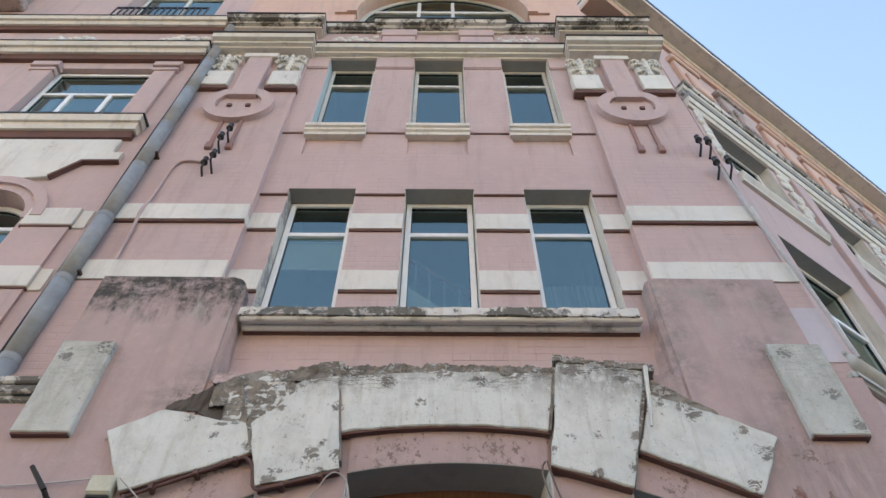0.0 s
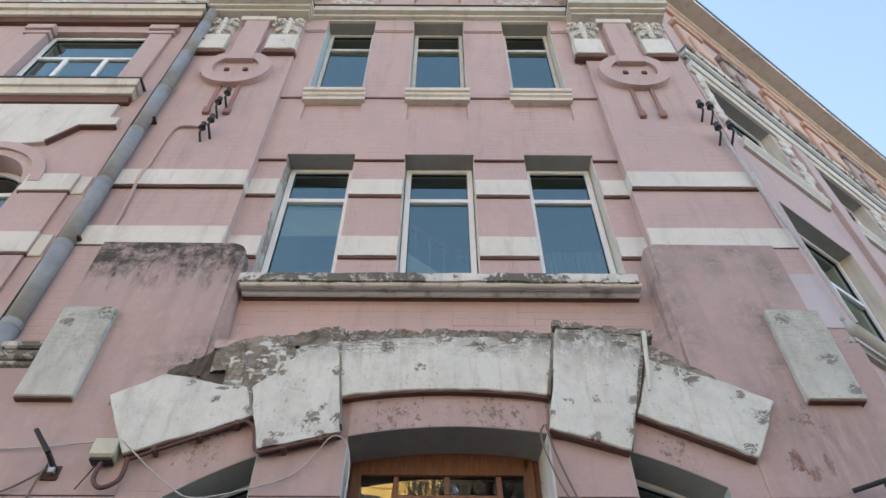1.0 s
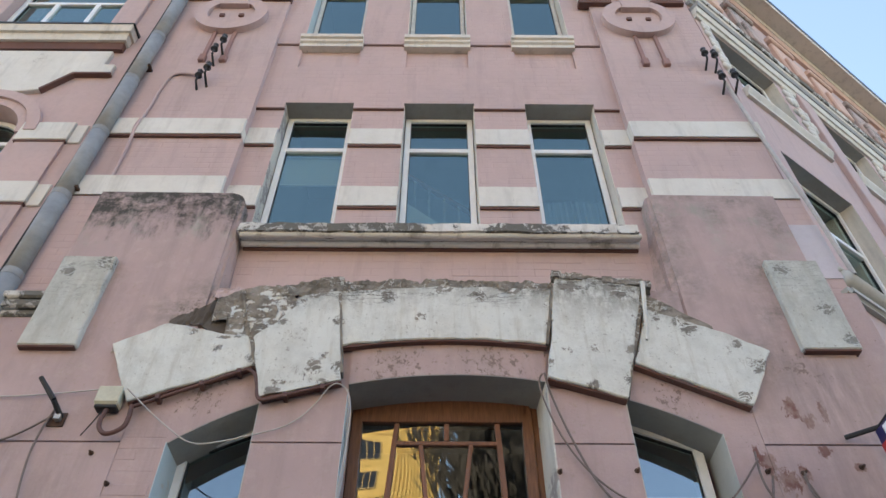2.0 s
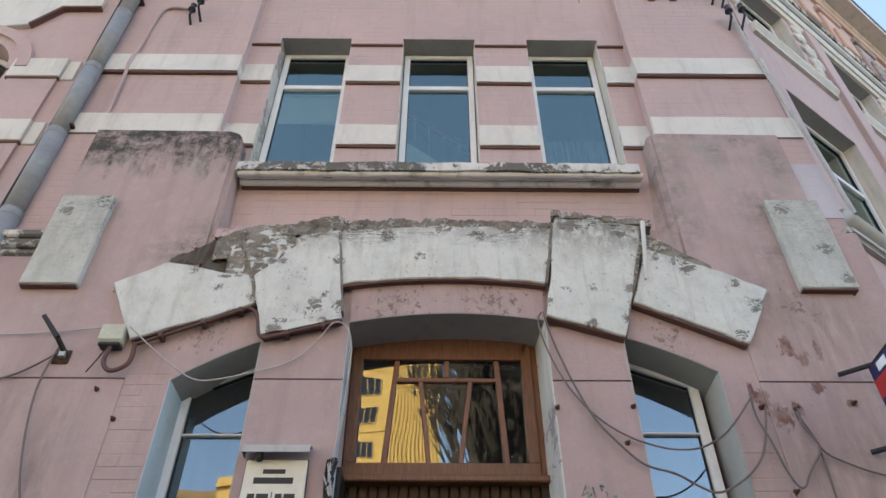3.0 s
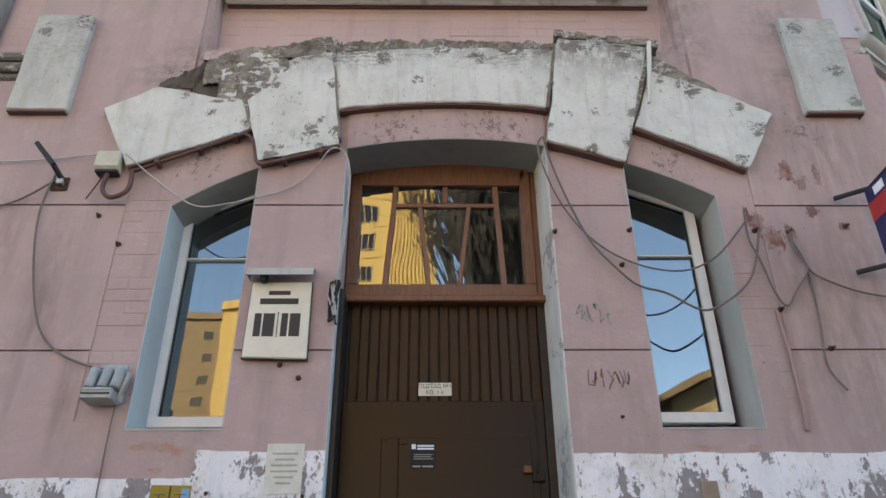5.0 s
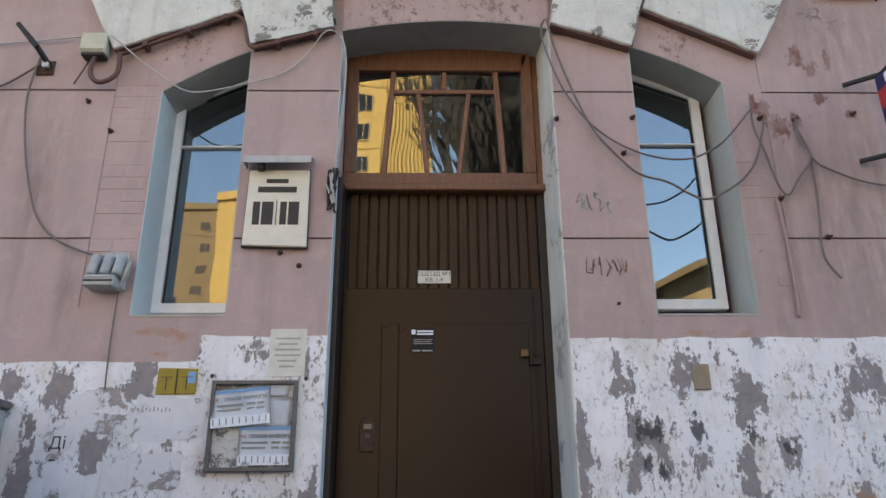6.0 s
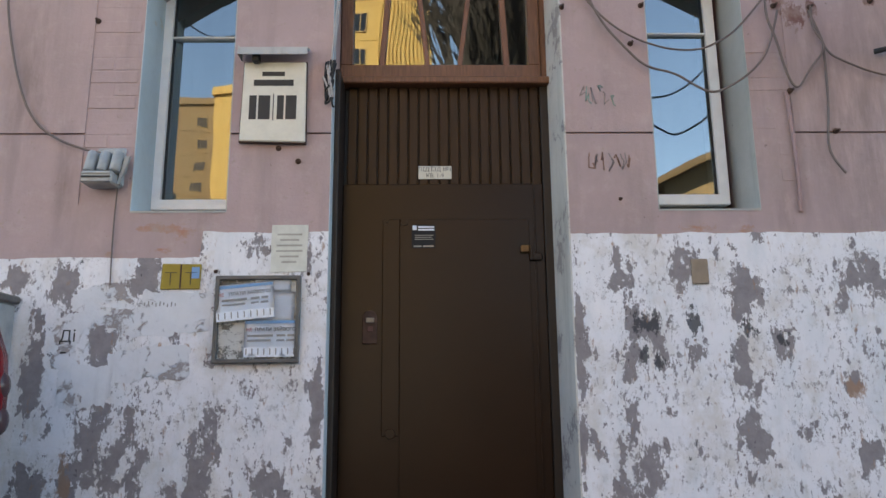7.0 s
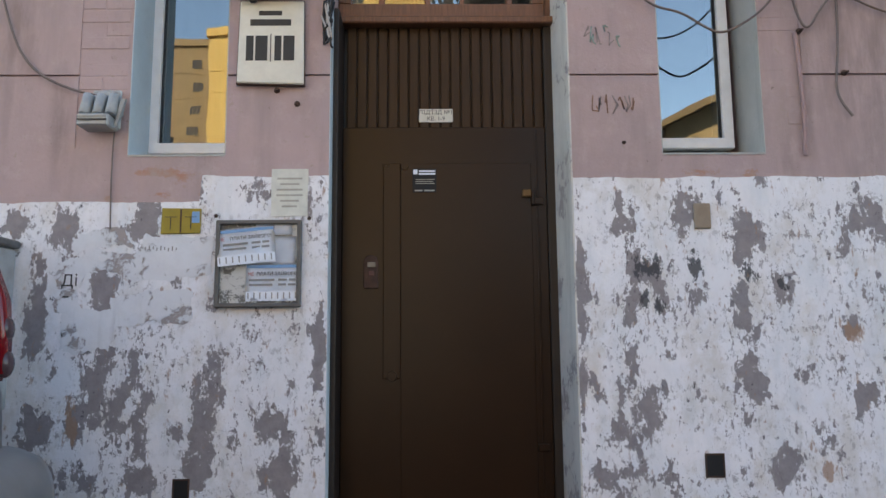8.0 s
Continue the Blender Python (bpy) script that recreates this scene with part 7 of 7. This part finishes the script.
piece("rear_bumper", bumper_shape, car_paint, car, "", 0, True)
slab("bumper_strip", (0.18, 0.208, -0.4, 0.4, 0.26, 0.30), car_plastic, car, "", 0.01)
slab("rear_window", (-0.36, -0.20, -0.58, 0.58, 1.08, 1.40), car_glass, car, "dark rear glass", 0.02)
for sy in (-1, 1):
    tl = piece("tail_lamp", lambda bm: (prism(bm, [(-0.30, 0.76), (-0.115, 0.77), (-0.115, 0.97), (-0.135, 1.12), (-0.19, 1.25), (-0.28, 1.36), (-0.40, 1.36)], -0.07, 0.07), bevel(bm, 0.03, 3)), lamp_red, car, "tall dark red tail lamp", 0, True)
    tl.location = (0.02, sy * 0.775, 0)
    for z in (0.84, 0.985):
        cl = piece("reversing_lens", lambda bm: bmesh.ops.create_uvsphere(bm, u_segments=14, v_segments=8, radius=0.050, matrix=Matrix.Translation((-0.125 - 0.06 * (z - 0.82), 0.02, z)) @ Matrix.Diagonal((0.62, 0.95, 1.2, 1))), lamp_clear, tl, "greyish round lens", 0, True)
    slab("side_window", (-2.3, -0.7, sy * 0.735 - 0.012, sy * 0.735 + 0.012, 1.02, 1.32), car_glass, car, "dark side glass", 0.01)
    for x in (-0.85, -3.45):
        wh = piece("wheel", lambda bm: rod(bm, (x, sy * 0.68, 0.31), (x, sy * 0.88, 0.31), 0.31, 0.31, 24), black_rubber, car, "black tyre", 0.02)
        piece("rim", lambda bm: rod(bm, (x, sy * 0.80, 0.31), (x, sy * 0.895, 0.31), 0.2, 0.18, 18), chrome, wh, "dull metal rim")


# ---- bricks that show through the paint beside the windows and above the arch ----
def brick_field(parent, x0, x1, z0, z1, y, seed, chance, mat=None):
    rnd = random.Random(seed)
    shapes = {}
    H, W = 0.0765, 0.262
    r = 0
    z = z0
    while z + H < z1:
        x = x0 - (W / 2 if r % 2 else 0.0)
        while x < x1:
            a, b = max(x, x0) + 0.003, min(x + W, x1) - 0.003
            if b - a > 0.05 and rnd.random() < chance:
                key = round(b - a, 2)
                if key not in shapes:
                    bm = bmesh.new()
                    box(bm, -key / 2, key / 2, -0.004, 0.004, -H / 2 + 0.004, H / 2 - 0.004)
                    bevel(bm, 0.0025)
                    o = mesh_ob("brick", bm, mat or brick_pink)
                    shapes[key] = o.data
                else:
                    o = new("brick", shapes[key])
                o.parent = parent
                o.matrix_basis = pose((a + b) / 2, y + rnd.uniform(-0.0022, 0.0015), z + H / 2, 0, rnd.uniform(-0.7, 0.7), 0)
            x += W
        z += H
        r += 1


brick_field(wall_front, -1.915, WL0, 2.25, 3.75, 0.0078, 1, 0.6, wall_paint)
brick_field(wall_front, WR1, 2.022, 2.20, 3.60, 0.0085, 2, 0.45, wall_paint)
brick_field(wall_bay, -1.58, 1.62, 4.90, 5.40, BAY + 0.0027, 3, 0.5)
